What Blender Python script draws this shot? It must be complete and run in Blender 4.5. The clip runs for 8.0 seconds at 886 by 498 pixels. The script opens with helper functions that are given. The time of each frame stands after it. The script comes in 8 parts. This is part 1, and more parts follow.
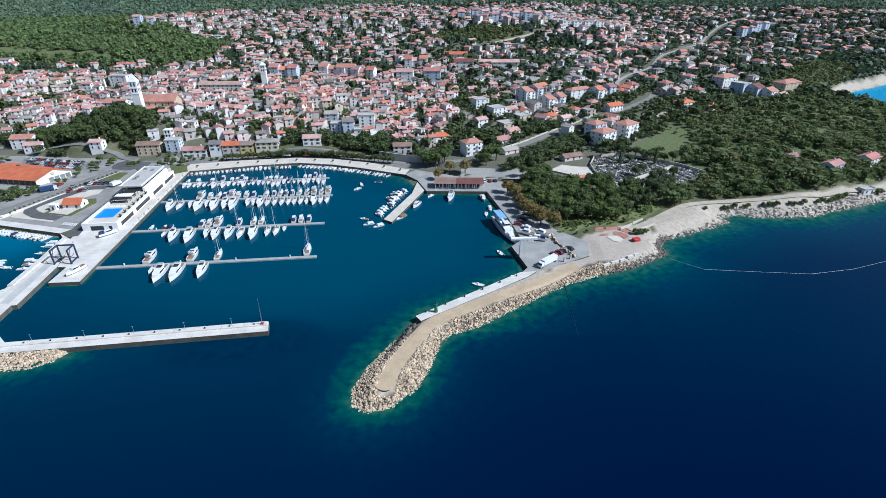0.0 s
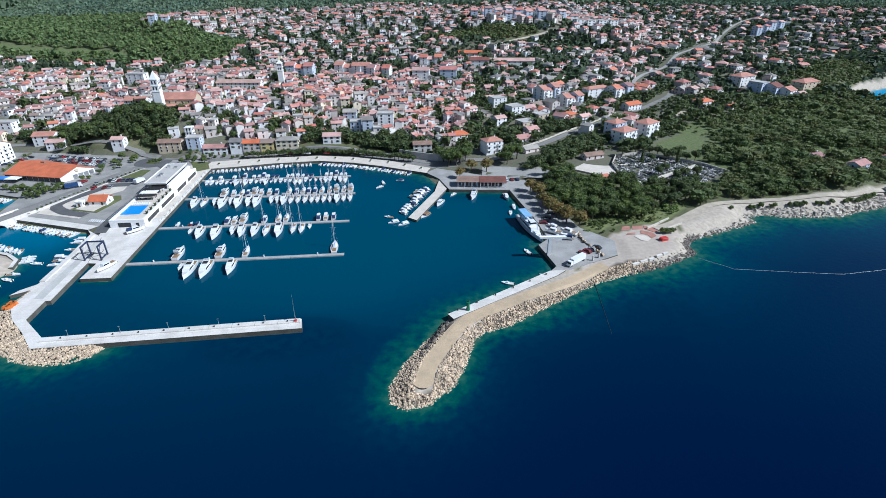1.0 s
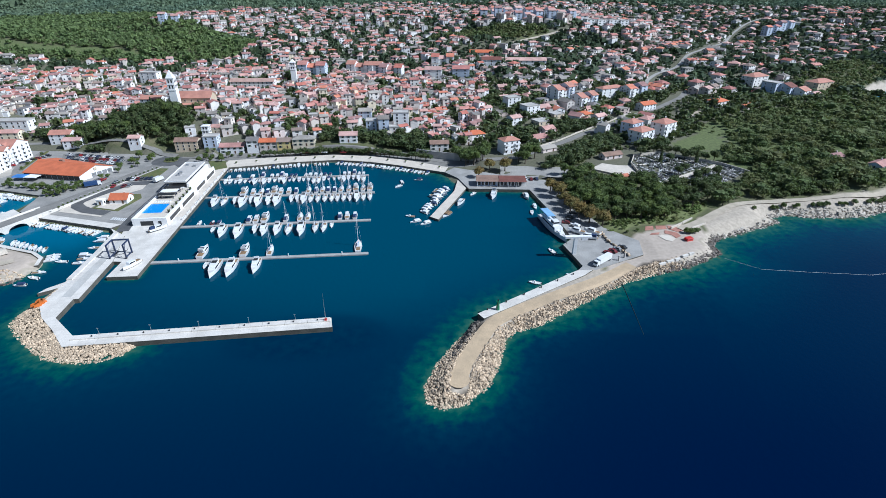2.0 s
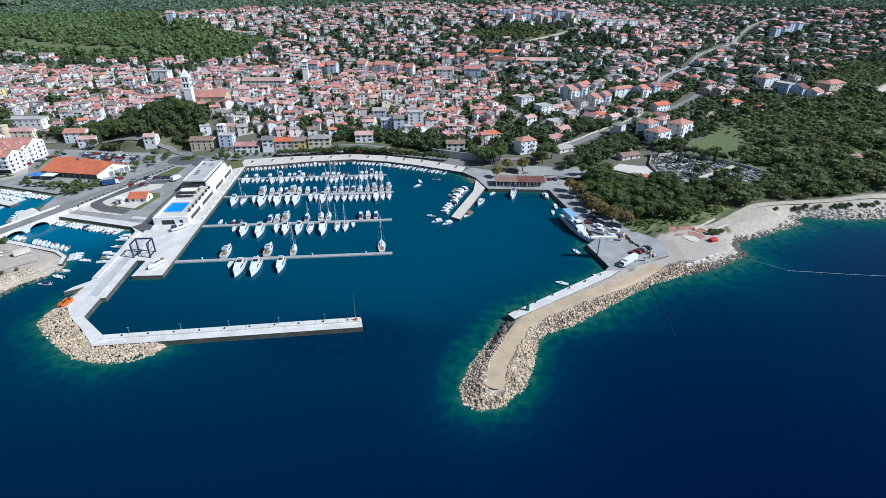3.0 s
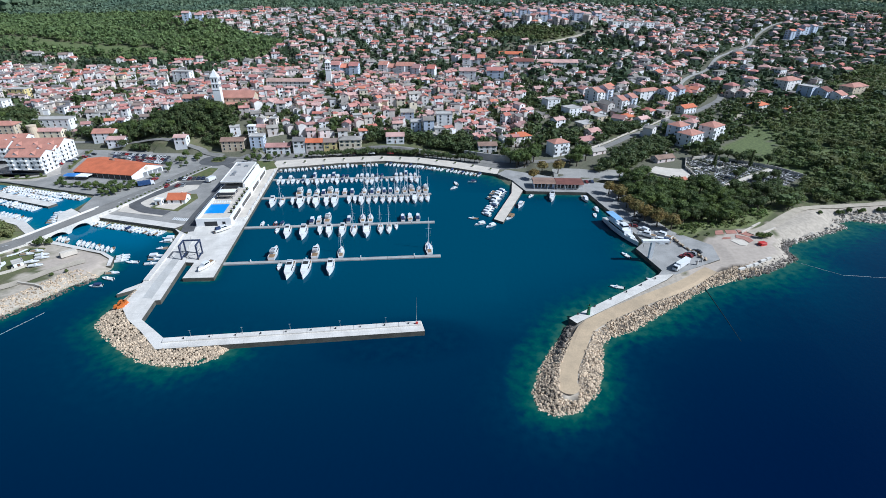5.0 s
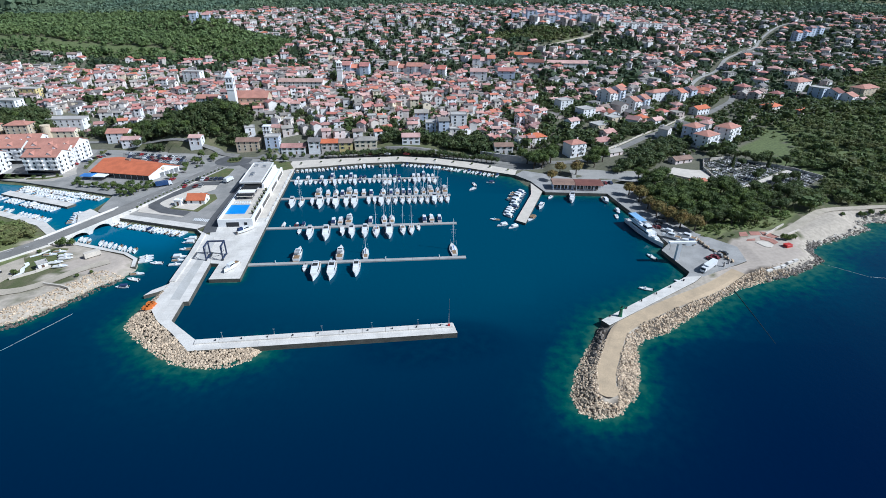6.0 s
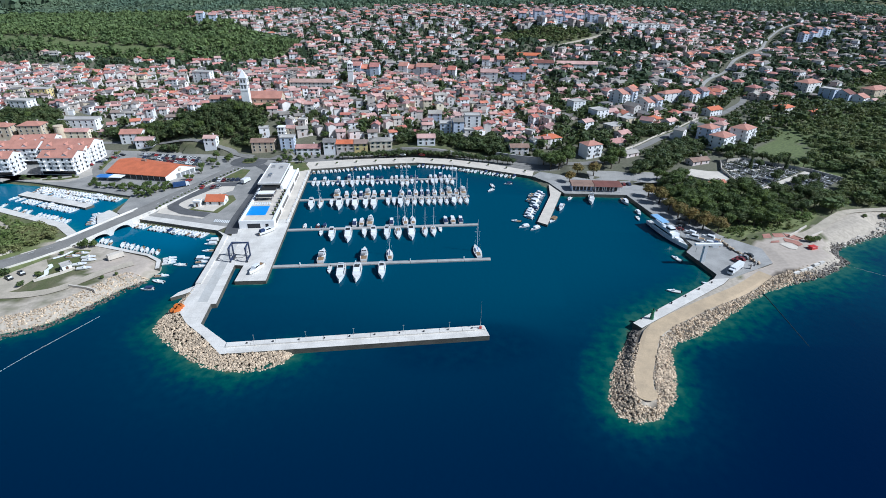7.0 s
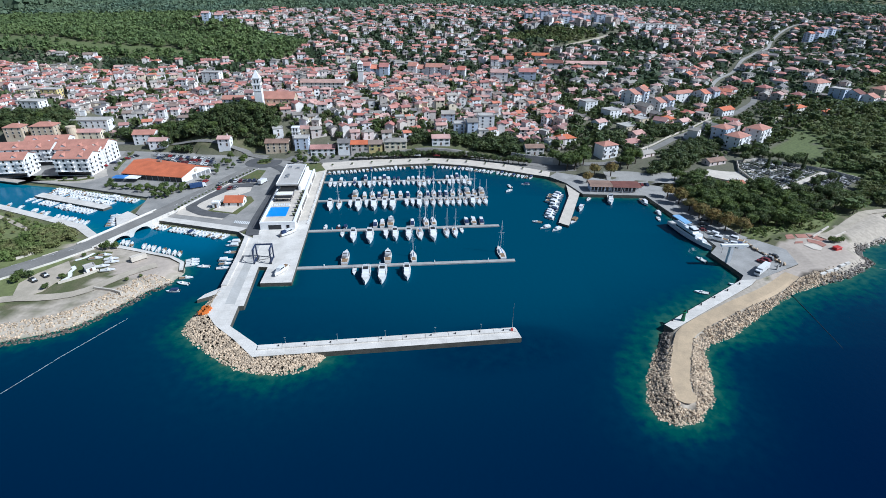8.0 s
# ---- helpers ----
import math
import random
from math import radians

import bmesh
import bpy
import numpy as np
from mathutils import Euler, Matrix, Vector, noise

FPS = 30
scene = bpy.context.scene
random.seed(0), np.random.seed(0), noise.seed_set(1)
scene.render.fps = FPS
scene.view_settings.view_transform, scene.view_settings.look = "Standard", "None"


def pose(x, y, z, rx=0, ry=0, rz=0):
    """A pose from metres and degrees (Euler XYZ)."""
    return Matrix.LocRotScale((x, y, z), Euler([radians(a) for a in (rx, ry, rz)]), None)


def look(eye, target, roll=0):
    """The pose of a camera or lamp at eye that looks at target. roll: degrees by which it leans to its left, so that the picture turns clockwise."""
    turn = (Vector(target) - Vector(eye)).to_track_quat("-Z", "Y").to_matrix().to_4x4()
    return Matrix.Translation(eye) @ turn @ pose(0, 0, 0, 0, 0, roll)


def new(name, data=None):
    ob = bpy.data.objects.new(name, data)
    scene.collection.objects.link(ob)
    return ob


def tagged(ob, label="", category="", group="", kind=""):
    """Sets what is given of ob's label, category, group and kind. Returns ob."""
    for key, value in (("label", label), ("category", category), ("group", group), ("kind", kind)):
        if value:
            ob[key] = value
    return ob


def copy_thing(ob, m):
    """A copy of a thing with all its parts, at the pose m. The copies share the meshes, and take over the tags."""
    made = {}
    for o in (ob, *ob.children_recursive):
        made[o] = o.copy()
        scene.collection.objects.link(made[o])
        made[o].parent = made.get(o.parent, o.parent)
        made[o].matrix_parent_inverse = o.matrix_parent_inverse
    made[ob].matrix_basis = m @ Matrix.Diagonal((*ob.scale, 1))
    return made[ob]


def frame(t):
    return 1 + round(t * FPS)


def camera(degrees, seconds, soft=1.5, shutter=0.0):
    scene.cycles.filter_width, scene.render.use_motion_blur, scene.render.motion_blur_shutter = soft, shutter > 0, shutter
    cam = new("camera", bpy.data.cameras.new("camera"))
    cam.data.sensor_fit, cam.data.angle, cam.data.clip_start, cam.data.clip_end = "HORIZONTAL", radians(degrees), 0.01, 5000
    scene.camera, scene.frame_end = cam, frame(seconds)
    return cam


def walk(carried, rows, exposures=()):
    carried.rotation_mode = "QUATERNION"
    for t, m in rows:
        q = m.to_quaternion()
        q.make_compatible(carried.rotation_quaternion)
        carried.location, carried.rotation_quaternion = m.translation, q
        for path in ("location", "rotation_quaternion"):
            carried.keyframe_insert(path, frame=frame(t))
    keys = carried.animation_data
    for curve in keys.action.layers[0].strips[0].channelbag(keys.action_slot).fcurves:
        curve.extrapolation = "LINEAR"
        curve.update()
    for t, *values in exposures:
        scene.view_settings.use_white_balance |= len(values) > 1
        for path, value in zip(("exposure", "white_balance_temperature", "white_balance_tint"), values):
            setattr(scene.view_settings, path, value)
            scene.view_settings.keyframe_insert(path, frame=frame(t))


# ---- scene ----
cam = camera(82.0, 8.0, soft=0.68)
PATH = [
    (0, (1.022, 0.555, 113.68), (0.952, 2.322, 112.746), -0.1),
    (0.5, (-4.052, 0.397, 113.421), (-4.135, 2.163, 112.485), -0.1),
    (1, (-9.387, 0.149, 113.163), (-9.476, 1.914, 112.226), -0.1),
    (1.5, (-14.599, 0.051, 112.907), (-14.693, 1.815, 111.97), -0.1),
    (3, (-31.257, 0.19, 112.214), (-31.352, 1.954, 111.277), 0.2),
    (3.5, (-36.925, 0.245, 112.144), (-37.02, 2.01, 111.207), 0.3),
    (4, (-42.904, 0.287, 112.062), (-42.997, 2.053, 111.126), 0.4),
    (4.5, (-48.233, 0.527, 112.063), (-48.327, 2.293, 111.129), 0.4),
    (6, (-65.905, 1.189, 111.637), (-65.994, 2.957, 110.706), 0.6),
    (6.5, (-71.716, 1.537, 111.624), (-71.802, 3.306, 110.694), 0.6),
    (7, (-77.574, 1.827, 111.61), (-77.659, 3.596, 110.68), 0.7),
    (7.5, (-83.381, 2.208, 111.52), (-83.463, 3.976, 110.589), 0.7),
    (8, (-89.097, 2.475, 111.493), (-89.177, 4.244, 110.563), 0.7),
]
walk(cam, [(t, look(eye, target, roll)) for t, eye, target, roll in PATH], exposures=[(0.0, 0.12, 5280, 8), (8.0, 0.06, 5330, 8)])

# ---- sky, sun, exposure ----
SUN_AZ, SUN_EL = radians(100), radians(43)      # azimuth clockwise from +y
world = bpy.data.worlds.new("sky")
scene.world = world
world.use_nodes = True
wn, wl = world.node_tree.nodes, world.node_tree.links
sky = wn.new("ShaderNodeTexSky")
sky.sky_type, sky.sun_disc = "NISHITA", False
sky.sun_elevation, sky.sun_rotation = SUN_EL, SUN_AZ
wl.new(sky.outputs[0], wn["Background"].inputs[0])
wn["Background"].inputs[1].default_value = 0.060
sun_data = bpy.data.lights.new("sun", "SUN")
sun_data.energy, sun_data.angle, sun_data.color = 5.0, radians(0.5), (1.0, 0.965, 0.91)
sun = new("sun", sun_data)
sun.matrix_world = look((0, 0, 400), (-300 * math.sin(SUN_AZ) * math.cos(SUN_EL), -300 * math.cos(SUN_AZ) * math.cos(SUN_EL), 400 - 300 * math.sin(SUN_EL)))

# ---- materials ----


def mat(name, color, rough=0.7, vary=0.25, scale=1.0, bump=0.0, metal=0.0, other=None, each=0.0, island=0.0, coat=0.0, mixat=0.5):
    """A surface with two scales of colour variation; other: a second colour that stains it; each / island: spread between objects or joined pieces."""
    m = bpy.data.materials.new(name)
    m.use_nodes = True
    n, l = m.node_tree.nodes, m.node_tree.links
    b = n["Principled BSDF"]
    b.inputs["Roughness"].default_value, b.inputs["Metallic"].default_value = rough, metal
    b.inputs["Coat Weight"].default_value = coat
    geo = n.new("ShaderNodeNewGeometry")
    big, small = n.new("ShaderNodeTexNoise"), n.new("ShaderNodeTexNoise")
    big.inputs["Scale"].default_value, small.inputs["Scale"].default_value = 0.16 * scale, 2.2 * scale
    big.inputs["Detail"].default_value, small.inputs["Detail"].default_value = 4, 3
    for t in (big, small):
        l.new(geo.outputs["Position"], t.inputs["Vector"])
    mix = n.new("ShaderNodeMix")
    mix.data_type = "RGBA"
    dark = other or tuple(c * (1 - vary) for c in color)
    mix.inputs[6].default_value, mix.inputs[7].default_value = (*color, 1), (*dark, 1)
    ramp = n.new("ShaderNodeMapRange")
    ramp.inputs[1].default_value, ramp.inputs[2].default_value = mixat - 0.14, mixat + 0.16
    l.new(big.outputs[0], ramp.inputs[0])
    l.new(ramp.outputs[0], mix.inputs[0])
    hsv = n.new("ShaderNodeHueSaturation")
    l.new(mix.outputs[2], hsv.inputs["Color"])
    val = n.new("ShaderNodeMapRange")
    val.inputs[1].default_value, val.inputs[2].default_value = 0.3, 0.7
    val.inputs[3].default_value, val.inputs[4].default_value = 1 - vary * 0.6, 1 + vary * 0.4
    l.new(small.outputs[0], val.inputs[0])
    last = val.outputs[0]
    for amount, kind, out in ((each, "ShaderNodeObjectInfo", "Random"), (island, "ShaderNodeNewGeometry", "Random Per Island")):
        if amount:
            src = n.new(kind)
            r = n.new("ShaderNodeMapRange")
            r.inputs[3].default_value, r.inputs[4].default_value = 1 - amount, 1 + amount
            l.new(src.outputs[out], r.inputs[0])
            times = n.new("ShaderNodeMath")
            times.operation = "MULTIPLY"
            l.new(last, times.inputs[0])
            l.new(r.outputs[0], times.inputs[1])
            last = times.outputs[0]
    l.new(last, hsv.inputs["Value"])
    l.new(hsv.outputs[0], b.inputs["Base Color"])
    if bump:
        bp = n.new("ShaderNodeBump")
        bp.inputs["Strength"].default_value, bp.inputs["Distance"].default_value = min(1, bump), 0.15
        l.new(small.outputs[0], bp.inputs["Height"])
        l.new(bp.outputs[0], b.inputs["Normal"])
    return m


def palette(name, colors, rough=0.8, vary=0.2, source="island"):
    """A surface whose pieces each take one colour of a row of colours."""
    m = mat(name, colors[0], rough, vary)
    n, l = m.node_tree.nodes, m.node_tree.links
    src = n.new("ShaderNodeNewGeometry" if source == "island" else "ShaderNodeObjectInfo")
    ramp = n.new("ShaderNodeValToRGB")
    ramp.color_ramp.interpolation = "CONSTANT"
    e = ramp.color_ramp.elements
    while len(e) < len(colors):
        e.new(0.5)
    for i, c in enumerate(colors):
        e[i].position, e[i].color = i / len(colors), (*c, 1)
    l.new(src.outputs["Random Per Island" if source == "island" else "Random"], ramp.inputs[0])
    mix = [x for x in n if x.bl_idname == "ShaderNodeMix"][0]
    l.new(ramp.outputs[0], mix.inputs[6])
    dark = n.new("ShaderNodeHueSaturation")
    dark.inputs["Value"].default_value = 1 - vary
    l.new(ramp.outputs[0], dark.inputs["Color"])
    l.new(dark.outputs[0], mix.inputs[7])
    return m


WALLS = [(0.84, 0.79, 0.73), (0.88, 0.86, 0.84), (0.78, 0.69, 0.60), (0.87, 0.83, 0.78), (0.68, 0.60, 0.54), (0.89, 0.87, 0.86), (0.84, 0.73, 0.54), (0.84, 0.71, 0.66), (0.88, 0.85, 0.82), (0.80, 0.75, 0.70)]
REDS = [(0.52, 0.18, 0.13), (0.58, 0.27, 0.22), (0.40, 0.17, 0.145), (0.64, 0.23, 0.14), (0.46, 0.24, 0.205), (0.60, 0.34, 0.285), (0.36, 0.20, 0.18), (0.64, 0.40, 0.34), (0.50, 0.21, 0.175), (0.58, 0.36, 0.31)]
GREYS = [(0.26, 0.23, 0.20), (0.33, 0.30, 0.26), (0.22, 0.20, 0.19), (0.40, 0.36, 0.31), (0.30, 0.22, 0.18)]
EAST_WALLS = [(0.62, 0.58, 0.53), (0.80, 0.77, 0.73), (0.50, 0.47, 0.44), (0.88, 0.86, 0.84), (0.70, 0.57, 0.50), (0.84, 0.81, 0.78), (0.60, 0.51, 0.45), (0.88, 0.87, 0.85)]
M_WALL_EAST = palette("mixed_render_far", EAST_WALLS, 0.85, 0.2)
M_WALL = palette("rendered_wall", WALLS, 0.85, 0.16, "object")
M_WALL_FAR = palette("rendered_wall_far", WALLS, 0.85, 0.2)
M_RED = palette("clay_tiles", REDS, 0.85, 0.3, "object")
M_RED_FAR = palette("clay_tiles_far", REDS, 0.85, 0.3)
M_GREY = palette("weathered_roof", GREYS, 0.85, 0.25, "object")
M_GREY_FAR = palette("weathered_roof_far", GREYS, 0.85, 0.25)
M_WHITE = mat("white_render", (0.86, 0.85, 0.83), 0.8, 0.1, 0.8)
M_ORANGE = mat("orange_roof", (0.60, 0.165, 0.07), 0.75, 0.22, 1.5, 0.4)
M_SALMON = mat("salmon_roof", (0.50, 0.235, 0.17), 0.8, 0.2, 1.5, 0.4)
M_CONCRETE = mat("pale_concrete", (0.70, 0.655, 0.585), 0.8, 0.16, 1.2, 0.3, other=(0.57, 0.53, 0.47))
# vertical quay sides, darker than the concrete tops
M_QUAYWALL = mat("dark_quay_wall", (0.13, 0.12, 0.095), 0.7, 0.35, 1.6, 0.4)
M_STONEPAVE = mat("stone_paving", (0.64, 0.57, 0.475), 0.8, 0.14, 1.5, 0.2)
M_ASPHALT = mat("asphalt", (0.115, 0.113, 0.112), 0.85, 0.25, 1.2, 0.2)
M_ROADPALE = mat("sunbleached_asphalt", (0.37, 0.35, 0.315), 0.85, 0.2, 0.8, 0.2)
M_ASPHALT_OLD = mat("worn_asphalt", (0.25, 0.235, 0.21), 0.85, 0.25, 0.8, 0.2)
M_PAINT = mat("road_paint", (0.75, 0.75, 0.73), 0.7, 0.15)
M_GRASS = mat("grass", (0.085, 0.115, 0.03), 0.9, 0.4, 2.5, 0.5, other=(0.14, 0.13, 0.05))
M_GRAVEL = mat("sandy_gravel", (0.52, 0.39, 0.245), 0.9, 0.22, 1.4, 0.4, other=(0.42, 0.32, 0.205))
M_DUST = mat("dusty_track", (0.49, 0.42, 0.325), 0.9, 0.2, 1.4, 0.4, other=(0.38, 0.33, 0.25))
M_YARDROAD = mat("worn_quay_concrete", (0.52, 0.50, 0.46), 0.85, 0.2, 1.0, 0.2, other=(0.44, 0.42, 0.38))
M_ROCK = mat("limestone", (0.60, 0.465, 0.32), 0.85, 0.3, 2.5, 0.6, each=0.35)
M_ROCK_STUFF = mat("limestone_heap", (0.59, 0.455, 0.31), 0.85, 0.3, 2.5, 0.6, island=0.4)
M_LEDGE = mat("pale_shore_rock", (0.60, 0.54, 0.46), 0.85, 0.35, 2.2, 0.8, island=0.3, other=(0.40, 0.35, 0.28))
# sheet under the boulders: the shade in their gaps put into its colour
M_GAP_SHADE = mat("rubble_bed_gap_shade", (0.11, 0.088, 0.065), 0.9, 0.35, 2.0, 0.6)
# wet shore rock; also the breakwater's inner rubble, its shade put into colour
M_ROCK_DARK = mat("wet_and_shaded_rock", (0.17, 0.14, 0.11), 0.6, 0.4, 2.0, 0.7, island=0.35)
M_LEAF = mat("leaf", (0.125, 0.165, 0.036), 0.7, 0.3, 1.0, island=0.35, other=(0.075, 0.112, 0.032))
M_LEAF_DARK = mat("dark_leaf", (0.062, 0.094, 0.030), 0.7, 0.3, 1.0, island=0.4, other=(0.095, 0.115, 0.034))
M_LEAF_WARM = mat("autumn_leaf", (0.25, 0.165, 0.045), 0.75, 0.4, 1.0, island=0.35, other=(0.15, 0.14, 0.042))
M_WOODS_WEST = mat("hillside_woodland_leaf", (0.145, 0.195, 0.062), 0.8, 0.35, 0.12, island=0.3, other=(0.12, 0.175, 0.062))
M_PINKROOF = mat("faded_pink_tiles", (0.50, 0.32, 0.26), 0.85, 0.25, 1.5, 0.4)
M_WOODS = mat("woodland_leaf", (0.098, 0.138, 0.040), 0.8, 0.35, 0.45, island=0.35, other=(0.160, 0.165, 0.058), mixat=0.54)
M_SCRUB = mat("bright_scrub_leaf", (0.15, 0.21, 0.055), 0.8, 0.3, 0.6, island=0.3, other=(0.20, 0.19, 0.075))
# far forest leaf: distance haze put into a paler, bluer green
M_HAZEWOODS = mat("hazed_woodland_leaf", (0.145, 0.195, 0.108), 0.8, 0.35, 0.06, island=0.25, other=(0.112, 0.170, 0.112))
M_LEAF_FAR = mat("far_garden_leaf", (0.052, 0.082, 0.040), 0.75, 0.3, 0.5, island=0.3, other=(0.075, 0.105, 0.042))
M_BARK = mat("bark", (0.11, 0.085, 0.06), 0.9, 0.35, 3, 0.5)
M_HULL = mat("white_gelcoat", (0.80, 0.80, 0.79), 0.25, 0.06, 1.0, coat=0.4)
M_HULL_BLUE = mat("blue_gelcoat", (0.03, 0.07, 0.18), 0.25, 0.1, 1.0, coat=0.4)
M_DECK = mat("boat_deck", (0.66, 0.64, 0.59), 0.6, 0.14, 2.0)
M_TEAK = mat("teak", (0.30, 0.19, 0.10), 0.7, 0.3, 3.0)
M_GLASS = mat("dark_glass", (0.018, 0.022, 0.028), 0.08, 0.2)
M_CANVAS = mat("navy_canvas", (0.022, 0.045, 0.12), 0.85, 0.25, 2.0)
M_BLUECANVAS = mat("sky_blue_canvas", (0.07, 0.22, 0.55), 0.8, 0.2, 2.0)
M_ALU = mat("aluminium", (0.62, 0.63, 0.64), 0.35, 0.1, metal=0.9)
M_STEELBLUE = mat("dark_blue_steel", (0.03, 0.045, 0.10), 0.45, 0.25, 2.0)
M_PONTOON = mat("grey_pontoon", (0.40, 0.385, 0.36), 0.8, 0.2, 2.0)
M_DARK = mat("dark_rubber", (0.02, 0.02, 0.02), 0.7, 0.2)
M_SHUTTER = mat("green_shutter", (0.05, 0.10, 0.065), 0.7, 0.25)
M_DOOR = mat("brown_door", (0.14, 0.08, 0.05), 0.6, 0.25)
M_CAR = palette("car_paint", [(0.48, 0.48, 0.48), (0.03, 0.033, 0.036), (0.70, 0.70, 0.69), (0.09, 0.095, 0.10), (0.30, 0.03, 0.03), (0.04, 0.05, 0.09), (0.26, 0.265, 0.27), (0.16, 0.03, 0.03)], 0.3, 0.05, "object")
M_POOL = mat("pool_tiles", (0.03, 0.28, 0.75), 0.35, 0.1, 3.0)
M_REDPLASTIC = mat("red_plastic", (0.55, 0.04, 0.03), 0.5, 0.2)
M_ORANGEPLASTIC = mat("orange_plastic", (0.75, 0.20, 0.03), 0.5, 0.3)
M_GREENPAINT = mat("green_paint", (0.02, 0.16, 0.08), 0.4, 0.2)
M_BRICK = mat("red_clay_ground", (0.44, 0.21, 0.155), 0.9, 0.3, 1.5)
M_TOMB = palette("gravestone", [(0.30, 0.29, 0.28), (0.46, 0.45, 0.43), (0.05, 0.05, 0.05), (0.15, 0.15, 0.15), (0.66, 0.65, 0.63), (0.07, 0.07, 0.075), (0.20, 0.195, 0.19), (0.04, 0.055, 0.03), (0.10, 0.10, 0.09)], 0.5, 0.2)
# blue walls, and white walls whose bluish shade is put into the colour
M_BLUE_SHADED = mat("blue_and_shaded_render", (0.58, 0.64, 0.74), 0.8, 0.12)
M_YELLOW = mat("yellow_render", (0.72, 0.58, 0.25), 0.8, 0.12)
M_BEIGE = mat("beige_render", (0.64, 0.52, 0.37), 0.8, 0.15)
M_BROWNROOF = mat("brown_tiles", (0.30, 0.19, 0.14), 0.85, 0.3, 1.5, 0.4)
M_MAROON = mat("maroon_roof", (0.20, 0.075, 0.055), 0.8, 0.25, 1.5, 0.4)
M_FLATROOF = mat("grey_roofing", (0.50, 0.47, 0.43), 0.85, 0.18, 1.0)


def jointed(m, width, row, line=0.012):
    """Cast joints: narrow darker lines at the size of the slabs."""
    n, l = m.node_tree.nodes, m.node_tree.links
    b = n["Principled BSDF"]
    old = b.inputs["Base Color"].links[0].from_socket
    geo, tex, mix, turn = n.new("ShaderNodeNewGeometry"), n.new("ShaderNodeTexBrick"), n.new("ShaderNodeMix"), n.new("ShaderNodeMapping")
    turn.inputs["Rotation"].default_value = (0, 0, radians(-8.4))
    l.new(geo.outputs["Position"], turn.inputs["Vector"])
    l.new(turn.outputs[0], tex.inputs["Vector"])
    tex.inputs["Scale"].default_value = 1.0
    tex.inputs["Mortar Size"].default_value = line * 4
    tex.inputs["Brick Width"].default_value, tex.inputs["Row Height"].default_value = width, row
    mix.data_type = "RGBA"
    dark = n.new("ShaderNodeHueSaturation")
    dark.inputs["Value"].default_value = 0.86
    l.new(old, dark.inputs["Color"])
    l.new(tex.outputs["Fac"], mix.inputs[0])
    l.new(old, mix.inputs[6])
    l.new(dark.outputs[0], mix.inputs[7])
    l.new(mix.outputs[2], b.inputs["Base Color"])


jointed(M_CONCRETE, 6.0, 3.0, 0.02)
jointed(M_STONEPAVE, 2.4, 1.2, 0.01)


def leafy(m, share=0.28):
    """Lets light through thin leaves."""
    n, l = m.node_tree.nodes, m.node_tree.links
    b = n["Principled BSDF"]
    tr, mix = n.new("ShaderNodeBsdfTranslucent"), n.new("ShaderNodeMixShader")
    bright = n.new("ShaderNodeHueSaturation")
    bright.inputs["Value"].default_value, bright.inputs["Hue"].default_value = 1.35, 0.49
    l.new(b.inputs["Base Color"].links[0].from_socket, bright.inputs["Color"])
    l.new(bright.outputs[0], tr.inputs["Color"])
    mix.inputs[0].default_value = share
    l.new(b.outputs[0], mix.inputs[1])
    l.new(tr.outputs[0], mix.inputs[2])
    l.new(mix.outputs[0], n["Material Output"].inputs["Surface"])


for leaf in (M_LEAF, M_LEAF_DARK, M_LEAF_WARM, M_WOODS, M_HAZEWOODS, M_SCRUB, M_LEAF_FAR, M_WOODS_WEST):
    leafy(leaf)


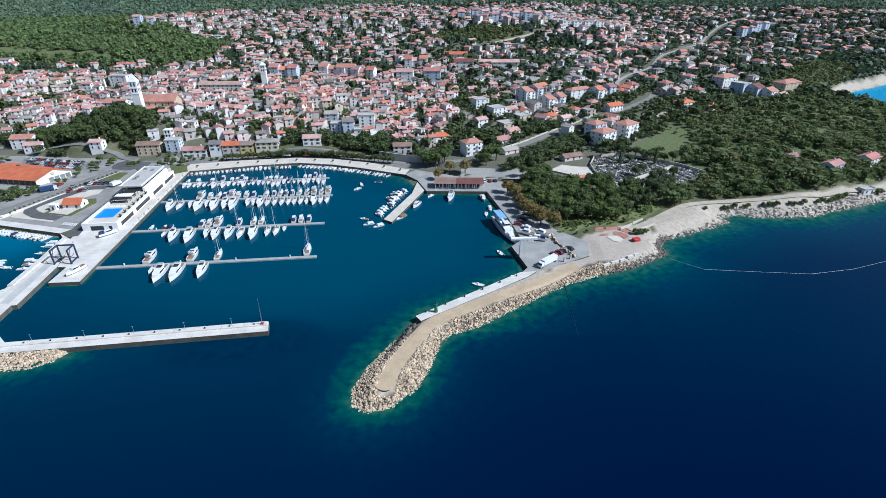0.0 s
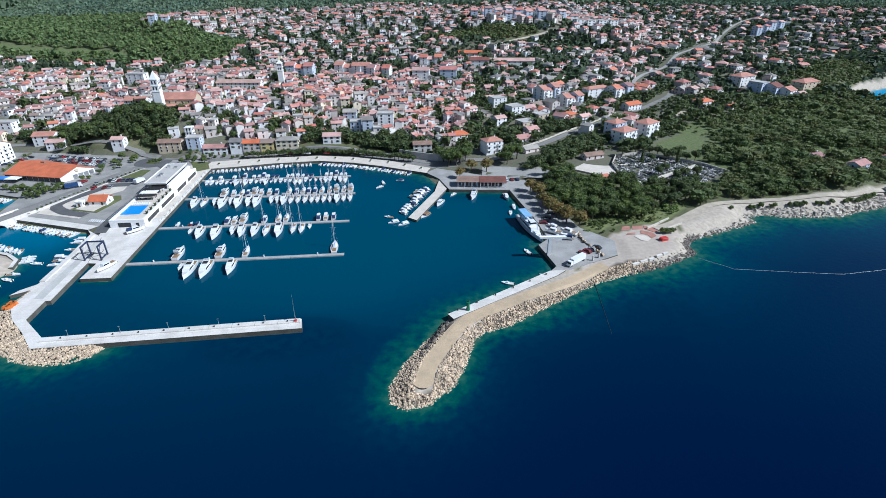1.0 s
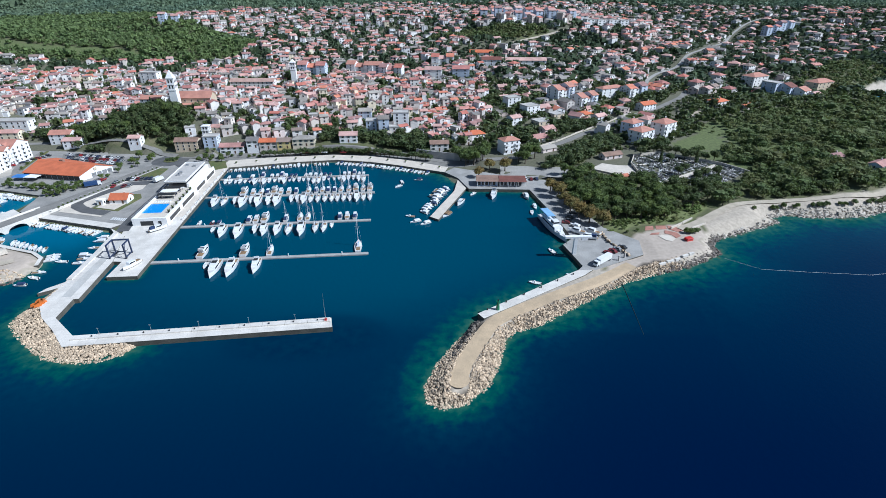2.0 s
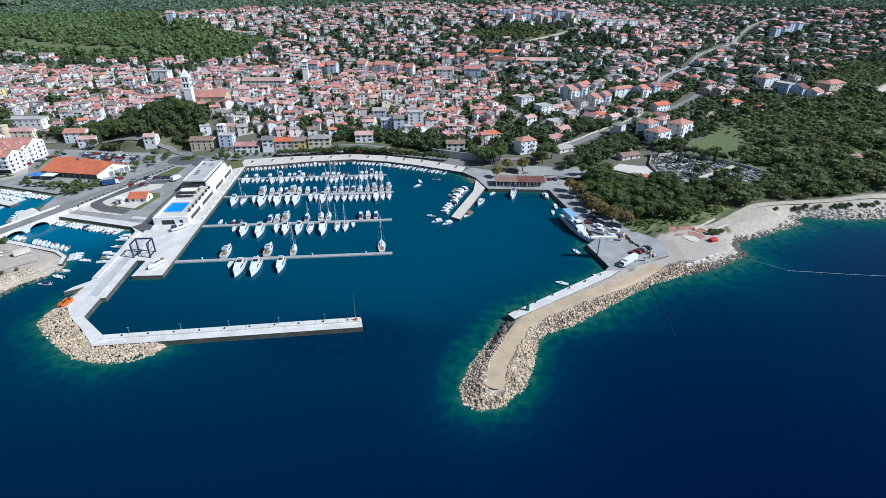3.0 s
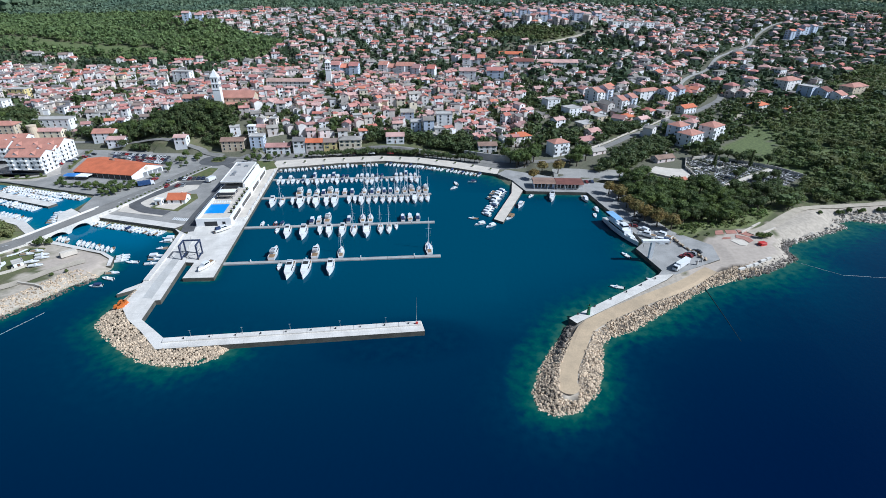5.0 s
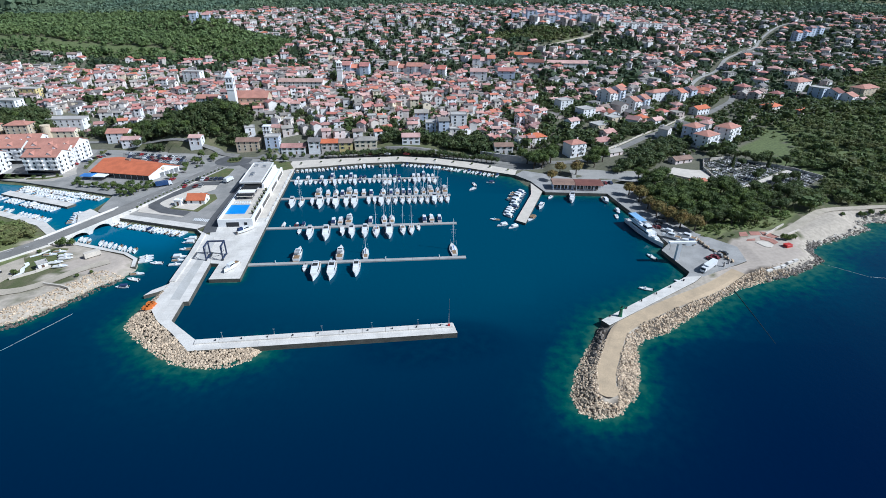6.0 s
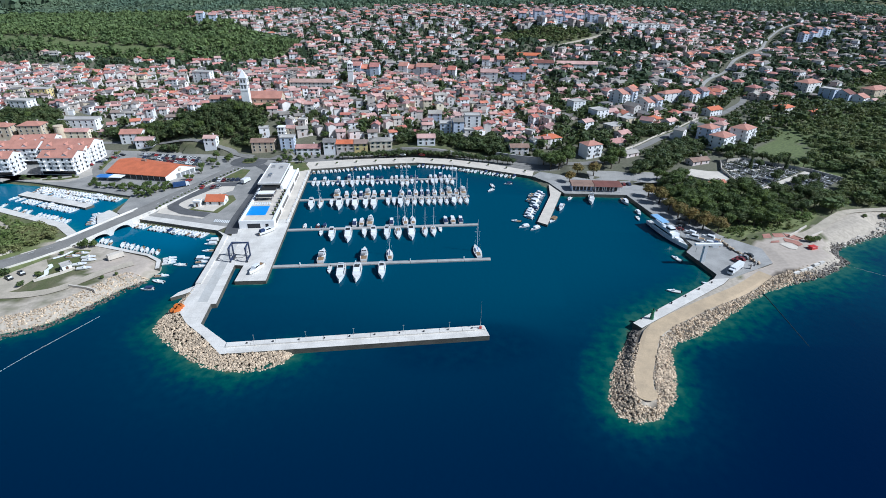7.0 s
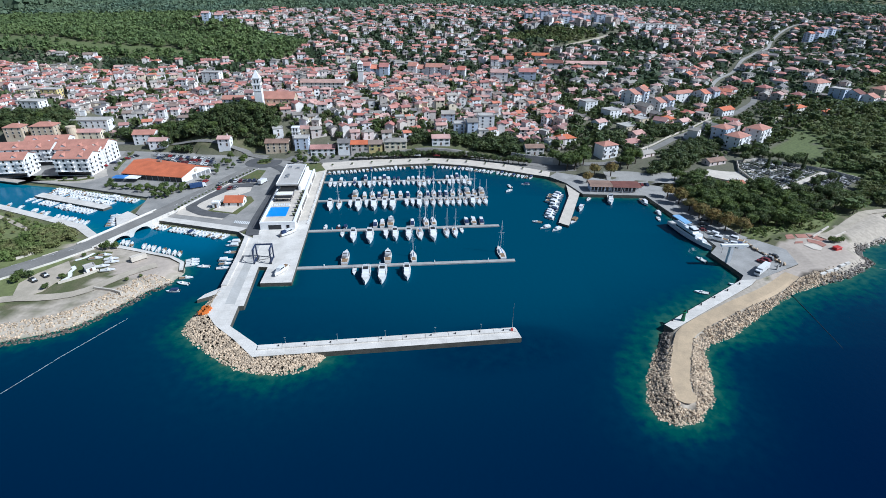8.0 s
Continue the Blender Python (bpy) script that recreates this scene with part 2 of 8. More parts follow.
# ---- mesh building ----
class Geo:
    def __init__(self):
        self.v, self.f, self.m = [], [], []

    def add(self, vs, fs, m=0, pose_m=None):
        k = len(self.v)
        self.v += [tuple(pose_m @ Vector(p)) for p in vs] if pose_m else [tuple(p) for p in vs]
        self.f += [tuple(i + k for i in f) for f in fs]
        self.m += [m] * len(fs)

    def box(self, x0, x1, y0, y1, z0, z1, m=0, pose_m=None, top=(1, 1), shift=(0, 0)):
        """A box; top: how far its top shrinks; shift: how far its top is moved."""
        cx, cy = (x0 + x1) / 2, (y0 + y1) / 2
        vs = [(x0, y0, z0), (x1, y0, z0), (x1, y1, z0), (x0, y1, z0)]
        vs += [(cx + (x - cx) * top[0] + shift[0], cy + (y - cy) * top[1] + shift[1], z1) for x, y, _ in vs]
        self.add(vs, [(3, 2, 1, 0), (4, 5, 6, 7), (0, 1, 5, 4), (1, 2, 6, 5), (2, 3, 7, 6), (3, 0, 4, 7)], m, pose_m)

    def prism(self, poly, z0, z1, m=0, side=None):
        n = len(poly)
        if sum(poly[i][0] * poly[(i + 1) % n][1] - poly[(i + 1) % n][0] * poly[i][1] for i in range(n)) < 0:
            poly = poly[::-1]
        self.add([(x, y, z1) for x, y in poly], [tuple(range(n))], m)
        vs = [(x, y, z0) for x, y in poly] + [(x, y, z1) for x, y in poly]
        self.add(vs, [(i, (i + 1) % n, n + (i + 1) % n, n + i) for i in range(n)], m if side is None else side)

    def tube(self, a, b, r0, r1, sides=8, m=0):
        a, b = Vector(a), Vector(b)
        q = (b - a).to_track_quat("Z", "Y")
        vs = []
        for p, r in ((a, r0), (b, r1)):
            vs += [p + q @ Vector((r * math.cos(2 * math.pi * i / sides), r * math.sin(2 * math.pi * i / sides), 0)) for i in range(sides)]
        fs = [(i, (i + 1) % sides, sides + (i + 1) % sides, sides + i) for i in range(sides)]
        self.add(vs, fs + [tuple(range(sides))[::-1], tuple(range(sides, 2 * sides))], m)

    def mesh(self, name, mats, smooth=False):
        me = bpy.data.meshes.new(name)
        me.from_pydata(self.v, [], self.f)
        for x in mats if isinstance(mats, (list, tuple)) else [mats]:
            me.materials.append(x)
        me.polygons.foreach_set("material_index", self.m)
        if smooth:
            me.polygons.foreach_set("use_smooth", [True] * len(self.f))
        me.update()
        return me


def thing(name, geo, mats, m=None, label="", category="", group="", kind="", smooth=False):
    ob = new(name, geo.mesh(name, mats, smooth) if geo else None)
    if m is not None:
        ob.matrix_world = m
    return tagged(ob, label, category, group, kind)


def part(name, geo, mats, parent, label="", m=None, smooth=False):
    data = geo if isinstance(geo, bpy.types.Mesh) else geo.mesh(name, mats, smooth)
    ob = new(name, data)
    ob.parent = parent
    if m is not None:
        ob.matrix_basis = m
    return tagged(ob, label)


def bulk(name, verts, quads, mats, index=None):
    """A large joined mesh from arrays."""
    me = bpy.data.meshes.new(name)
    n = len(quads)
    me.vertices.add(len(verts))
    me.vertices.foreach_set("co", np.asarray(verts, np.float32).ravel())
    me.loops.add(4 * n)
    me.loops.foreach_set("vertex_index", np.asarray(quads, np.int32).ravel())
    me.polygons.add(n)
    me.polygons.foreach_set("loop_start", np.arange(0, 4 * n, 4, dtype=np.int32))
    for x in mats if isinstance(mats, (list, tuple)) else [mats]:
        me.materials.append(x)
    if index is not None:
        me.polygons.foreach_set("material_index", np.asarray(index, np.int32))
    me.update(calc_edges=True)
    me.validate()
    return me


# ---- the lie of the land ----
SHORE_W = [(-3600, -500), (-420, 66), (-300, 112), (-248, 135), (-237, 140), (-228, 146), (-221, 158), (-216, 170), (-210, 177), (-208, 184), (-212, 192), (-219, 196), (-256, 207),
           (-278, 224), (-342, 246), (-400, 266), (-396, 286), (-332, 277), (-268, 262), (-268, 242), (-256, 236), (-247, 231)]
SHORE_HARBOUR = [(-198, 221), (-189, 196), (-182, 190), (-172, 190), (-171, 177), (-160, 178), (-185, 316), (-163, 323), (-142, 330), (-112, 337), (-88, 334), (-52, 323), (-36, 316),
                 (-30, 303), (-20, 288), (16, 288), (21.5, 266), (26, 249), (30.5, 224), (26, 217), (33, 205), (29, 193)]
SHORE_E = [(-13, 160), (-22, 142), (-28, 130), (-31, 120), (-30, 114), (-26, 112), (-20, 114), (-13, 122), (-9, 134), (-7, 143), (-3, 150), (7, 155), (19, 165), (36, 179), (48, 188), (71, 199),
           (84, 205.5), (95.5, 214), (95.5, 222), (100.5, 229.3), (111, 234.7), (127.5, 243.6), (141, 250.6), (140.5, 254.3), (137, 256.6), (150, 261), (162.5, 258.8), (179, 259.6), (192, 261.4), (206, 268.6), (218, 273), (231, 278.5), (249, 287.5), (330, 325), (385, 410), (400, 499), (396, 535), (390, 566), (434, 609),
           (515, 664), (650, 765), (850, 880), (3600, 1700), (3600, 4600), (-3600, 4600)]
COAST = np.array(SHORE_W + SHORE_HARBOUR + SHORE_E, float)
HEIGHTS_TOWN = [(-620, 725, 50), (-480, 722, 42), (-470, 802, 58), (-324, 736, 40), (-241, 788, 47), (-170, 860, 60), (-80, 520, 20), (-141, 437, 23), (-165, 384, 14), (-206, 400, 22), (-420, 491, 24),
                (-412, 417, 18), (-246, 390, 25), (-258, 492, 26), (-351, 456, 12), (12, 443, 13), (115, 455, 11), (-90, 394, 10), (37, 372, 6), (68, 403, 8), (-12, 365, 5)]
HEIGHTS_EAST = [(118, 384, 9), (196, 470, 13), (230, 392, 13), (189, 332, 9), (284, 555, 6), (5, 596, 26), (-109, 710, 34), (-32, 729, 43), (48, 790, 55), (95, 697, 35), (158, 668, 26), (90, 542, 19),
                (246, 705, 29), (211, 641, 18), (291, 647, 18), (446, 765, 18), (528, 982, 46), (613, 975, 30), (715, 1125, 48), (100, 812, 60), (164, 787, 50), (30, 830, 62)]
HEIGHTS_FLAT = [(160, 376, 8), (118, 320, 6), (82, 354, 7), (-160, 345, 2.4), (-60, 345, 2.6), (0, 316, 2.4), (-230, 338, 2.2), (-330, 350, 3), (-300, 290, 1.8), (-260, 180, 2.4), (60, 255, 2.6),
                (140, 285, 4), (250, 320, 8), (-225, 245, 1.6), (-420, 300, 4), (-190, 300, 1.6), (0, 165, 2.3), (45, 205, 1.8)]
HEIGHTS = np.array(HEIGHTS_TOWN + HEIGHTS_EAST + HEIGHTS_FLAT, float)


def in_poly(x, y, poly):
    x, y = np.asarray(x, float), np.asarray(y, float)
    inside = np.zeros(x.shape, bool)
    for (ax, ay), (bx, by) in zip(poly, poly[1:] + poly[:1]):
        if ay != by:
            inside ^= ((ay > y) != (by > y)) & (x < ax + (y - ay) / (by - ay) * (bx - ax))
    return inside


def coast_distance(x, y):
    """Metres inland of the shoreline; negative in the water."""
    x, y = np.asarray(x, float), np.asarray(y, float)
    best, inside = np.full(x.shape, 1e12), np.zeros(x.shape, bool)
    for a, b in zip(COAST, np.roll(COAST, -1, 0)):
        e = b - a
        s = np.clip(((x - a[0]) * e[0] + (y - a[1]) * e[1]) / (e @ e), 0, 1)
        best = np.minimum(best, (x - a[0] - s * e[0]) ** 2 + (y - a[1] - s * e[1]) ** 2)
        if a[1] != b[1]:
            inside ^= ((a[1] > y) != (b[1] > y)) & (x < a[0] + (y - a[1]) / (b[1] - a[1]) * e[0])
    d = np.sqrt(best)
    return np.where(inside, d, -d)


def hills(x, y):
    x, y = np.asarray(x, float), np.asarray(y, float)
    d2 = (x[..., None] - HEIGHTS[:, 0]) ** 2 + (y[..., None] - HEIGHTS[:, 1]) ** 2 + 300
    w = d2 ** -1.8
    h = (w * HEIGHTS[:, 2]).sum(-1) / w.sum(-1)
    back = np.clip((y - 860 - 0.35 * np.clip(x - 150, 0, 900) + 0.05 * np.abs(x)) / 500, 0, 3)
    return h + back ** 1.4 * 62


def ground_z(x, y):
    d = coast_distance(x, y)
    x, y = np.asarray(x, float), np.asarray(y, float)
    z = np.minimum(hills(x, y), 0.15 + 0.55 * d)
    flat = in_poly(x, y, [(-36, 315), (-27, 303), (-20, 285), (17, 285), (20, 262), (30, 196), (64, 206), (64, 224), (50, 236), (42, 262), (39, 300), (0, 314), (-30, 326)]) | ((x > -430) & (x < -160) & (y > 212) & (y < 322)) | ((x > -202) & (x < -155) & (y > 165) & (y < 230)) | ((x > -460) & (x < -176) & (y > 255) & (y < 347 - 0.1 * (x + 300) * (x > -300))) | ((x > -200) & (x < -14) & (y >= 300) & (y < 352))
    z = np.where(flat & (d > 0), np.minimum(z, 1.3), z)
    return np.where(d < 0, np.maximum(-14, 0.15 + d * 0.30), z)


def gz(x, y):
    return float(ground_z(np.array([x]), np.array([y]))[0])


def axis(parts, grow):
    out = []
    for a, b, s in parts:
        out += list(np.arange(a, b, s))
    lo, hi, step = out[0], parts[-1][1], 12.0
    tail, head, a, b = [], [], lo, hi
    while b < grow[1]:
        tail.append(b)
        b += step
        step *= 1.16
    step = 12.0
    while a > grow[0]:
        a -= step
        step *= 1.16
        head.append(a)
    return np.array(head[::-1] + out + tail)


XS = axis([(-420, -262, 5), (-262, 132, 2.6), (132, 470, 5), (470, 760, 9)], (-3400, 3400))
YS = axis([(90, 345, 2.6), (345, 640, 5), (640, 1180, 9)], (-1600, 4400))
GX, GY = np.meshgrid(XS, YS)
GZ = ground_z(GX, GY)
GD = coast_distance(GX, GY)
WOOD_WEST = [(-3000, 520), (-620, 585), (-430, 592), (-300, 600), (-290, 690), (-400, 775), (-500, 800), (-520, 1000), (-3000, 1600)]
WOOD_EAST = [(112, 256), (121, 265), (134, 270.5), (153, 274.5), (179, 278), (206, 284), (224, 291), (250, 300), (330, 345), (380, 420), (385, 500), (330, 520), (235, 462), (175, 425), (150, 400), (172, 384), (158, 352), (126, 347), (143, 328), (155, 312), (130, 290), (114, 279)]
CEMETERY = [(84, 322), (90, 338), (108, 345), (124, 337), (141, 326), (153, 311), (128, 294), (112, 284), (97, 284), (85, 297)]
LAWN = [(122, 362), (131, 347), (157, 355), (168, 382), (162, 398), (134, 376)]
FIELD_WEST = [(-660, 606), (-560, 612), (-480, 615), (-415, 622), (-430, 640), (-520, 634), (-600, 646), (-680, 650)]


PARKS = [(-285, 370, 58, 20), (-415, 372, 42, 15)]


GROVES = [[(-318, 347), (-262, 344), (-236, 345), (-226, 357), (-240, 372), (-318, 366)], [(-138, 353), (-60, 349), (-34, 347), (-36, 368), (-58, 380), (-84, 372), (-122, 374)], [(28, 318), (52, 322), (56, 330), (66, 342), (98, 374), (80, 388), (52, 362)],
          [(12, 366), (30, 388), (24, 398), (8, 392)], [(52, 388), (96, 414), (70, 424), (46, 402)], [(98, 404), (150, 452), (120, 450), (92, 420)]]


def wooded(x, y):
    x, y = np.asarray(x, float), np.asarray(y, float)
    top = np.interp(x, [-600, -500, -440, -300, 0, 300, 750, 900, 1100], [905, 930, 1010, 1045, 1115, 1175, 1165, 1190, 1240]) + 12 * np.sin(x / 37)
    w = in_poly(x, y, WOOD_WEST) | in_poly(x, y, WOOD_EAST) | (y > top)
    w |= ((x - 5) / 85) ** 2 + ((y - 745) / 30) ** 2 < 1
    for poly in GROVES:
        w |= in_poly(x, y, poly)
    for cx, cy, rx, ry in PARKS:
        w |= ((x - cx) / rx) ** 2 + ((y - cy) / ry) ** 2 < 1
    w |= (x > 330) & (x < 470) & (y > 585 + (x - 390) * 0.9) & (y < 650 + (x - 390) * 0.9)
    return w


def sheet(name, keep, z, mats, attrs):
    idx = np.arange(GX.size).reshape(GX.shape)
    quads = np.stack([idx[:-1, :-1], idx[:-1, 1:], idx[1:, 1:], idx[1:, :-1]], -1)[keep]
    used = np.unique(quads)
    remap = np.zeros(GX.size, np.int64)
    remap[used] = np.arange(len(used))
    verts = np.stack([GX.ravel()[used], GY.ravel()[used], np.broadcast_to(z, GX.shape).ravel()[used]], -1)
    me = bulk(name, verts, remap[quads], mats)
    for key, values in attrs.items():
        me.attributes.new(key, "FLOAT", "POINT").data.foreach_set("value", values.ravel()[used].astype(np.float32))
    me.polygons.foreach_set("use_smooth", [True] * len(me.polygons))
    ob = new(name, me)
    return ob


def attribute_mix(m, key, color, low=0.72):
    """Blend another ground colour into a material where the attribute says."""
    n, l = m.node_tree.nodes, m.node_tree.links
    b = n["Principled BSDF"]
    old = b.inputs["Base Color"].links[0].from_socket
    at = n.new("ShaderNodeAttribute")
    at.attribute_name = key
    mix = n.new("ShaderNodeMix")
    mix.data_type = "RGBA"
    l.new(at.outputs["Fac"], mix.inputs[0])
    l.new(old, mix.inputs[6])
    nz = n.new("ShaderNodeTexNoise")
    nz.inputs["Scale"].default_value, nz.inputs["Detail"].default_value = 0.6, 6
    geo = n.new("ShaderNodeNewGeometry")
    l.new(geo.outputs["Position"], nz.inputs["Vector"])
    cr = n.new("ShaderNodeValToRGB")
    cr.color_ramp.elements[0].position, cr.color_ramp.elements[1].position = 0.35, 0.65
    cr.color_ramp.elements[0].color = (*(c * low for c in color), 1)
    cr.color_ramp.elements[1].color = (*color, 1)
    l.new(nz.outputs[0], cr.inputs[0])
    l.new(cr.outputs[0], mix.inputs[7])
    l.new(mix.outputs[2], b.inputs["Base Color"])


M_GROUND = mat("scrub_ground", (0.095, 0.105, 0.04), 0.95, 0.4, 1.2, 0.5, other=(0.16, 0.14, 0.08), mixat=0.58)
attribute_mix(M_GROUND, "town", (0.15, 0.142, 0.10))
attribute_mix(M_GROUND, "sand", (0.49, 0.42, 0.33), 0.76)
attribute_mix(M_GROUND, "earth", (0.47, 0.395, 0.32), 0.86)
# ground between the breakwater stones, with gap shade put into the colour
attribute_mix(M_GROUND, "rock_gap_shade", (0.11, 0.088, 0.065))
attribute_mix(M_GROUND, "field", (0.135, 0.165, 0.055), 0.6)
attribute_mix(M_GROUND, "meadow", (0.19, 0.215, 0.075))
attribute_mix(M_GROUND, "seabed", (0.20, 0.22, 0.14))
wood = wooded(GX, GY)
field = (in_poly(GX, GY, WOOD_EAST) & (GX > 140) & (GY > 300)) * 0.7 + in_poly(GX, GY, LAWN) * 1.0 > 0.5
field = field | in_poly(GX, GY, LAWN) | in_poly(GX, GY, FIELD_WEST)
sand = ((GD < 9) & (GX > -40) & (GY < 215)) | ((GD < 5) & (GX > 60) & (GY < 330)) | ((GD < 26) & (GX < -205) & (GY < 205) & (GX > -330) & (GD < 20 + 0.2 * (GX + 250)))
sand |= (GD < 12) & (GX > 380)
earth = in_poly(GX, GY, [(40, 188), (80, 200), (100, 214), (96, 236), (84, 240), (70, 232), (56, 224), (44, 206)]) & (GD > 4)
sand |= (GX > 97) & (GX < 262) & (GY < np.interp(GX, [84, 97, 109, 123, 133, 153, 179, 206, 224, 245, 262], [234, 242, 251, 262, 266, 270, 273, 279, 286, 293, 303]) + 2.5) & (GD > 0)
town = (~wood) & (GY > 300) & ~in_poly(GX, GY, LAWN) & ~in_poly(GX, GY, FIELD_WEST)
spit = (GX < -205) & (GX > -430) & (GY < 206) & (GD > 0)
mottle = np.zeros(GX.shape)
mottle[spit] = [noise.noise(Vector((x / 9, y / 6, 2))) for x, y in zip(GX[spit], GY[spit])]
sand = np.where(spit & sand & (GD > 9), np.clip(0.55 + 2.2 * mottle, 0, 1), sand * 1.0)
tip = in_poly(GX, GY, [(-239, 183), (-231, 196), (-216, 196), (-208, 186), (-212, 172), (-218, 174), (-232, 176)]) & (GD > 1.5)
sand = np.where(tip, 0, sand)
HEAD_PATH = [(-22, 119), (-20, 129), (-15, 141), (-10.5, 151), (-3, 158), (14, 170), (35, 184), (52, 198)]
path_d = np.full(GX.shape, 1e9)
for (ax, ay), (bx, by) in zip(HEAD_PATH, HEAD_PATH[1:]):
    ex, ey = bx - ax, by - ay
    s = np.clip(((GX - ax) * ex + (GY - ay) * ey) / (ex * ex + ey * ey), 0, 1)
    path_d = np.minimum(path_d, np.hypot(GX - ax - s * ex, GY - ay - s * ey))
meadow = in_poly(GX, GY, [(-268, 207), (-283, 219), (-344, 241), (-402, 262), (-440, 240), (-400, 100), (-300, 128), (-262, 152), (-260, 176), (-262, 196)]) & ~(sand > 0.5)
meadow |= in_poly(GX, GY, [(48, 229), (53, 246), (70, 252), (100, 263), (113, 265), (97, 247), (83, 240), (66, 238), (57, 232)])
# the breakwater slope mask darkens the ground between stones as gap shade
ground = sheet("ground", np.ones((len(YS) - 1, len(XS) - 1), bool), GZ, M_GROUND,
               {"town": town * 0.75, "sand": sand * 1.0, "earth": (earth | tip) * 1.0, "meadow": meadow * 0.85, "rock_gap_shade": ((GD < 6) & (GX > -40) & (GX < 76) & (GY < 204) & (path_d > 3.4) & ~in_poly(GX, GY, [(-17, 158.5), (27, 193.5), (42, 197), (36, 186), (-5, 155), (-11, 151)])) * 1.0, "field": field * 1.0, "seabed": (GD < -1) * 1.0})
tagged(ground, "scrub, sand and town ground rising into hills", "ground", kind="structure")

# the sea: clear over shallow rock, dark blue where deep; reflection gradient painted in
M_SEA = bpy.data.materials.new("sea_water")
M_SEA.use_nodes = True
sn, sl = M_SEA.node_tree.nodes, M_SEA.node_tree.links
sb = sn["Principled BSDF"]
sb.inputs["Roughness"].default_value, sb.inputs["IOR"].default_value, sb.inputs["Specular IOR Level"].default_value = 0.14, 1.33, 0.13
s_at, s_geo, s_ramp = sn.new("ShaderNodeAttribute"), sn.new("ShaderNodeNewGeometry"), sn.new("ShaderNodeValToRGB")
s_at.attribute_name = "shallow"
patch, wave, ripple = sn.new("ShaderNodeTexNoise"), sn.new("ShaderNodeTexNoise"), sn.new("ShaderNodeTexNoise")
for tex, sc, de in ((patch, 0.30, 6), (wave, 0.5, 4), (ripple, 0.012, 3)):
    tex.inputs["Scale"].default_value, tex.inputs["Detail"].default_value = sc, de
    sl.new(s_geo.outputs["Position"], tex.inputs["Vector"])
s_sum = sn.new("ShaderNodeMath")
s_sum.operation = "MULTIPLY_ADD"
s_off = sn.new("ShaderNodeMapRange")
s_off.inputs[1].default_value, s_off.inputs[2].default_value, s_off.inputs[3].default_value, s_off.inputs[4].default_value = 0.3, 0.7, 0.55, 1.25
sl.new(patch.outputs[0], s_off.inputs[0])
sl.new(s_at.outputs["Fac"], s_sum.inputs[0])
sl.new(s_off.outputs[0], s_sum.inputs[1])
s_sum.inputs[2].default_value = 0.0
sl.new(s_sum.outputs[0], s_ramp.inputs[0])
DEEP = [(0.0, (0.0, 0.0034, 0.029)), (0.22, (0.0004, 0.019, 0.046)), (0.46, (0.003, 0.060, 0.052)), (0.78, (0.028, 0.105, 0.070)), (1.0, (0.085, 0.10, 0.055))]
while len(s_ramp.color_ramp.elements) < len(DEEP):
    s_ramp.color_ramp.elements.new(0.5)
for e, (p, c) in zip(s_ramp.color_ramp.elements, DEEP):
    e.position, e.color = p, (*c, 1)
s_mix = sn.new("ShaderNodeMix")
s_mix.data_type = "RGBA"
h_at = sn.new("ShaderNodeAttribute")
h_at.attribute_name = "harbour"
s_mix.inputs[7].default_value = (0.0, 0.050, 0.088, 1)
s_gate = sn.new("ShaderNodeMath")
s_gate.operation = "MULTIPLY"
s_inv = sn.new("ShaderNodeMath")
s_inv.operation, s_inv.use_clamp = "SUBTRACT", True
s_inv.inputs[0].default_value = 1.0
sl.new(s_at.outputs["Fac"], s_inv.inputs[1])
sl.new(h_at.outputs["Fac"], s_gate.inputs[0])
sl.new(s_inv.outputs[0], s_gate.inputs[1])
sl.new(s_gate.outputs[0], s_mix.inputs[0])
sl.new(s_ramp.outputs[0], s_mix.inputs[6])
b_at, b_mix = sn.new("ShaderNodeAttribute"), sn.new("ShaderNodeMix")
b_at.attribute_name, b_mix.data_type = "sandy", "RGBA"
b_mix.inputs[7].default_value = (0.01, 0.30, 0.52, 1)
sl.new(b_at.outputs["Fac"], b_mix.inputs[0])
sl.new(s_mix.outputs[2], b_mix.inputs[6])
sl.new(b_mix.outputs[2], sb.inputs["Base Color"])
s_bump = sn.new("ShaderNodeBump")
s_bump.inputs["Strength"].default_value, s_bump.inputs["Distance"].default_value = 0.22, 0.3
sl.new(wave.outputs[0], s_bump.inputs["Height"])
sl.new(s_bump.outputs[0], sb.inputs["Normal"])
wet = GZ < 0.9
keep = wet[:-1, :-1] | wet[:-1, 1:] | wet[1:, 1:] | wet[1:, :-1]
armour_d = np.full(GX.shape, 1e9)
for a, b in [((-187, 160), (-186.5, 145.5)), ((-186.5, 145.5), (-164, 128.5)), ((-164, 128.5), (-150, 126)), ((-150, 126), (-135, 134))]:
    ex, ey = b[0] - a[0], b[1] - a[1]
    s = np.clip(((GX - a[0]) * ex + (GY - a[1]) * ey) / (ex * ex + ey * ey), 0, 1)
    armour_d = np.minimum(armour_d, np.hypot(GX - a[0] - s * ex, GY - a[1] - s * ey))
basin = (GX > -200) & (GX < 24) & (GY > 150 + 0.05 * GX) & (GY < 345)
reach = np.where((GX > -60) & (GX < 70) & (GY < 240), np.where(GY < 150, 7.0, 11.0), np.where((GX >= 70) & (GY < 330), 13.0, 7.0)) * np.where((GX > -200) & (GX < -36) & (GY > 170), np.where((GX > -78) & (GY > 285), 1.7, 0.35), 1.0)
shallow = np.exp(np.minimum(0, GD) / reach)
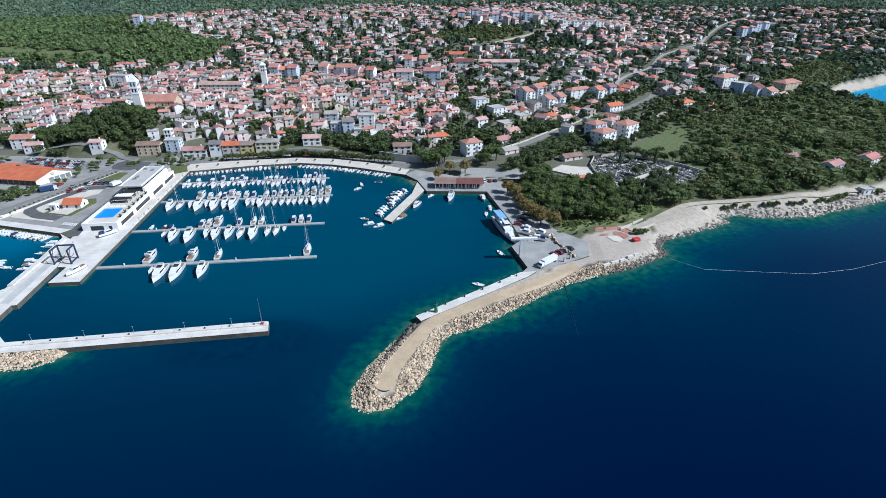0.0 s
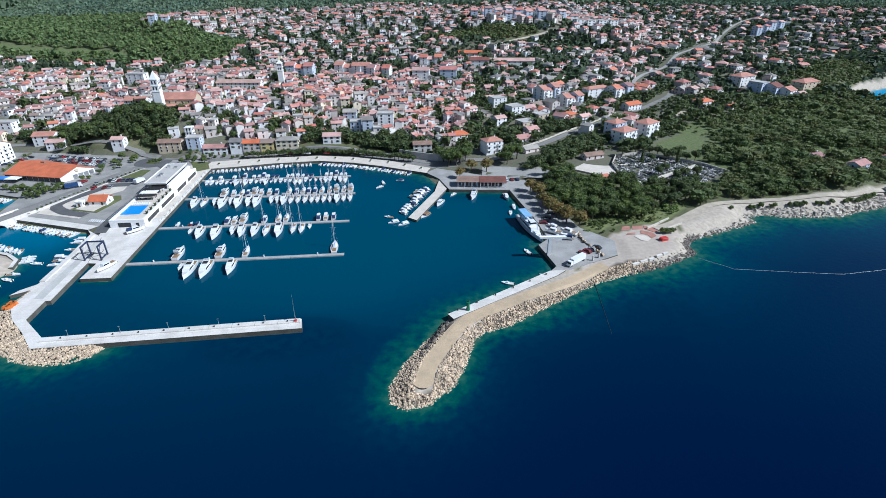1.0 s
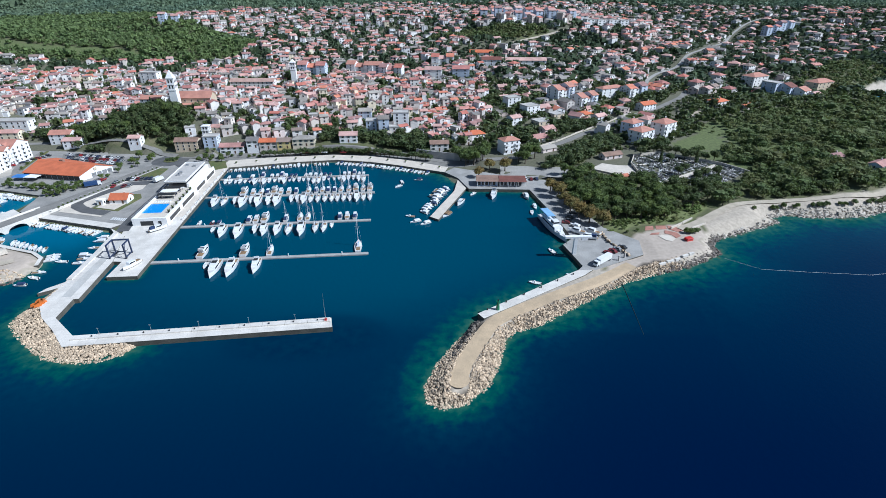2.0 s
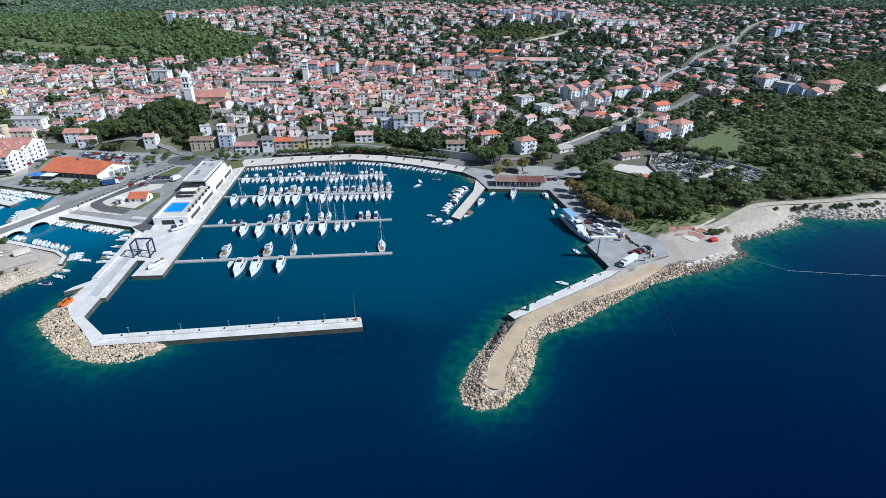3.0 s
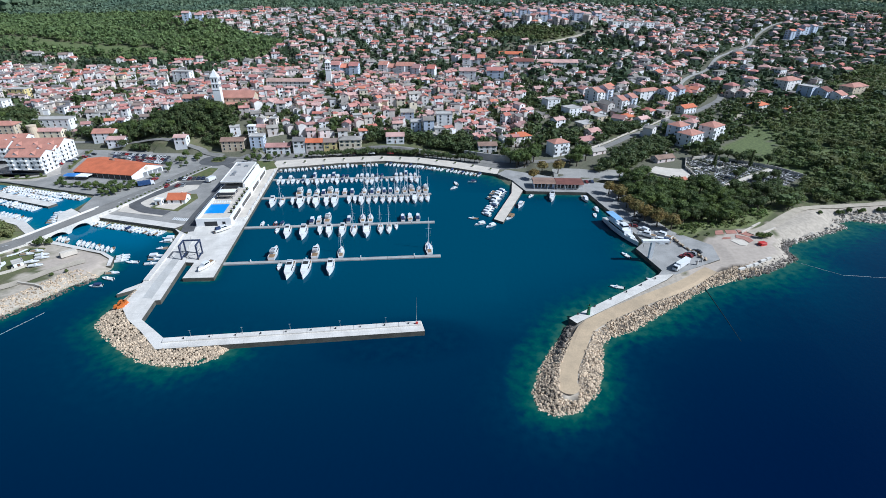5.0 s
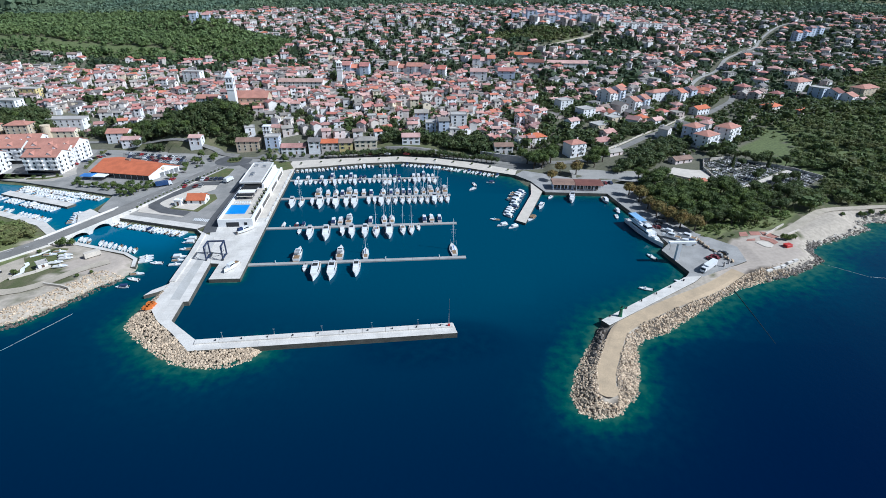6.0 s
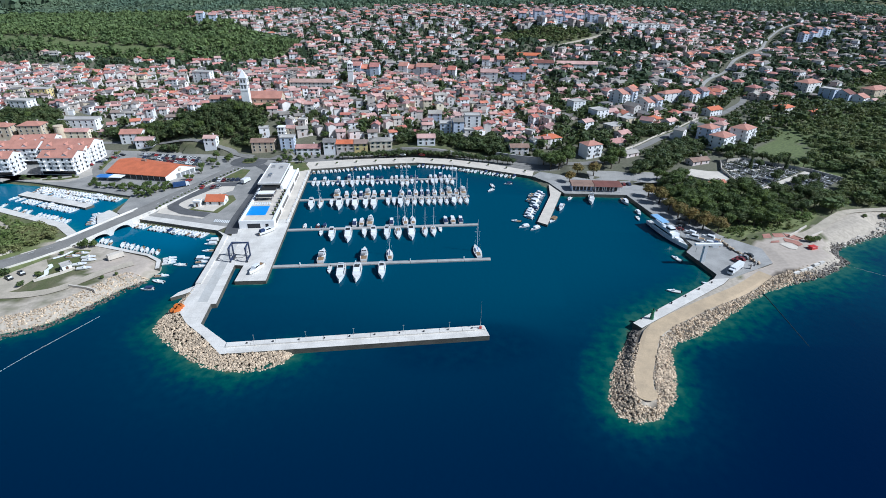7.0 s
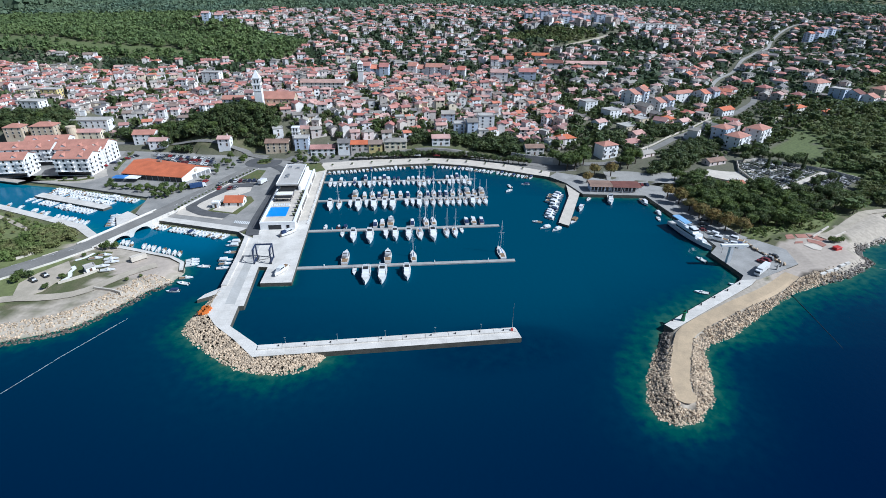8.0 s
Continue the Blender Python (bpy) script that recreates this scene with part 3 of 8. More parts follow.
shallow = np.maximum(shallow, 1.05 * np.exp(-armour_d / 8.5))
bay = (GX > 380) & (GY > 480) & (GY < 900)
shallow = np.where((GX > -60) & (GX < 60) & (GY < 200), 0.92 * shallow, shallow)
shoal_d = np.full(GX.shape, 1e9)
for (ax, ay), (bx, by) in zip([(-19, 150), (-27, 138), (-30.5, 125), (-27, 119)], [(-27, 138), (-30.5, 125), (-27, 119), (-19, 118)]):
    ex, ey = bx - ax, by - ay
    s = np.clip(((GX - ax) * ex + (GY - ay) * ey) / (ex * ex + ey * ey), 0, 1)
    shoal_d = np.minimum(shoal_d, np.hypot(GX - ax - s * ex, GY - ay - s * ey))
shallow = np.maximum(shallow, 0.47 / (1 + np.exp((shoal_d - 10.5) / 1.3)))
shallow = np.where(bay, 0.0, shallow)
# seaward and eastward falloff puts weaker sky reflection into the water colour
west = 1 / (1 + np.exp((GX + 48 + 0.25 * (GY - 150)) / 34))
inner = 1 / (1 + np.exp(-(GY - 150 + 0.10 * (GX + 100)) / 14))
harbour = np.clip(0.20 + 0.80 * np.maximum(west, 1 / (1 + np.exp(-(GY - 168 - 0.55 * GX) / 10))), 0, 1) * (0.34 * np.clip((GY - 10) / 110, 0.35, 1) + 0.66 * inner)
weed = ((GX + 76) / 27) ** 2 + ((GY - 143 - 0.16 * (GX + 76)) / 12.5) ** 2
harbour *= 1 - 0.62 * np.exp(-weed ** 3)
shallow = np.maximum(shallow, 0.17 * np.exp(-weed ** 3))
harbour = np.where(GX > 60, np.maximum(harbour, 0.62 * np.exp(np.minimum(0, GD) / 42) * np.clip((GX - 60) / 25, 0, 1)), harbour)
harbour = np.where(bay, 1.0, harbour)
sea = sheet("water", keep, np.zeros_like(GX), M_SEA, {"shallow": shallow, "harbour": harbour, "sandy": bay * np.clip(np.exp((GD + 12) / 90), 0, 1) + 0.27 / (1 + np.exp((GX + 200) / 4)) / (1 + np.exp(-(GY - 200 - 0.1 * (GX + 200)) / 8))})
tagged(sea, "calm deep blue sea, greenish over shallow rocks", "sea", kind="structure")

# ---- harbour works ----
HARBOUR = pose(-159, 177, 0, 0, 0, 8.4)        # x along the pontoons, y inland along the marina quay


def hpt(u, v):
    p = HARBOUR @ Vector((u, v, 0))
    return (p.x, p.y)


def slab(name, poly, z0, z1, top, side, label, category="quay"):
    g = Geo()
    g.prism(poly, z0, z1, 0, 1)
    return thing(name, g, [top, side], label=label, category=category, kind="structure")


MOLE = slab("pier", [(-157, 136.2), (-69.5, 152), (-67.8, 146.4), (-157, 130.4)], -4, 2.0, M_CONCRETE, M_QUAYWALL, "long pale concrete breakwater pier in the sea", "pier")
slab("quay_elbow", [(-157, 136.2), (-171.2, 146.5), (-173.3, 158.8), (-171.4, 159.2), (-176.8, 189), (-187, 214), (-199, 221.5), (-193.5, 216), (-189.5, 196), (-185.7, 172), (-184.2, 160), (-182.2, 152.6), (-176.4, 146.2), (-167, 139.2), (-157, 130.4)],
     -4, 2.004, M_CONCRETE, M_QUAYWALL, "pale concrete quay bending round the marina mouth")
slab("quay_walk", [(-193.8, 216.5), (-189.6, 196), (-185.8, 172.2), (-183.6, 172.5), (-187.3, 195.5), (-191.4, 215.5)], 1.0, 2.55, M_CONCRETE, M_CONCRETE, "raised white walkway along the outer quay edge", "pavement")
slab("quay_apron", [(-191.3, 162.6), (-190.2, 166.6), (-185.9, 172.1), (-184.2, 168.8), (-187.8, 165.2)], -3, 1.5, M_CONCRETE, M_QUAYWALL, "small white concrete apron among the rocks")
slab("quay_road", [(-187.5, 211), (-184.6, 196), (-181.2, 172), (-179, 160), (-175.2, 160), (-177.6, 174), (-181.4, 196), (-184, 211)], 1.0, 2.012, M_YARDROAD, M_YARDROAD, "worn greyish roadway on the quay", "road")
slab("quay_slip", [(-171.5, 176), (-159, 177.6), hpt(0, 62), hpt(-28, 62), (-181.5, 189.2), (-173, 189.2)], -4, 1.7, M_CONCRETE, M_QUAYWALL, "concrete boatyard apron beside the travel lift slot")
slab("quay_marina", [hpt(0, 62), hpt(0, 141), hpt(-6, 150), hpt(-16, 150), hpt(-28, 62)], -4, 1.703, M_STONEPAVE, M_QUAYWALL, "pale stone marina promenade along the berths")
slab("quay_basin", [(-247, 232), (-199, 221.5), (-196.5, 226), (-245.5, 236.5)], -4, 2.1, M_CONCRETE, M_QUAYWALL, "raised concrete walkway along the small boat basin")
slab("promenade", [(-185, 315), (-163, 322), (-142, 329.5), (-112, 336.5), (-88, 333.5), (-68, 327.5), (-36, 315), (-34, 325), (-64, 339), (-90, 346), (-114, 348), (-152, 341), (-186, 331)],
     -4, 1.75, M_STONEPAVE, M_QUAYWALL, "pale stone promenade curving round the bay")
slab("pier_stub", [(-27, 304), (-21.4, 289), (-35.4, 242.6), (-40.2, 246), (-28.6, 284)], -4, 1.25, M_STONEPAVE, M_QUAYWALL, "short stone pier with moored boats", "pier")
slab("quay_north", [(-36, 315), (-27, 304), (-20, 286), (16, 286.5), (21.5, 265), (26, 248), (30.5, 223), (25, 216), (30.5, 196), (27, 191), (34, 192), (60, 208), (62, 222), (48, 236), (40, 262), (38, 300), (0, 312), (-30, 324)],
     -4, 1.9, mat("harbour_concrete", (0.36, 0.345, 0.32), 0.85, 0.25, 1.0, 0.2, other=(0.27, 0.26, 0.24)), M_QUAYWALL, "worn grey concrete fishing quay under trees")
slab("quay_breakwater", [(-15.5, 157), (27, 191), (34, 192), (29.5, 187.2), (-13.2, 154)], -4, 2.45, M_CONCRETE, M_QUAYWALL, "white concrete quay strip along the breakwater")
slab("quay_finger", [(-332, 265.5), (-281, 249.5), (-283, 245), (-333, 260)], -3, 1.3, M_CONCRETE, M_QUAYWALL, "concrete finger quay in the small boat harbour", "pier")
slab("quay_platform", [(-268, 243), (-255, 235), (-262, 224), (-270, 236)], -3, 1.5, M_CONCRETE, M_QUAYWALL, "small concrete platform beside the bridge", "quay")

slab("quay_west_basin", [(-258, 209), (-279, 225), (-342, 247), (-400, 267), (-401, 263), (-343, 243), (-281, 221), (-261, 206)], -3, 1.5, M_CONCRETE, M_QUAYWALL, "concrete quay strip of the small boat harbour")
slab("quay_spit", [(-256, 207), (-219, 196.5), (-211, 191.5), (-208, 184.5), (-209.5, 184), (-212.5, 190.5), (-219.5, 195), (-255, 204)], -3, 1.55, M_CONCRETE, M_QUAYWALL, "low concrete edge round the spit")

# the raised walkway of the mole, cast in sections, and its fittings
for k in range(11):
    a, c = Vector((-157, 136.1)).lerp(Vector((-69.7, 151.85)), k / 11), Vector((-157, 136.1)).lerp(Vector((-69.7, 151.85)), (k + 0.985) / 11)
    side = Vector((0.178, -0.984)) * 2.3
    g = Geo()
    g.prism([tuple(a), tuple(c), tuple(c + side), tuple(a + side)], 1.9, 2.42)
    part("walkway_section", g, M_CONCRETE, MOLE)
for k in range(10):
    p = Vector((-150, 136.0)).lerp(Vector((-74, 149.6)), k / 9)
    g = Geo()
    g.tube((p.x, p.y, 2.42), (p.x, p.y, 2.9), 0.2, 0.26, 8)
    part("bollard", g, M_DARK, MOLE)


def mole_lamp(x, y, z, h):
    g = Geo()
    g.tube((0, 0, 0), (0, 0, h), 0.07, 0.04, 8)
    ob = thing("lamp_post", g, M_ALU, pose(x, y, z), "slim grey metal lamp post on the quay", "lamp post", "quay lamp posts")
    g = Geo()
    g.box(-0.35, 0.35, -0.1, 0.1, h - 0.05, h + 0.06)
    part("lamp_head", g, M_ALU, ob)
    return ob


post = mole_lamp(-148, 137.2, 2.42, 2.7)
for x, y in ((-131, 141), (-115, 143.9), (-98, 147), (-82, 149.9)):
    copy_thing(post, pose(x, y - 0.8, 2.42))
g = Geo()
g.tube((0, 0, 0), (0, 0, 11.5), 0.13, 0.07, 8)
mast = thing("signal_mast", g, M_ALU, pose(-71, 149.9, 2.42), "tall thin signal mast on the mole head", "mast")
g = Geo()
g.box(-0.4, 0.4, -0.4, 0.4, 0, 0.7)
part("base", g, M_REDPLASTIC, mast, "small red painted base")

# green harbour light
g = Geo()
g.tube((0, 0, 0), (0, 0, 3.6), 0.75, 0.45, 10)
lighthouse = thing("harbour_light", g, M_GREENPAINT, pose(-8, 160, 2.45), "small green harbour light tower on the breakwater", "lighthouse")
g = Geo()
g.tube((0, 0, 3.6), (0, 0, 3.75), 0.8, 0.8, 10)
part("gallery", g, M_GREENPAINT, lighthouse)
g = Geo()
g.tube((0, 0, 3.75), (0, 0, 4.5), 0.3, 0.2, 8)
part("lantern", g, M_GLASS, lighthouse)

# quay crane: a column with a cross beam
g = Geo()
g.box(-0.75, 0.75, -0.75, 0.75, 0, 8.2)
crane = thing("quay_crane", g, M_WHITE, pose(28.5, 207, 1.9, 0, 0, 5), "white T-shaped boat crane on the fishing quay", "crane")
g = Geo()
g.box(-5.0, 7.0, -0.8, 0.8, 8.2, 9.1)
part("beam", g, M_WHITE, crane)
g = Geo()
g.box(2.5, 5.2, -0.8, 0.8, 7.2, 8.2)
part("counterweight", g, M_WHITE, crane)
g = Geo()
g.tube((-4, 0, 8.2), (-4, 0, 5.0), 0.06, 0.06, 6)
part("hoist", g, M_DARK, crane)


# travel lift over its slot
def travel_lift():
    ob = new("travel_lift")
    ob.matrix_world = HARBOUR @ pose(-14.6, 19.5, 1.7) @ Matrix.Scale(0.82, 4)
    tagged(ob, "dark blue steel travel lift straddling the slot", "boat hoist")
    for x in (-4.3, 4.3):
        for y in (-3.2, 3.6):
            g = Geo()
            g.box(x - 0.32, x + 0.32, y - 0.32, y + 0.32, 0.9, 8.0)
            part("leg", g, M_STEELBLUE, ob)
            g = Geo()
            g.tube((x - 0.25, y, 0.55), (x + 0.25, y, 0.55), 0.55, 0.55, 12)
            part("wheel", g, M_DARK, ob)
        g = Geo()
        g.box(x - 0.3, x + 0.3, -3.6, 4.0, 8.0, 8.7)
        part("top_beam", g, M_STEELBLUE, ob)
        g = Geo()
        g.box(x - 0.28, x + 0.28, -3.4, 3.8, 0.7, 1.2)
        part("lower_beam", g, M_STEELBLUE, ob)
        g = Geo()
        g.tube((x, -3.1, 4.5), (x, -0.6, 8.0), 0.16, 0.16, 6)
        part("brace", g, M_STEELBLUE, ob)
    g = Geo()
    g.box(-4.3, 4.3, 3.3, 3.95, 8.004, 8.704)
    part("cross_beam", g, M_STEELBLUE, ob)
    for y in (-1.3, 1.7):
        g = Geo()
        for k in range(12):
            a, b = math.pi * (1 + k / 12), math.pi * (1 + (k + 1) / 12)
            g.tube((3.9 * math.cos(a), y, 4.2 + 2.4 * math.sin(a)), (3.9 * math.cos(b), y, 4.2 + 2.4 * math.sin(b)), 0.12, 0.12, 5)
        part("sling", g, M_DARK, ob)


travel_lift()


# pontoons
def pontoon(u0, u1, v, width, tilt=0.0):
    ob = new("pontoon")
    ob.matrix_world = HARBOUR @ pose(u0, v, 0, 0, 0, tilt)
    tagged(ob, "grey floating pontoon with mooring bollards", "pontoon", "marina pontoons")
    n = int((u1 - u0) / 12)
    step = (u1 - u0) / n
    for k in range(n):
        g = Geo()
        g.box(k * step + 0.06, (k + 1) * step - 0.06, -width / 2, width / 2, -0.4, 0.55)
        part("float_section", g, M_PONTOON, ob)
        if k % 2:
            g = Geo()
            g.box(k * step - 0.2, k * step + 0.2, width / 2 - 0.45, width / 2 - 0.05, 0.55, 1.55)
            part("service_post", g, M_WHITE, ob)
    return ob


PONT = [(-0.5, 96.5, 14.4, 2.1), (-0.5, 96.5, 51.5, 2.1), (-0.5, 97.5, 91.0, 2.0), (-0.5, 93.0, 121.5, 1.9)]
for u0, u1, v, w in PONT:
    pontoon(u0, u1, v, w)


# ---- roads ----
def ribbon(name, pts, width, material, label, lift=0.12, flat=None, kind="structure", category="road"):
    """A road strip that follows the ground, or lies at a set height."""
    pts = [Vector(p) for p in pts]
    dense = []
    for i in range(len(pts) - 1):
        p0, p1, p2, p3 = pts[max(0, i - 1)], pts[i], pts[i + 1], pts[min(len(pts) - 1, i + 2)]
        n = max(2, int((p2 - p1).length / 4))
        for k in range(n):
            t = k / n
            dense.append(0.5 * (2 * p1 + (p2 - p0) * t + (2 * p0 - 5 * p1 + 4 * p2 - p3) * t * t + (3 * p1 - p0 - 3 * p2 + p3) * t ** 3))
    dense.append(pts[-1])
    rows = []
    for i, p in enumerate(dense):
        d = (dense[min(i + 1, len(dense) - 1)] - dense[max(i - 1, 0)]).normalized()
        side = Vector((-d.y, d.x))
        rows.append([p + side * width * s for s in (-0.5, -0.25, 0, 0.25, 0.5)])
    xy = np.array([[(q.x, q.y) for q in r] for r in rows])
    if flat is None:
        z = ground_z(xy[..., 0], xy[..., 1])
        z = 0.5 * (z + z.mean(1, keepdims=True)) + lift
    else:
        z = np.full(xy.shape[:2], flat)
    g = Geo()
    n = len(rows)
    vs = [(*xy[i, j], z[i, j]) for i in range(n) for j in range(5)]
    g.add(vs, [(i * 5 + j, i * 5 + j + 1, i * 5 + j + 6, i * 5 + j + 5) for i in range(n - 1) for j in range(4)])
    return thing(name, g, material, label=label, category=category, kind=kind)


slab("pavement", [(-247, 237), (-245.5, 236.5), (-196.5, 226), hpt(-28.02, 62), hpt(-28, 62.5), hpt(-16, 150), (-188, 331), (-205, 345), (-262, 345), (-335, 352), (-440, 345), (-440, 300), (-398, 288), (-332, 278), (-268, 262.5), (-262, 240), (-256, 236)],
     -1, 1.6, mat("forecourt_paving", (0.33, 0.31, 0.28), 0.85, 0.2, 0.7, 0.1, other=(0.235, 0.225, 0.205)), M_QUAYWALL, "grey paved forecourt behind the marina", "pavement")


# bridge of two arches over the basin mouth
def bridge():
    a, b = Vector((-260.5, 201.5)), Vector((-247.5, 238.5))
    d = (b - a).normalized()
    L = (b - a).length
    ob = new("stone_bridge")
    ob.matrix_world = pose(a.x, a.y, 0, 0, 0, math.degrees(math.atan2(d.y, d.x)))
    tagged(ob, "pale stone road bridge with two round arches", "bridge")
    opens = [(7.0, 16.5), (18.5, 28.0)]

    def under(s):
        for s0, s1 in opens:
            if s0 < s < s1:
                c, r = (s0 + s1) / 2, (s1 - s0) / 2
                return max(-1.5, 2.6 * math.sqrt(max(0, 1 - ((s - c) / r) ** 2)))
        return -3.0
    ss = sorted(set([0, L] + [s0 + (s1 - s0) * k / 14 for s0, s1 in opens for k in range(15)] + [s + e for o in opens for s in o for e in (-0.01, 0.01)]))
    g = Geo()
    for s in ss:
        z = under(s)
        g.v += [(s, -5.2, z), (s, 5.2, z), (s, 5.2, 3.25), (s, -5.2, 3.25)]
    for k in range(len(ss) - 1):
        a, c = 4 * k, 4 * k + 4
        g.f += [(a, c, c + 3, a + 3), (a + 3, c + 3, c + 2, a + 2), (a + 2, c + 2, c + 1, a + 1), (a + 1, c + 1, c, a)]
        g.m += [0] * 4
    g.f += [(0, 3, 2, 1), (4 * len(ss) - 4, 4 * len(ss) - 3, 4 * len(ss) - 2, 4 * len(ss) - 1)]
    g.m += [0, 0]
    part("arched_body", g, M_CONCRETE, ob)
    for y in (-5.1, 4.8):
        g = Geo()
        g.box(-2, L + 2, y, y + 0.25, 3.2, 3.85)
        part("parapet", g, M_CONCRETE, ob)
    g = Geo()
    g.box(-4, L + 4, -3.6, 3.6, 3.2, 3.32)
    part("carriageway", g, M_ASPHALT_OLD, ob)


bridge()


def ramp_road(name, pts, width, material, label):
    """A road through points with their own heights."""
    g = Geo()
    for i, (x, y, z) in enumerate(pts):
        a, b = Vector(pts[max(0, i - 1)][:2]), Vector(pts[min(len(pts) - 1, i + 1)][:2])
        d = (b - a).normalized()
        g.v += [(x - d.y * width * s, y + d.x * width * s, z) for s in (0.5, -0.5)]
        g.v += [(x - d.y * width * s, y + d.x * width * s, z - 1.6) for s in (0.5, -0.5)]
    for i in range(len(pts) - 1):
        k = 4 * i
        g.f += [(k, k + 1, k + 5, k + 4), (k, k + 4, k + 6, k + 2), (k + 1, k + 3, k + 7, k + 5)]
        g.m += [0, 1, 1]
    return thing(name, g, [material, M_CONCRETE], label=label, category="road", kind="structure")


ramp_road("road_west", [(-330, 128, 3.4), (-300, 152, 3.3), (-280, 172, 3.3), (-268, 188, 3.3), (-260, 201, 3.34)], 9, M_ASPHALT_OLD, "worn asphalt coast road running to the bridge")
ramp_road("road_quay", [(-247.6, 238.3, 3.34), (-245, 250, 3.0), (-242, 264, 2.5), (-238, 282, 1.95), (-234, 300, 1.8), (-229, 318, 1.75)], 9, M_ASPHALT_OLD, "worn asphalt road from the bridge to the roundabout")


def ring(name, cx, cy, r0, r1, z, material, label, category="road", squash=1.0, n=40):
    g = Geo()
    for i in range(n):
        a = 2 * math.pi * i / n
        for r in (r0, r1):
            g.v.append((cx + r * math.cos(a), cy + squash * r * math.sin(a), z))
    for i in range(n):
        k, j = 2 * i, 2 * ((i + 1) % n)
        g.f.append((k, k + 1, j + 1, j))
        g.m.append(0)
    return thing(name, g, material, label=label, category=category, kind="structure")


ring("roundabout", -226, 329, 4.6, 12, 1.72, M_ASPHALT, "dark asphalt roundabout")
ring("roundabout_island", -226, 329, 0.0, 4.5, 1.9, M_GRASS, "planted green roundabout island", "lawn")
ribbon("road_front", [(-420, 330), (-340, 358), (-290, 352), (-250, 346), (-226, 338), (-200, 338), (-160, 347), (-120, 354), (-70, 351), (-34, 337), (0, 338), (19, 345), (44, 368), (82, 406), (120, 443), (151, 473), (178, 505), (192, 532)], 5.6, M_ASPHALT_OLD,
       "asphalt seafront street below the old town", lift=0.25)
ribbon("road_upper", [(159, 551), (166, 569), (200, 622), (239, 675), (300, 765), (360, 850), (408, 927), (509, 1041), (600, 1110)], 4.2, M_ROADPALE, "long straight road climbing through the houses", lift=0.7)
ribbon("road_hill", [(20, 690), (48, 722), (90, 752), (130, 775), (160, 800)], 5, M_DUST, "pale road up to the apartment blocks", lift=0.7)
ribbon("gravel_lot", [(144, 414), (156, 428), (170, 444), (180, 456)], 8, M_DUST, "pale gravel lane and lot behind the villas", lift=0.4, category="car park")
ribbon("harbour_square", [(0, 317), (18, 316), (42, 310)], 19, M_ROADPALE, "pale paved square behind the harbour restaurant", lift=0.3, category="pavement")
ribbon("path_shore", [(85, 233.5), (97.5, 242), (109, 251.5), (123, 262.5), (133, 266.4), (153, 270.2), (166, 271.6), (179, 273.4), (191, 275), (206.5, 279.2), (224, 286), (245, 293), (262, 303), (330, 348)], 4.2, M_DUST, "pale footpath along the rocky shore", lift=0.35)
ribbon("track_beach", [(-320, 128), (-290, 142), (-264, 156), (-250, 158.5), (-240, 161.5), (-233.5, 168.5), (-228, 178), (-220, 186)], 4.6, M_DUST, "dusty gravel track on the spit", lift=0.3)
ribbon("path_breakwater", [(-22, 119.5), (-20, 129), (-15, 141), (-10.5, 151), (-3, 158), (14, 170), (35, 184), (52, 198)], 5.8, M_GRAVEL, "sandy track on top of the breakwater", lift=0.14)
ring("track_turning", -21.6, 120.6, 0.0, 3.4, 2.74, M_GRAVEL, "round sandy turning place at the end of the track", squash=1.0, n=22)
# the streets of the parking island
ribbon("street_marina", [hpt(-26, 46), hpt(-27.5, 62), hpt(-26.5, 100), hpt(-25, 135), (-216, 322)], 6.2, M_ASPHALT, "dark asphalt street behind the marina building", flat=1.74)
ribbon("street_parking", [(-213, 240), (-226, 243), (-236, 249), (-238, 256), (-232, 272), (-226, 284), (-216, 286)], 6.0, M_ASPHALT, "dark asphalt parking street", flat=1.745)
for a, c, n in (((-245.6, 247), (-230, 316), 12), ((-328, 129.5), (-262, 198), 14)):
    g = Geo()
    a, c = Vector(a), Vector(c)
    yaw = math.degrees(math.atan2(c.y - a.y, c.x - a.x))
    rows_z = [(-330, 3.4), (-260, 3.32)] if a.x < -300 else None
    for k in range(n):
        p = a.lerp(c, (k + 0.5) / n)
        z = 3.36 if rows_z else float(np.interp(p.y, [238, 250, 264, 282, 300, 318], [3.34, 3.0, 2.5, 1.95, 1.8, 1.75]))
        g.box(-1.2, 1.2, -0.08, 0.08, 0.02, 0.035, 0, pose(p.x, p.y, z, 0, 0, yaw))
    thing("lane_line", g, M_PAINT, label="dashed white centre line on the road", category="road marking", kind="structure")
slab("pavement_island", [(-233.5, 246.5), (-236, 252), (-234.6, 258), (-228.5, 274), (-223.4, 281.4), (-216.2, 282.4), (-214.6, 276), (-220, 268), (-225, 266.5), (-227.4, 246)], 1.2, 1.73, M_STONEPAVE, M_STONEPAVE, "light paved kerb strip round the house plot", "pavement")
slab("pavement_quay", [(-240.6, 240.5), (-214, 235.4), (-213.5, 237), (-228, 240), (-238, 246), (-241.6, 256), (-236, 276), (-231, 288), (-233, 290), (-239, 276), (-243.2, 258)], 1.2, 1.73, M_STONEPAVE, M_STONEPAVE, "light pavement between road and parking street", "pavement")
for k in range(9):
    g = Geo()
    g.box(-0.06, 0.06, -2.4, 2.4, 0, 0.012)
    thing("bay_line", g, M_PAINT, pose(-233 + 2.3 * k, 290.2 + 0.42 * k, 1.62, 0, 0, 5), "white painted parking bay line", "road marking", "parking bay lines", "structure")
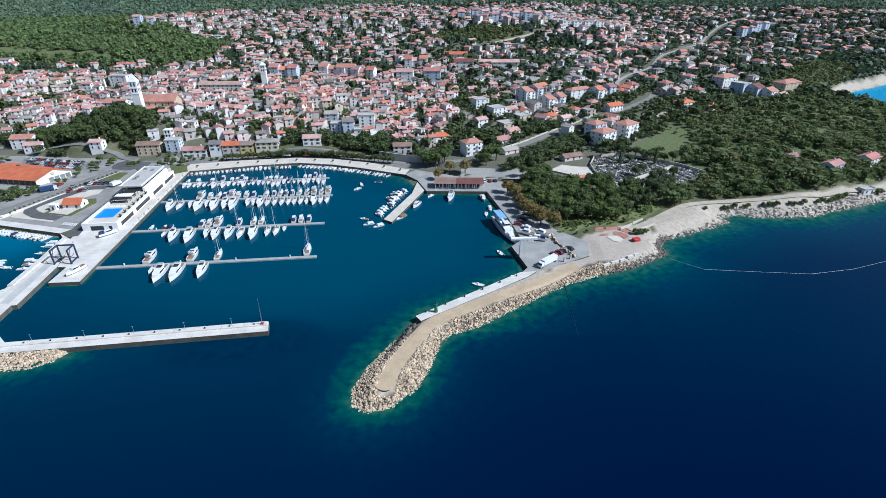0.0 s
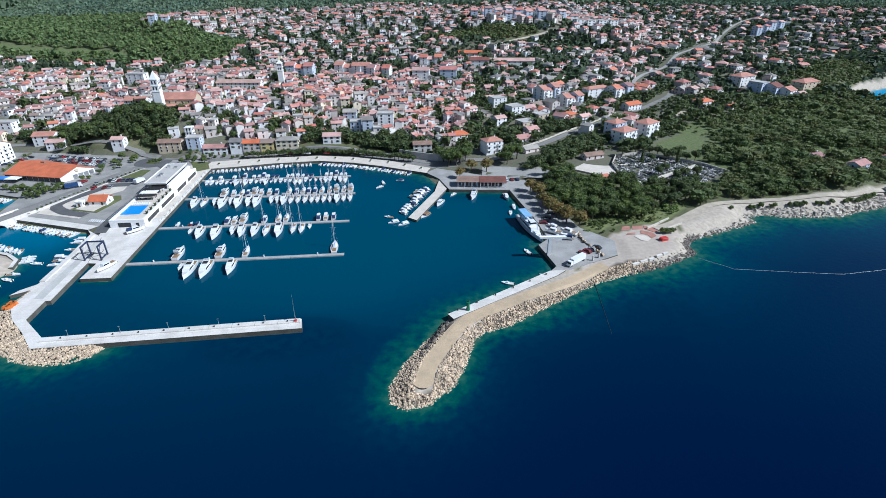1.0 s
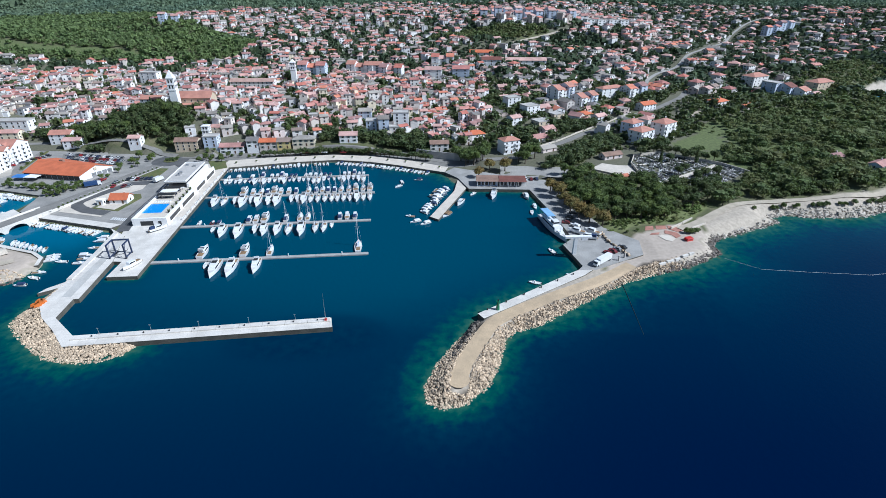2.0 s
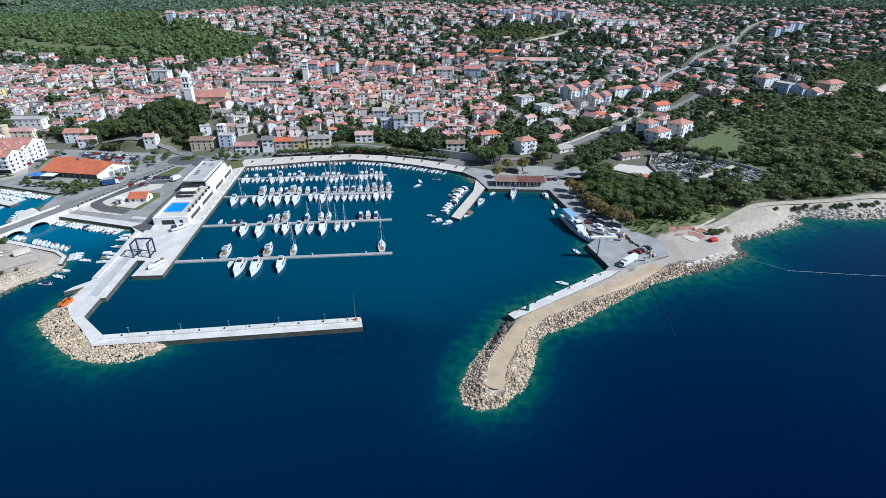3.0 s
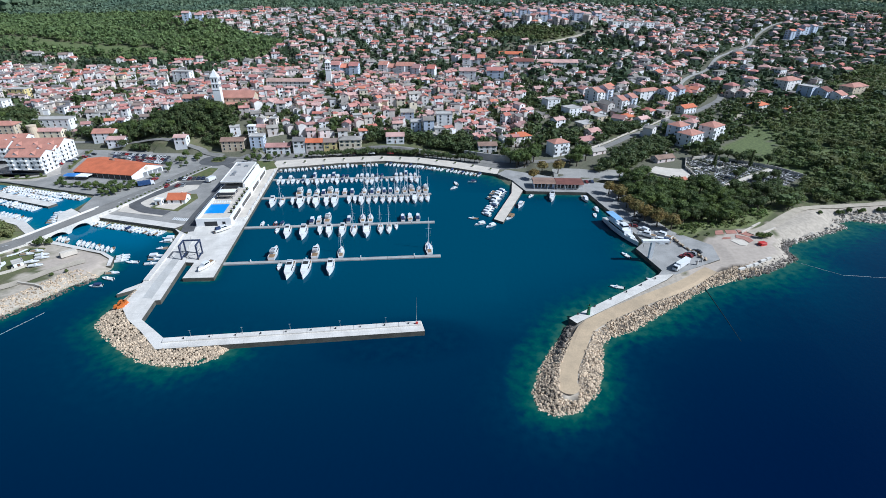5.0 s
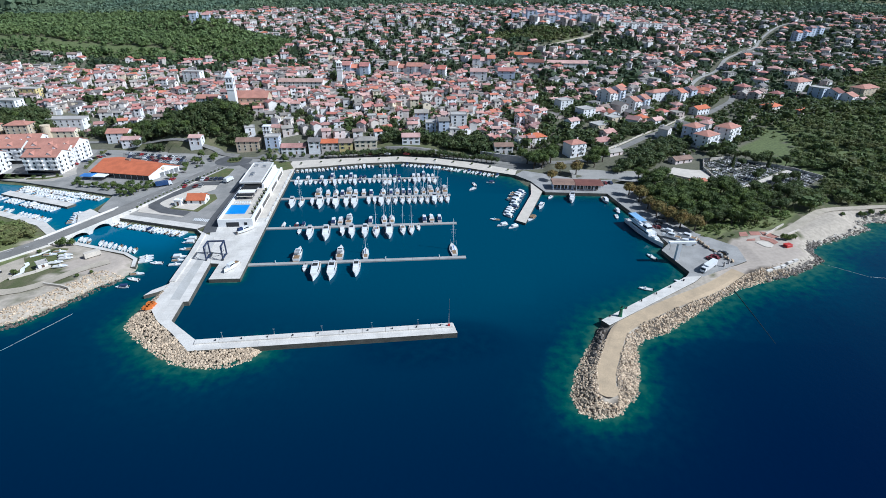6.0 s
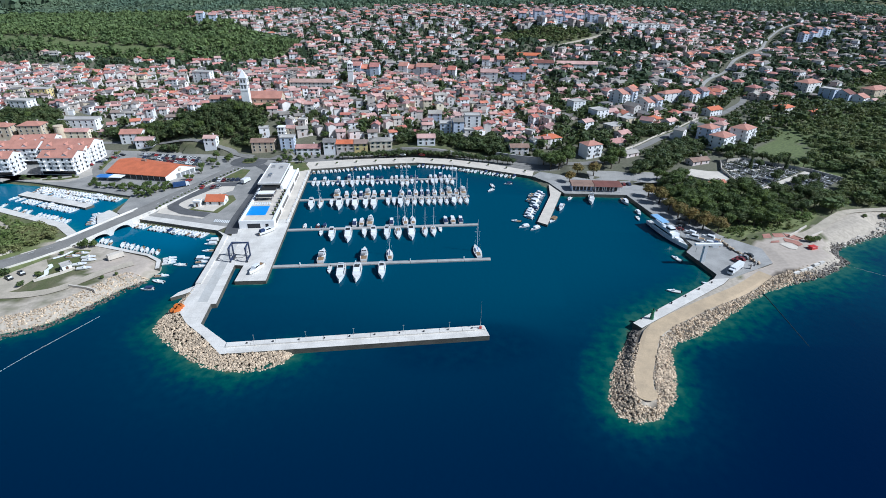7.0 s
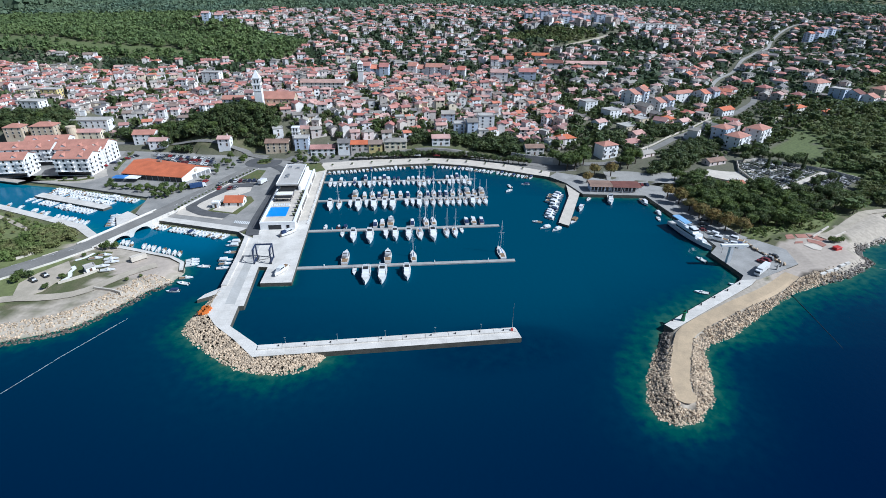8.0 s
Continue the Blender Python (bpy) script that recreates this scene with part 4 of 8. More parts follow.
slab("parking", [(-311, 340), (-250, 332), (-246, 318), (-300, 322)], 1.0, 1.7, M_ASPHALT_OLD, M_ASPHALT_OLD, "asphalt car park behind the hall", "car park")
slab("lawn", [(-229, 296.5), (-217, 296), (-218.6, 312.4), (-224.4, 312.6)], 1.0, 1.82, M_GRASS, M_GRASS, "small green lawn by the roundabout", "lawn")
slab("lawn_house", [(-226, 246), (-209, 243), (-207, 262), (-211, 268), (-222, 266)], 1.0, 1.78, M_GRASS, M_GRASS, "grass plot round the small house", "lawn")
slab("terrace_house", [(-224, 247), (-212, 244.5), (-210.5, 254), (-221, 258)], 1.0, 1.86, M_STONEPAVE, M_STONEPAVE, "light paved yard beside the small house", "yard")
slab("garden_promenade", [hpt(-9, 136), hpt(-1, 141), (-188, 330), (-200, 330)], 1.0, 1.80, M_GRASS, M_GRASS, "little green garden at the promenade corner", "lawn")
for k in range(9):
    g = Geo()
    g.box(-0.3, 0.3, -1.6, 1.6, 0, 0.012)
    thing("zebra_stripe", g, M_PAINT, pose(-206 + 0.95 * k, 233.5 - 0.12 * k, 1.76, 0, 0, 8), "white painted crossing stripe", "road marking", "crossing stripes", "structure")
slab("pavement_front", [(-186, 331.2), (-152, 341.2), (-114, 348.2), (-90, 346.2), (-64, 339.2), (-34, 325.2), (-16, 330), (-16, 352), (-60, 352), (-122, 352), (-200, 352), (-200, 340)], 0.5, 1.42, M_ASPHALT_OLD, M_ASPHALT_OLD, "grey pavement between promenade and seafront street", "pavement")
slab("layby", [(-265, 176), (-259.5, 187), (-254, 181), (-252.3, 171), (-253, 163), (-257, 158), (-262, 159.5), (-266.5, 168)], 1.0, 2.6, M_DUST, M_DUST, "pale dusty lay-by at the coast road", "car park")
slab("lawn_spit", [(-251.5, 174.5), (-254.5, 181), (-257.5, 187), (-252.5, 196.5), (-246, 196.5), (-243.5, 187), (-244.5, 178)], 1.0, 2.58, M_GRASS, M_GRASS, "green garden lawn on the spit", "lawn")
ribbon("garden_path", [(-257, 187.5), (-254.6, 190), (-253.2, 194.5)], 1.5, M_WHITE, "white winding garden path", flat=2.66, category="path")
ribbon("garden_path", [(-250.8, 171), (-250, 174.5), (-252.2, 177.5), (-252.4, 180.5), (-254.6, 182.5)], 1.6, M_WHITE, "white winding garden path", flat=2.66, category="path")
for a, c in (((-250.8, 168.8), (-244.5, 175.2)), ((-244.5, 175.2), (-241.5, 180)), ((-249, 182.5), (-245, 176.5)), ((-283, 186.8), (-279.3, 192.2)), ((-272.7, 189.1), (-269.3, 193.8)), ((-234, 166.2), (-226, 165)), ((-226, 165), (-221.5, 163.4))):
    d = Vector(c) - Vector(a)
    g = Geo()
    g.box(0, d.length, -0.3, 0.3, -1, 1.0, 0, pose(a[0], a[1], gz(*a), 0, 0, math.degrees(math.atan2(d.y, d.x))))
    thing("garden_wall", g, M_STONEPAVE, label="low cream garden wall on the spit", category="wall", group="spit garden walls")
ribbon("bank_track", [(-335, 234), (-321.7, 227.8), (-309, 221), (-298, 214.5), (-291, 209)], 2.4, M_DUST, "pale dusty footpath on the bank", lift=0.3, category="path")

# ---- buildings with a place of their own ----
def window_mesh(name, w, h, shutters):
    g = Geo()
    g.box(-w / 2 - 0.1, w / 2 + 0.1, -0.08, 0.02, -0.1, h + 0.1, 0)
    g.box(-w / 2, w / 2, -0.10, -0.07, 0, h, 1)
    if shutters:
        g.box(-w / 2 - 0.62, -w / 2 - 0.12, -0.10, 0.0, 0, h, 2)
        g.box(w / 2 + 0.12, w / 2 + 0.62, -0.10, 0.0, 0, h, 2)
    return g.mesh(name, [M_WHITE, M_GLASS, M_SHUTTER])


WINDOWS = [window_mesh("window", 1.0, 1.35, False), window_mesh("window", 1.0, 1.35, True), window_mesh("window", 1.25, 1.35, False)]
g = Geo()
g.box(-0.5, 0.5, -0.07, 0.0, 0, 2.1)
DOOR_MESH = g.mesh("door", M_DOOR)
g = Geo()
g.box(-1.7, 1.7, -1.2, 0.0, -0.15, 0.0, 0)
g.box(-1.7, 1.7, -1.2, -1.1, 0.0, 0.95, 0)
g.box(-1.7, -1.6, -1.2, 0.0, 0.0, 0.95, 0)
g.box(1.6, 1.7, -1.2, 0.0, 0.0, 0.95, 0)
BALCONY_MESH = g.mesh("balcony", M_WHITE)
g = Geo()
g.box(-0.35, 0.35, -0.3, 0.3, 0, 1.5)
g.box(-0.45, 0.45, -0.4, 0.4, 1.5, 1.65)
CHIMNEY_MESH = g.mesh("chimney", M_WALL)


def gable_roof(g, w, d, h, rise, over=0.45, m=0, thick=0.22):
    """Two slopes, the ridge along x."""
    x, y = w / 2 + over, d / 2 + over
    drop = rise * over / (d / 2)
    for s in (-1, 1):
        a = [(-x, s * y, h - drop), (x, s * y, h - drop), (x, 0, h + rise), (-x, 0, h + rise)]
        if s > 0:
            a = a[::-1]
        b = [(p[0], p[1], p[2] - thick) for p in a]
        a = [(p[0], p[1], p[2] + 0.02) for p in a]
        g.add(a + b, [(0, 1, 2, 3), (7, 6, 5, 4), (0, 4, 5, 1), (1, 5, 6, 2), (2, 6, 7, 3), (3, 7, 4, 0)], m)


def hip_roof(g, w, d, h, rise, over=0.5, m=0):
    x, y = w / 2 + over, d / 2 + over
    r = max(0.0, x - y) if x > y else 0.0
    q = max(0.0, y - x) if y > x else 0.0
    vs = [(-x, -y, h - 0.1), (x, -y, h - 0.1), (x, y, h - 0.1), (-x, y, h - 0.1), (-r, -q, h + rise), (r, q, h + rise)]
    if x >= y:
        g.add(vs, [(0, 1, 5, 4), (1, 2, 5), (2, 3, 4, 5), (3, 0, 4), (3, 2, 1, 0)], m)
    else:
        g.add(vs, [(0, 1, 4), (1, 2, 5, 4), (2, 3, 5), (3, 0, 4, 5), (3, 2, 1, 0)], m)


def flat_roof(g, w, d, h, m=0):
    x, y = w / 2 + 0.25, d / 2 + 0.25
    g.box(-x, x, -y, y, h, h + 0.25, m)
    for a, b, c, e in ((-x, x, -y, -y + 0.25), (-x, x, y - 0.25, y), (-x, -x + 0.25, -y + 0.25, y - 0.25), (x - 0.25, x, -y + 0.25, y - 0.25)):
        g.box(a, b, c, e, h + 0.25, h + 0.65, m)


HOUSE_SPOTS = []


def walls_of(g, w, d, h, rise, roof, m=0, below=4.0):
    g.box(-w / 2, w / 2, -d / 2, d / 2, -below, h, m)
    if roof == "gable":
        for s in (-1, 1):
            x0, x1 = s * w / 2 - s * 0.3, s * w / 2
            vs = [(x1, -d / 2, h), (x1, d / 2, h), (x1, 0, h + rise - 0.15), (x0, -d / 2, h), (x0, d / 2, h), (x0, 0, h + rise - 0.15)]
            fs = [(0, 1, 2), (5, 4, 3), (0, 2, 5, 3), (1, 4, 5, 2)]
            g.add(vs, fs if s > 0 else [f[::-1] for f in fs], m)


def house(x, y, w, d, floors, yaw=0.0, roof="gable", wall=None, tile=None, win=0, label="", category="house", name="house", balconies=False, z=None, rise=None, group="", right=True, left=True, annex=0.0, storey=2.45, shrink=0.87):
    """A house: walls, roof, chimney, and every window on the sides that show."""
    w, d = w * shrink, d * shrink
    h = floors * storey + 0.3
    rise = rise if rise is not None else (0.42 * d / 2 if roof != "flat" else 0)
    HOUSE_SPOTS.append((x, y, max(w, d) / 2 + 1.5))
    z = gz(x, y) if z is None else z
    ob = new(name)
    ob.matrix_world = pose(x, y, z, 0, 0, yaw)
    tagged(ob, label, category, group)
    g = Geo()
    walls_of(g, w, d, h, rise, roof)
    part("wall", g, wall or M_WALL, ob)
    g = Geo()
    {"gable": gable_roof, "hip": hip_roof}[roof](g, w, d, h, rise) if roof != "flat" else flat_roof(g, w, d, h)
    part("roof", g, tile or (M_FLATROOF if roof == "flat" else M_RED), ob)
    if roof != "flat" and w < 26 and y < 520:
        part("chimney", CHIMNEY_MESH, None, ob, m=pose(w * 0.22, d * 0.12, h + rise * 0.45))
    if annex:
        g = Geo()
        g.box(w / 2, w / 2 + annex, -d * 0.45, d * 0.2, -4, 3.0)
        part("annex", g, wall or M_WALL, ob)
        g = Geo()
        g.box(w / 2 + 0.05, w / 2 + annex + 0.3, -d * 0.48, d * 0.23, 3.0, 3.5, top=(0.7, 0.9), shift=(-annex * 0.12, 0))
        part("annex_roof", g, tile or M_RED, ob)
    right, left = right and x < 45, left and x > 30 or (left and x < -300 and right is None)
    sides = [(w, pose(0, -d / 2, 0), True)]
    if right:
        sides.append((d, pose(w / 2, 0, 0, 0, 0, 90), True))
    if left:
        sides.append((d, pose(-w / 2, 0, 0, 0, 0, -90), False))
    pitch = 5.8 if y > 480 else 3.9 if win < 2 else 4.2
    for length, m, rich in sides:
        n = max(1, int(length / pitch)) if rich else max(1, int(length / 5))
        for f in range(floors):
            for i in range(n):
                px = (i + 0.5) / n * length - length / 2
                if f == 0 and i == n // 2 and length == w and rich:
                    part("door", DOOR_MESH, None, ob, m=m @ pose(px, 0, 0.05))
                    continue
                part("window", WINDOWS[win], None, ob, m=m @ pose(px, 0, 0.95 - (2.9 - storey) * 0.4 + storey * f))
                if balconies and f > 0 and rich and i % 2 == 0 and y < 500:
                    part("balcony", BALCONY_MESH, None, ob, m=m @ pose(px, 0, 0.15 + storey * f))
    return ob


# the seafront row
for x, w, floors, roof, tile, wall, lab in (
        (-222, 15, 3, "gable", M_BROWNROOF, M_BEIGE, "old stone house with a brown tiled roof on the seafront"),
        (-205, 9, 3, "flat", None, M_BLUE_SHADED, "flat-roofed seafront house with shade-blue walls"),
        (-191, 16, 2, "gable", M_RED, M_WHITE, "white row house with red roof on the seafront"),
        (-176, 8, 2, "gable", M_GREY, M_WHITE, "narrow white house with a grey roof"),
        (-165, 12, 2, "gable", M_ORANGE, M_WALL, "low house with an orange tiled roof"),
        (-154, 9, 2, "gable", M_GREY, M_YELLOW, "pale yellow house with a grey roof"),
        (-140, 15, 2, "hip", M_GREY, M_WALL, "cream villa with a grey hipped roof"),
        (-108, 12, 2, "gable", M_RED, M_WALL, "stone house with a red roof behind trees")):
    house(x, 353 + 0.11 * (x + 180), w * 1.05, 8.5, floors, 8, roof, wall, tile, 1 if floors < 3 else 0, lab, storey=2.25 if floors > 2 else 2.45, shrink=1.0)

LANDMARKS_W = [("white house with orange roof near the church", -269, 395, 18, 11, 3, 6, "gable", M_WHITE, M_SALMON), ("tall white house on the slope", -423, 386, 16, 11, 4, 0, "flat", M_WHITE, None),
               ("bright yellow house among trees", -447, 436, 16, 10, 3, 4, "flat", M_YELLOW, None), ("long white flat-roofed hall", -375, 378, 30, 12, 2, 8, "flat", M_WHITE, None),
               ("long house with a bright red roof", -368, 362, 22, 9, 2, 8, "gable", M_WALL, M_RED), ("white house with salmon roof", -325, 362, 17, 12, 3, 10, "gable", M_WHITE, M_SALMON),
               ("white house by the park", -259, 347, 9.5, 8, 2, 6, "gable", M_WHITE, M_RED), ("white four storey block", -348, 527, 20, 11, 4, 0, "flat", M_WHITE, None)]
for lab, x, y, w, d, f, yaw, roof, wall, tile in LANDMARKS_W:
    house(x, y, w, d, f, yaw, roof, wall, tile, 0, lab)
LANDMARKS_C = [("long monastery wing with a faded pink roof", -222, 480, 46, 12, 2, 4, "gable", M_WALL, M_PINKROOF), ("white apartment block with shade-blue walls", -186, 551, 28, 14, 5, 2, "gable", M_BLUE_SHADED, M_RED),
               ("long white apartment block with balconies", -135, 573, 38, 14, 4, -6, "gable", M_WHITE, M_SALMON), ("grey white apartment block", -105, 564, 24, 14, 4, -6, "gable", M_WHITE, M_RED),
               ("white block with a red roof", -59, 544, 17, 12, 4, 0, "gable", M_WHITE, M_RED), ("white block beside a twin", -31, 544, 17, 12, 4, 0, "gable", M_BLUE_SHADED, M_RED),
               ("white hotel with a red roof", -53, 608, 25, 13, 4, 0, "gable", M_WHITE, M_RED), ("white cube-like apartment house", -75, 403, 14, 11, 4, 6, "flat", M_WHITE, None)]
for lab, x, y, w, d, f, yaw, roof, wall, tile in LANDMARKS_C:
    if w >= 24 and f > 3:
        n = round(w / 9.5)
        for k in range(n):
            s = ((k + 0.5) / n - 0.5) * w
            deep = (0, 1.6, 0.5, 2.2)[k % 4]
            house(x + s * math.cos(radians(yaw)) - deep * math.sin(radians(yaw)), y + s * math.sin(radians(yaw)) + deep * math.cos(radians(yaw)), w / n - 0.05, d, f - (k % 3 == 1), yaw, roof, wall, tile, 1 if k % 2 else 0, lab, "apartment block", group="stepped apartment row", balconies=k % 2 == 0, shrink=1.0)
        continue
    house(x, y, w, d, f, yaw, roof, wall, tile, 2 if f > 3 else 0, lab, "apartment block" if f > 3 else "house", balconies=f > 3 and w > 20, storey=2.8 if y > 530 else 2.45, shrink=1.0 if y > 530 else 0.87)
LANDMARKS_C2 = [("stacked apartment house with shade-blue walls", -95.5, 386, 9, 11, 3, 6, "flat", M_BLUE_SHADED, None), ("taller house with shade-blue walls beside its twin", -86, 384, 9, 10, 4, 12, "gable", M_BLUE_SHADED, M_GREY), ("house on the slope with shade-blue walls", -105, 411, 12, 10, 3, 6, "gable", M_BLUE_SHADED, M_GREY),
                ("school wing with blue-white walls", 1, 593, 21, 12, 3, 2, "gable", M_WHITE, M_MAROON), ("long school wing with red roof", 38, 612, 50, 12, 2, 2, "gable", M_WHITE, M_RED),
                ("low hall with a bright orange roof", -9, 656, 28, 12, 1, 0, "gable", M_WALL, M_ORANGE), ("five storey apartment block with orange roof", 62, 484, 22, 15, 5, 36, "gable", M_WHITE, M_SALMON)]
def stepped(lab, x, y, w, d, f, yaw, wall, tile):
    """An apartment block in steps: narrow bays, each with a roof of its own, set back and down from one another."""
    n = max(2, round(w / 7.5))
    c, s = math.cos(radians(yaw)), math.sin(radians(yaw))
    for k in range(n):
        along_x, deep = ((k + 0.5) / n - 0.5) * w, (0, 1.8, 0.7, 2.4)[k % 4]
        # every third bay is walled in the colour that carries bluish shade
        house(x + along_x * c - deep * s, y + along_x * s + deep * c, w / n - 0.05, d - deep, f - (k % 3 == 1), yaw, ("gable", "hip")[k % 2], (wall, M_BLUE_SHADED)[k % 3 == 2], tile, 2, lab, "apartment block", group="stepped apartment row", balconies=True, shrink=0.98)


for lab, x, y, w, d, f, yaw, roof, wall, tile in LANDMARKS_C2:
    if f > 4:
        stepped(lab, x, y, w, d, f, yaw, wall, tile)
        continue
    house(x, y, w, d, f, yaw, roof, wall, tile, 2 if f > 3 else 0, lab, "apartment block" if f > 3 else "house", balconies=f > 4, storey=2.9 if y > 530 else 2.45, shrink=1.0 if y > 530 else 0.87)
LANDMARKS_E = [("four storey apartment block with orange roof", 81, 470, 22, 14, 4, 16, "gable", M_WHITE, M_SALMON), ("long white three storey house", 110, 502, 30, 11, 3, 10, "hip", M_WHITE, M_SALMON),
               ("apartment block in the shade of trees", 133, 503, 24, 13, 4, 12, "gable", M_WHITE, M_RED), ("white house with a bright orange roof", 133, 463, 18, 11, 2, 12, "gable", M_WHITE, M_ORANGE),
               ("grey flat-roofed office building", 29, 434, 15, 12, 3, 12, "flat", M_WALL, None), ("low beige flat-roofed building", 37, 409, 17, 12, 2, 12, "flat", M_BEIGE, None),
               ("small beige flat-roofed office block", 49, 421, 12, 10, 3, 12, "flat", M_BEIGE, None), ("white cube-shaped flat-roofed house", 16, 464, 15, 11, 3, 8, "flat", M_WHITE, None)]
for lab, x, y, w, d, f, yaw, roof, wall, tile in LANDMARKS_E:
    if f > 3:
        stepped(lab, x, y, w, d, f, yaw + 20, wall, tile)
        continue
    house(x, y, w, d, f, yaw + 20, roof, wall, tile, 2 if f > 3 else 0, lab, "apartment block" if f > 3 else "house")
LANDMARKS_E2 = [("small white house with red roof", 15, 412, 11, 9, 2, 14, "gable", M_WHITE, M_RED), ("wide house with an orange hipped roof", -17, 380, 16, 12, 2, 4, "hip", M_WALL, M_ORANGE),
                ("white seafront house with a red hipped roof", 7, 352, 14, 11, 3, 6, "hip", M_WHITE, M_SALMON), ("house with an orange hipped roof", 73, 432, 16, 11, 2, 14, "hip", M_BEIGE, M_ORANGE),
                ("white house with a dark red roof", 85, 426, 12, 9, 2, 14, "gable", M_WHITE, M_RED), ("low house with red roof and garden", 30, 378, 17, 11, 1, 10, "gable", M_WALL, M_RED),
                ("white villa with red hipped roof above the cemetery", 102, 392, 15, 12, 3, 20, "hip", M_BLUE_SHADED, M_SALMON), ("tall white villa with red roof", 121, 380, 17, 13, 4, 20, "hip", M_WALL, M_SALMON)]
for lab, x, y, w, d, f, yaw, roof, wall, tile in LANDMARKS_E2:
    house(x, y, w, d, f, yaw + 20, roof, wall, tile, 0, lab, storey=2.9 if f > 2 else 2.45, balconies=f > 2)
LANDMARKS_E3 = [("white villa with hipped salmon roof and loggia", 103, 371, 17, 13, 3, 18, "hip", M_WHITE, M_SALMON), ("orange-roofed villa at the edge of the wood", 197, 470, 17, 13, 2, 14, "hip", M_WALL, M_ORANGE),
                ("low orange-roofed shed in the wood", 219, 463, 16, 8, 1, 20, "gable", M_WALL, M_ORANGE), ("tall white hotel wing with shade-blue walls", 283, 549, 13, 14, 5, 16, "flat", M_BLUE_SHADED, None), ("hotel wing with maroon roof", 295, 545, 13, 15, 4, 16, "gable", M_BLUE_SHADED, M_MAROON),
                ("stepped hotel wing with red roof", 307, 540, 13, 14, 3, 16, "gable", M_WHITE, M_SALMON), ("low hotel wing with red roof", 318, 535, 11, 12, 2, 16, "gable", M_WHITE, M_RED), ("house with a hipped orange roof", 288, 595, 24, 15, 3, 10, "hip", M_WALL, M_SALMON),
                ("salmon-roofed block near the bay", 341, 569, 26, 14, 3, 8, "hip", M_BEIGE, M_SALMON), ("small red-roofed house in the wood", 217, 334, 10, 8, 1, 10, "gable", M_WALL, M_RED),
                ("red-roofed house with balconies in the wood", 230, 313, 15, 9, 2, 14, "gable", M_BLUE_SHADED, M_RED), ("white house with red roof above the shore", 262, 328, 16, 10, 2, 14, "gable", M_WHITE, M_RED)]
for lab, x, y, w, d, f, yaw, roof, wall, tile in LANDMARKS_E3:
    house(x, y, w, d, f, yaw + 20, roof, wall, tile, 0, lab, storey=2.9 if f > 2 else 2.45, balconies=f > 2, shrink=1.0 if y > 530 else 0.87)
house(34, 352, 13, 8, 1, 30, "gable", M_WALL, M_GREY, 0, "low shed with a grey roof among trees")
house(70, 297, 13, 8, 1, 20, "gable", M_WALL, M_RED, 0, "low red-roofed house by the cemetery")
house(74, 336, 16, 8, 1, 24, "gable", M_WALL, M_BROWNROOF, 0, "low building with a brown roof in a yard")
house(236, 288, 9, 5, 1, 16, "flat", M_WHITE, None, 0, "white hut beside the shore path", z=3.5)
slab("yard", [(57, 314), (69, 328), (84, 331), (83, 306), (74, 302)], 2, 6.4, M_STONEPAVE, M_STONEPAVE, "pale gravel yard beside the cemetery", "yard")

LANDMARKS_TOP = [(30, 822, 34, 5, 8), (58, 803, 34, 5, 10), (76, 826, 40, 5, 12), (104, 798, 34, 5, 8), (114, 822, 36, 4, 12), (148, 818, 30, 4, 10), (142, 790, 13, 4, 20), (158, 792, 13, 4, 20), (174, 794, 13, 4, 20), (190, 796, 13, 4, 20), (136, 806, 30, 2, 8), (448, 893, 26, 5, 24), (474, 905, 26, 5, 24), (-457, 780, 24, 4, 10), (4, 838, 28, 4, 6)]
ROWS_TOP = []
for x, y, w, f, yaw in LANDMARKS_TOP:
    n = max(1, round(w / 13))
    for k in range(n):
        s = ((k + 0.5) / n - 0.5) * (w + 3 * n)
        ROWS_TOP.append((x + s, y + s * 0.15 + (0, 4, 1)[k % 3], 10 if n > 1 else w, f - k % 2, yaw + (k % 3) * 5))
for x, y, w, f, yaw in ROWS_TOP:
    # blocks not in white get the wall colour with blue shade in it
    house(x, y, w, 11, f, yaw, "flat" if w == 13 else "gable", M_WHITE if w == 13 or (round(x) % 2) else M_BLUE_SHADED, None if w == 13 else M_RED, 1, "white apartment block with red roof on the hill", "apartment block", group="hilltop apartment blocks", storey=2.9, shrink=1.0)


# church: nave and bell tower
def church():
    ob = new("church")
    ob.matrix_world = pose(-238, 400, 22, 0, 0, 4)
    tagged(ob, "pale church with orange roof and tall white bell tower", "church")
    HOUSE_SPOTS.append((-238, 400, 17))
    g = Geo()
    walls_of(g, 30, 12, 9, 4, "gable")
    part("nave", g, M_BEIGE, ob)
    g = Geo()
    gable_roof(g, 30, 12, 9, 4)
    part("roof", g, M_SALMON, ob)
    g = Geo()
    g.box(-12, 12, -11, -6.2, -4, 4.5)
    part("aisle", g, M_BEIGE, ob)
    g = Geo()
    g.box(-12.4, 12.4, -11.4, -6.1, 4.5, 5.0, top=(1, 0.5), shift=(0, 1.2))
    part("aisle_roof", g, M_SALMON, ob)
    for k in range(5):
        part("window", WINDOWS[0], None, ob, m=pose(-10 + 5 * k, -6.0, 6.0))


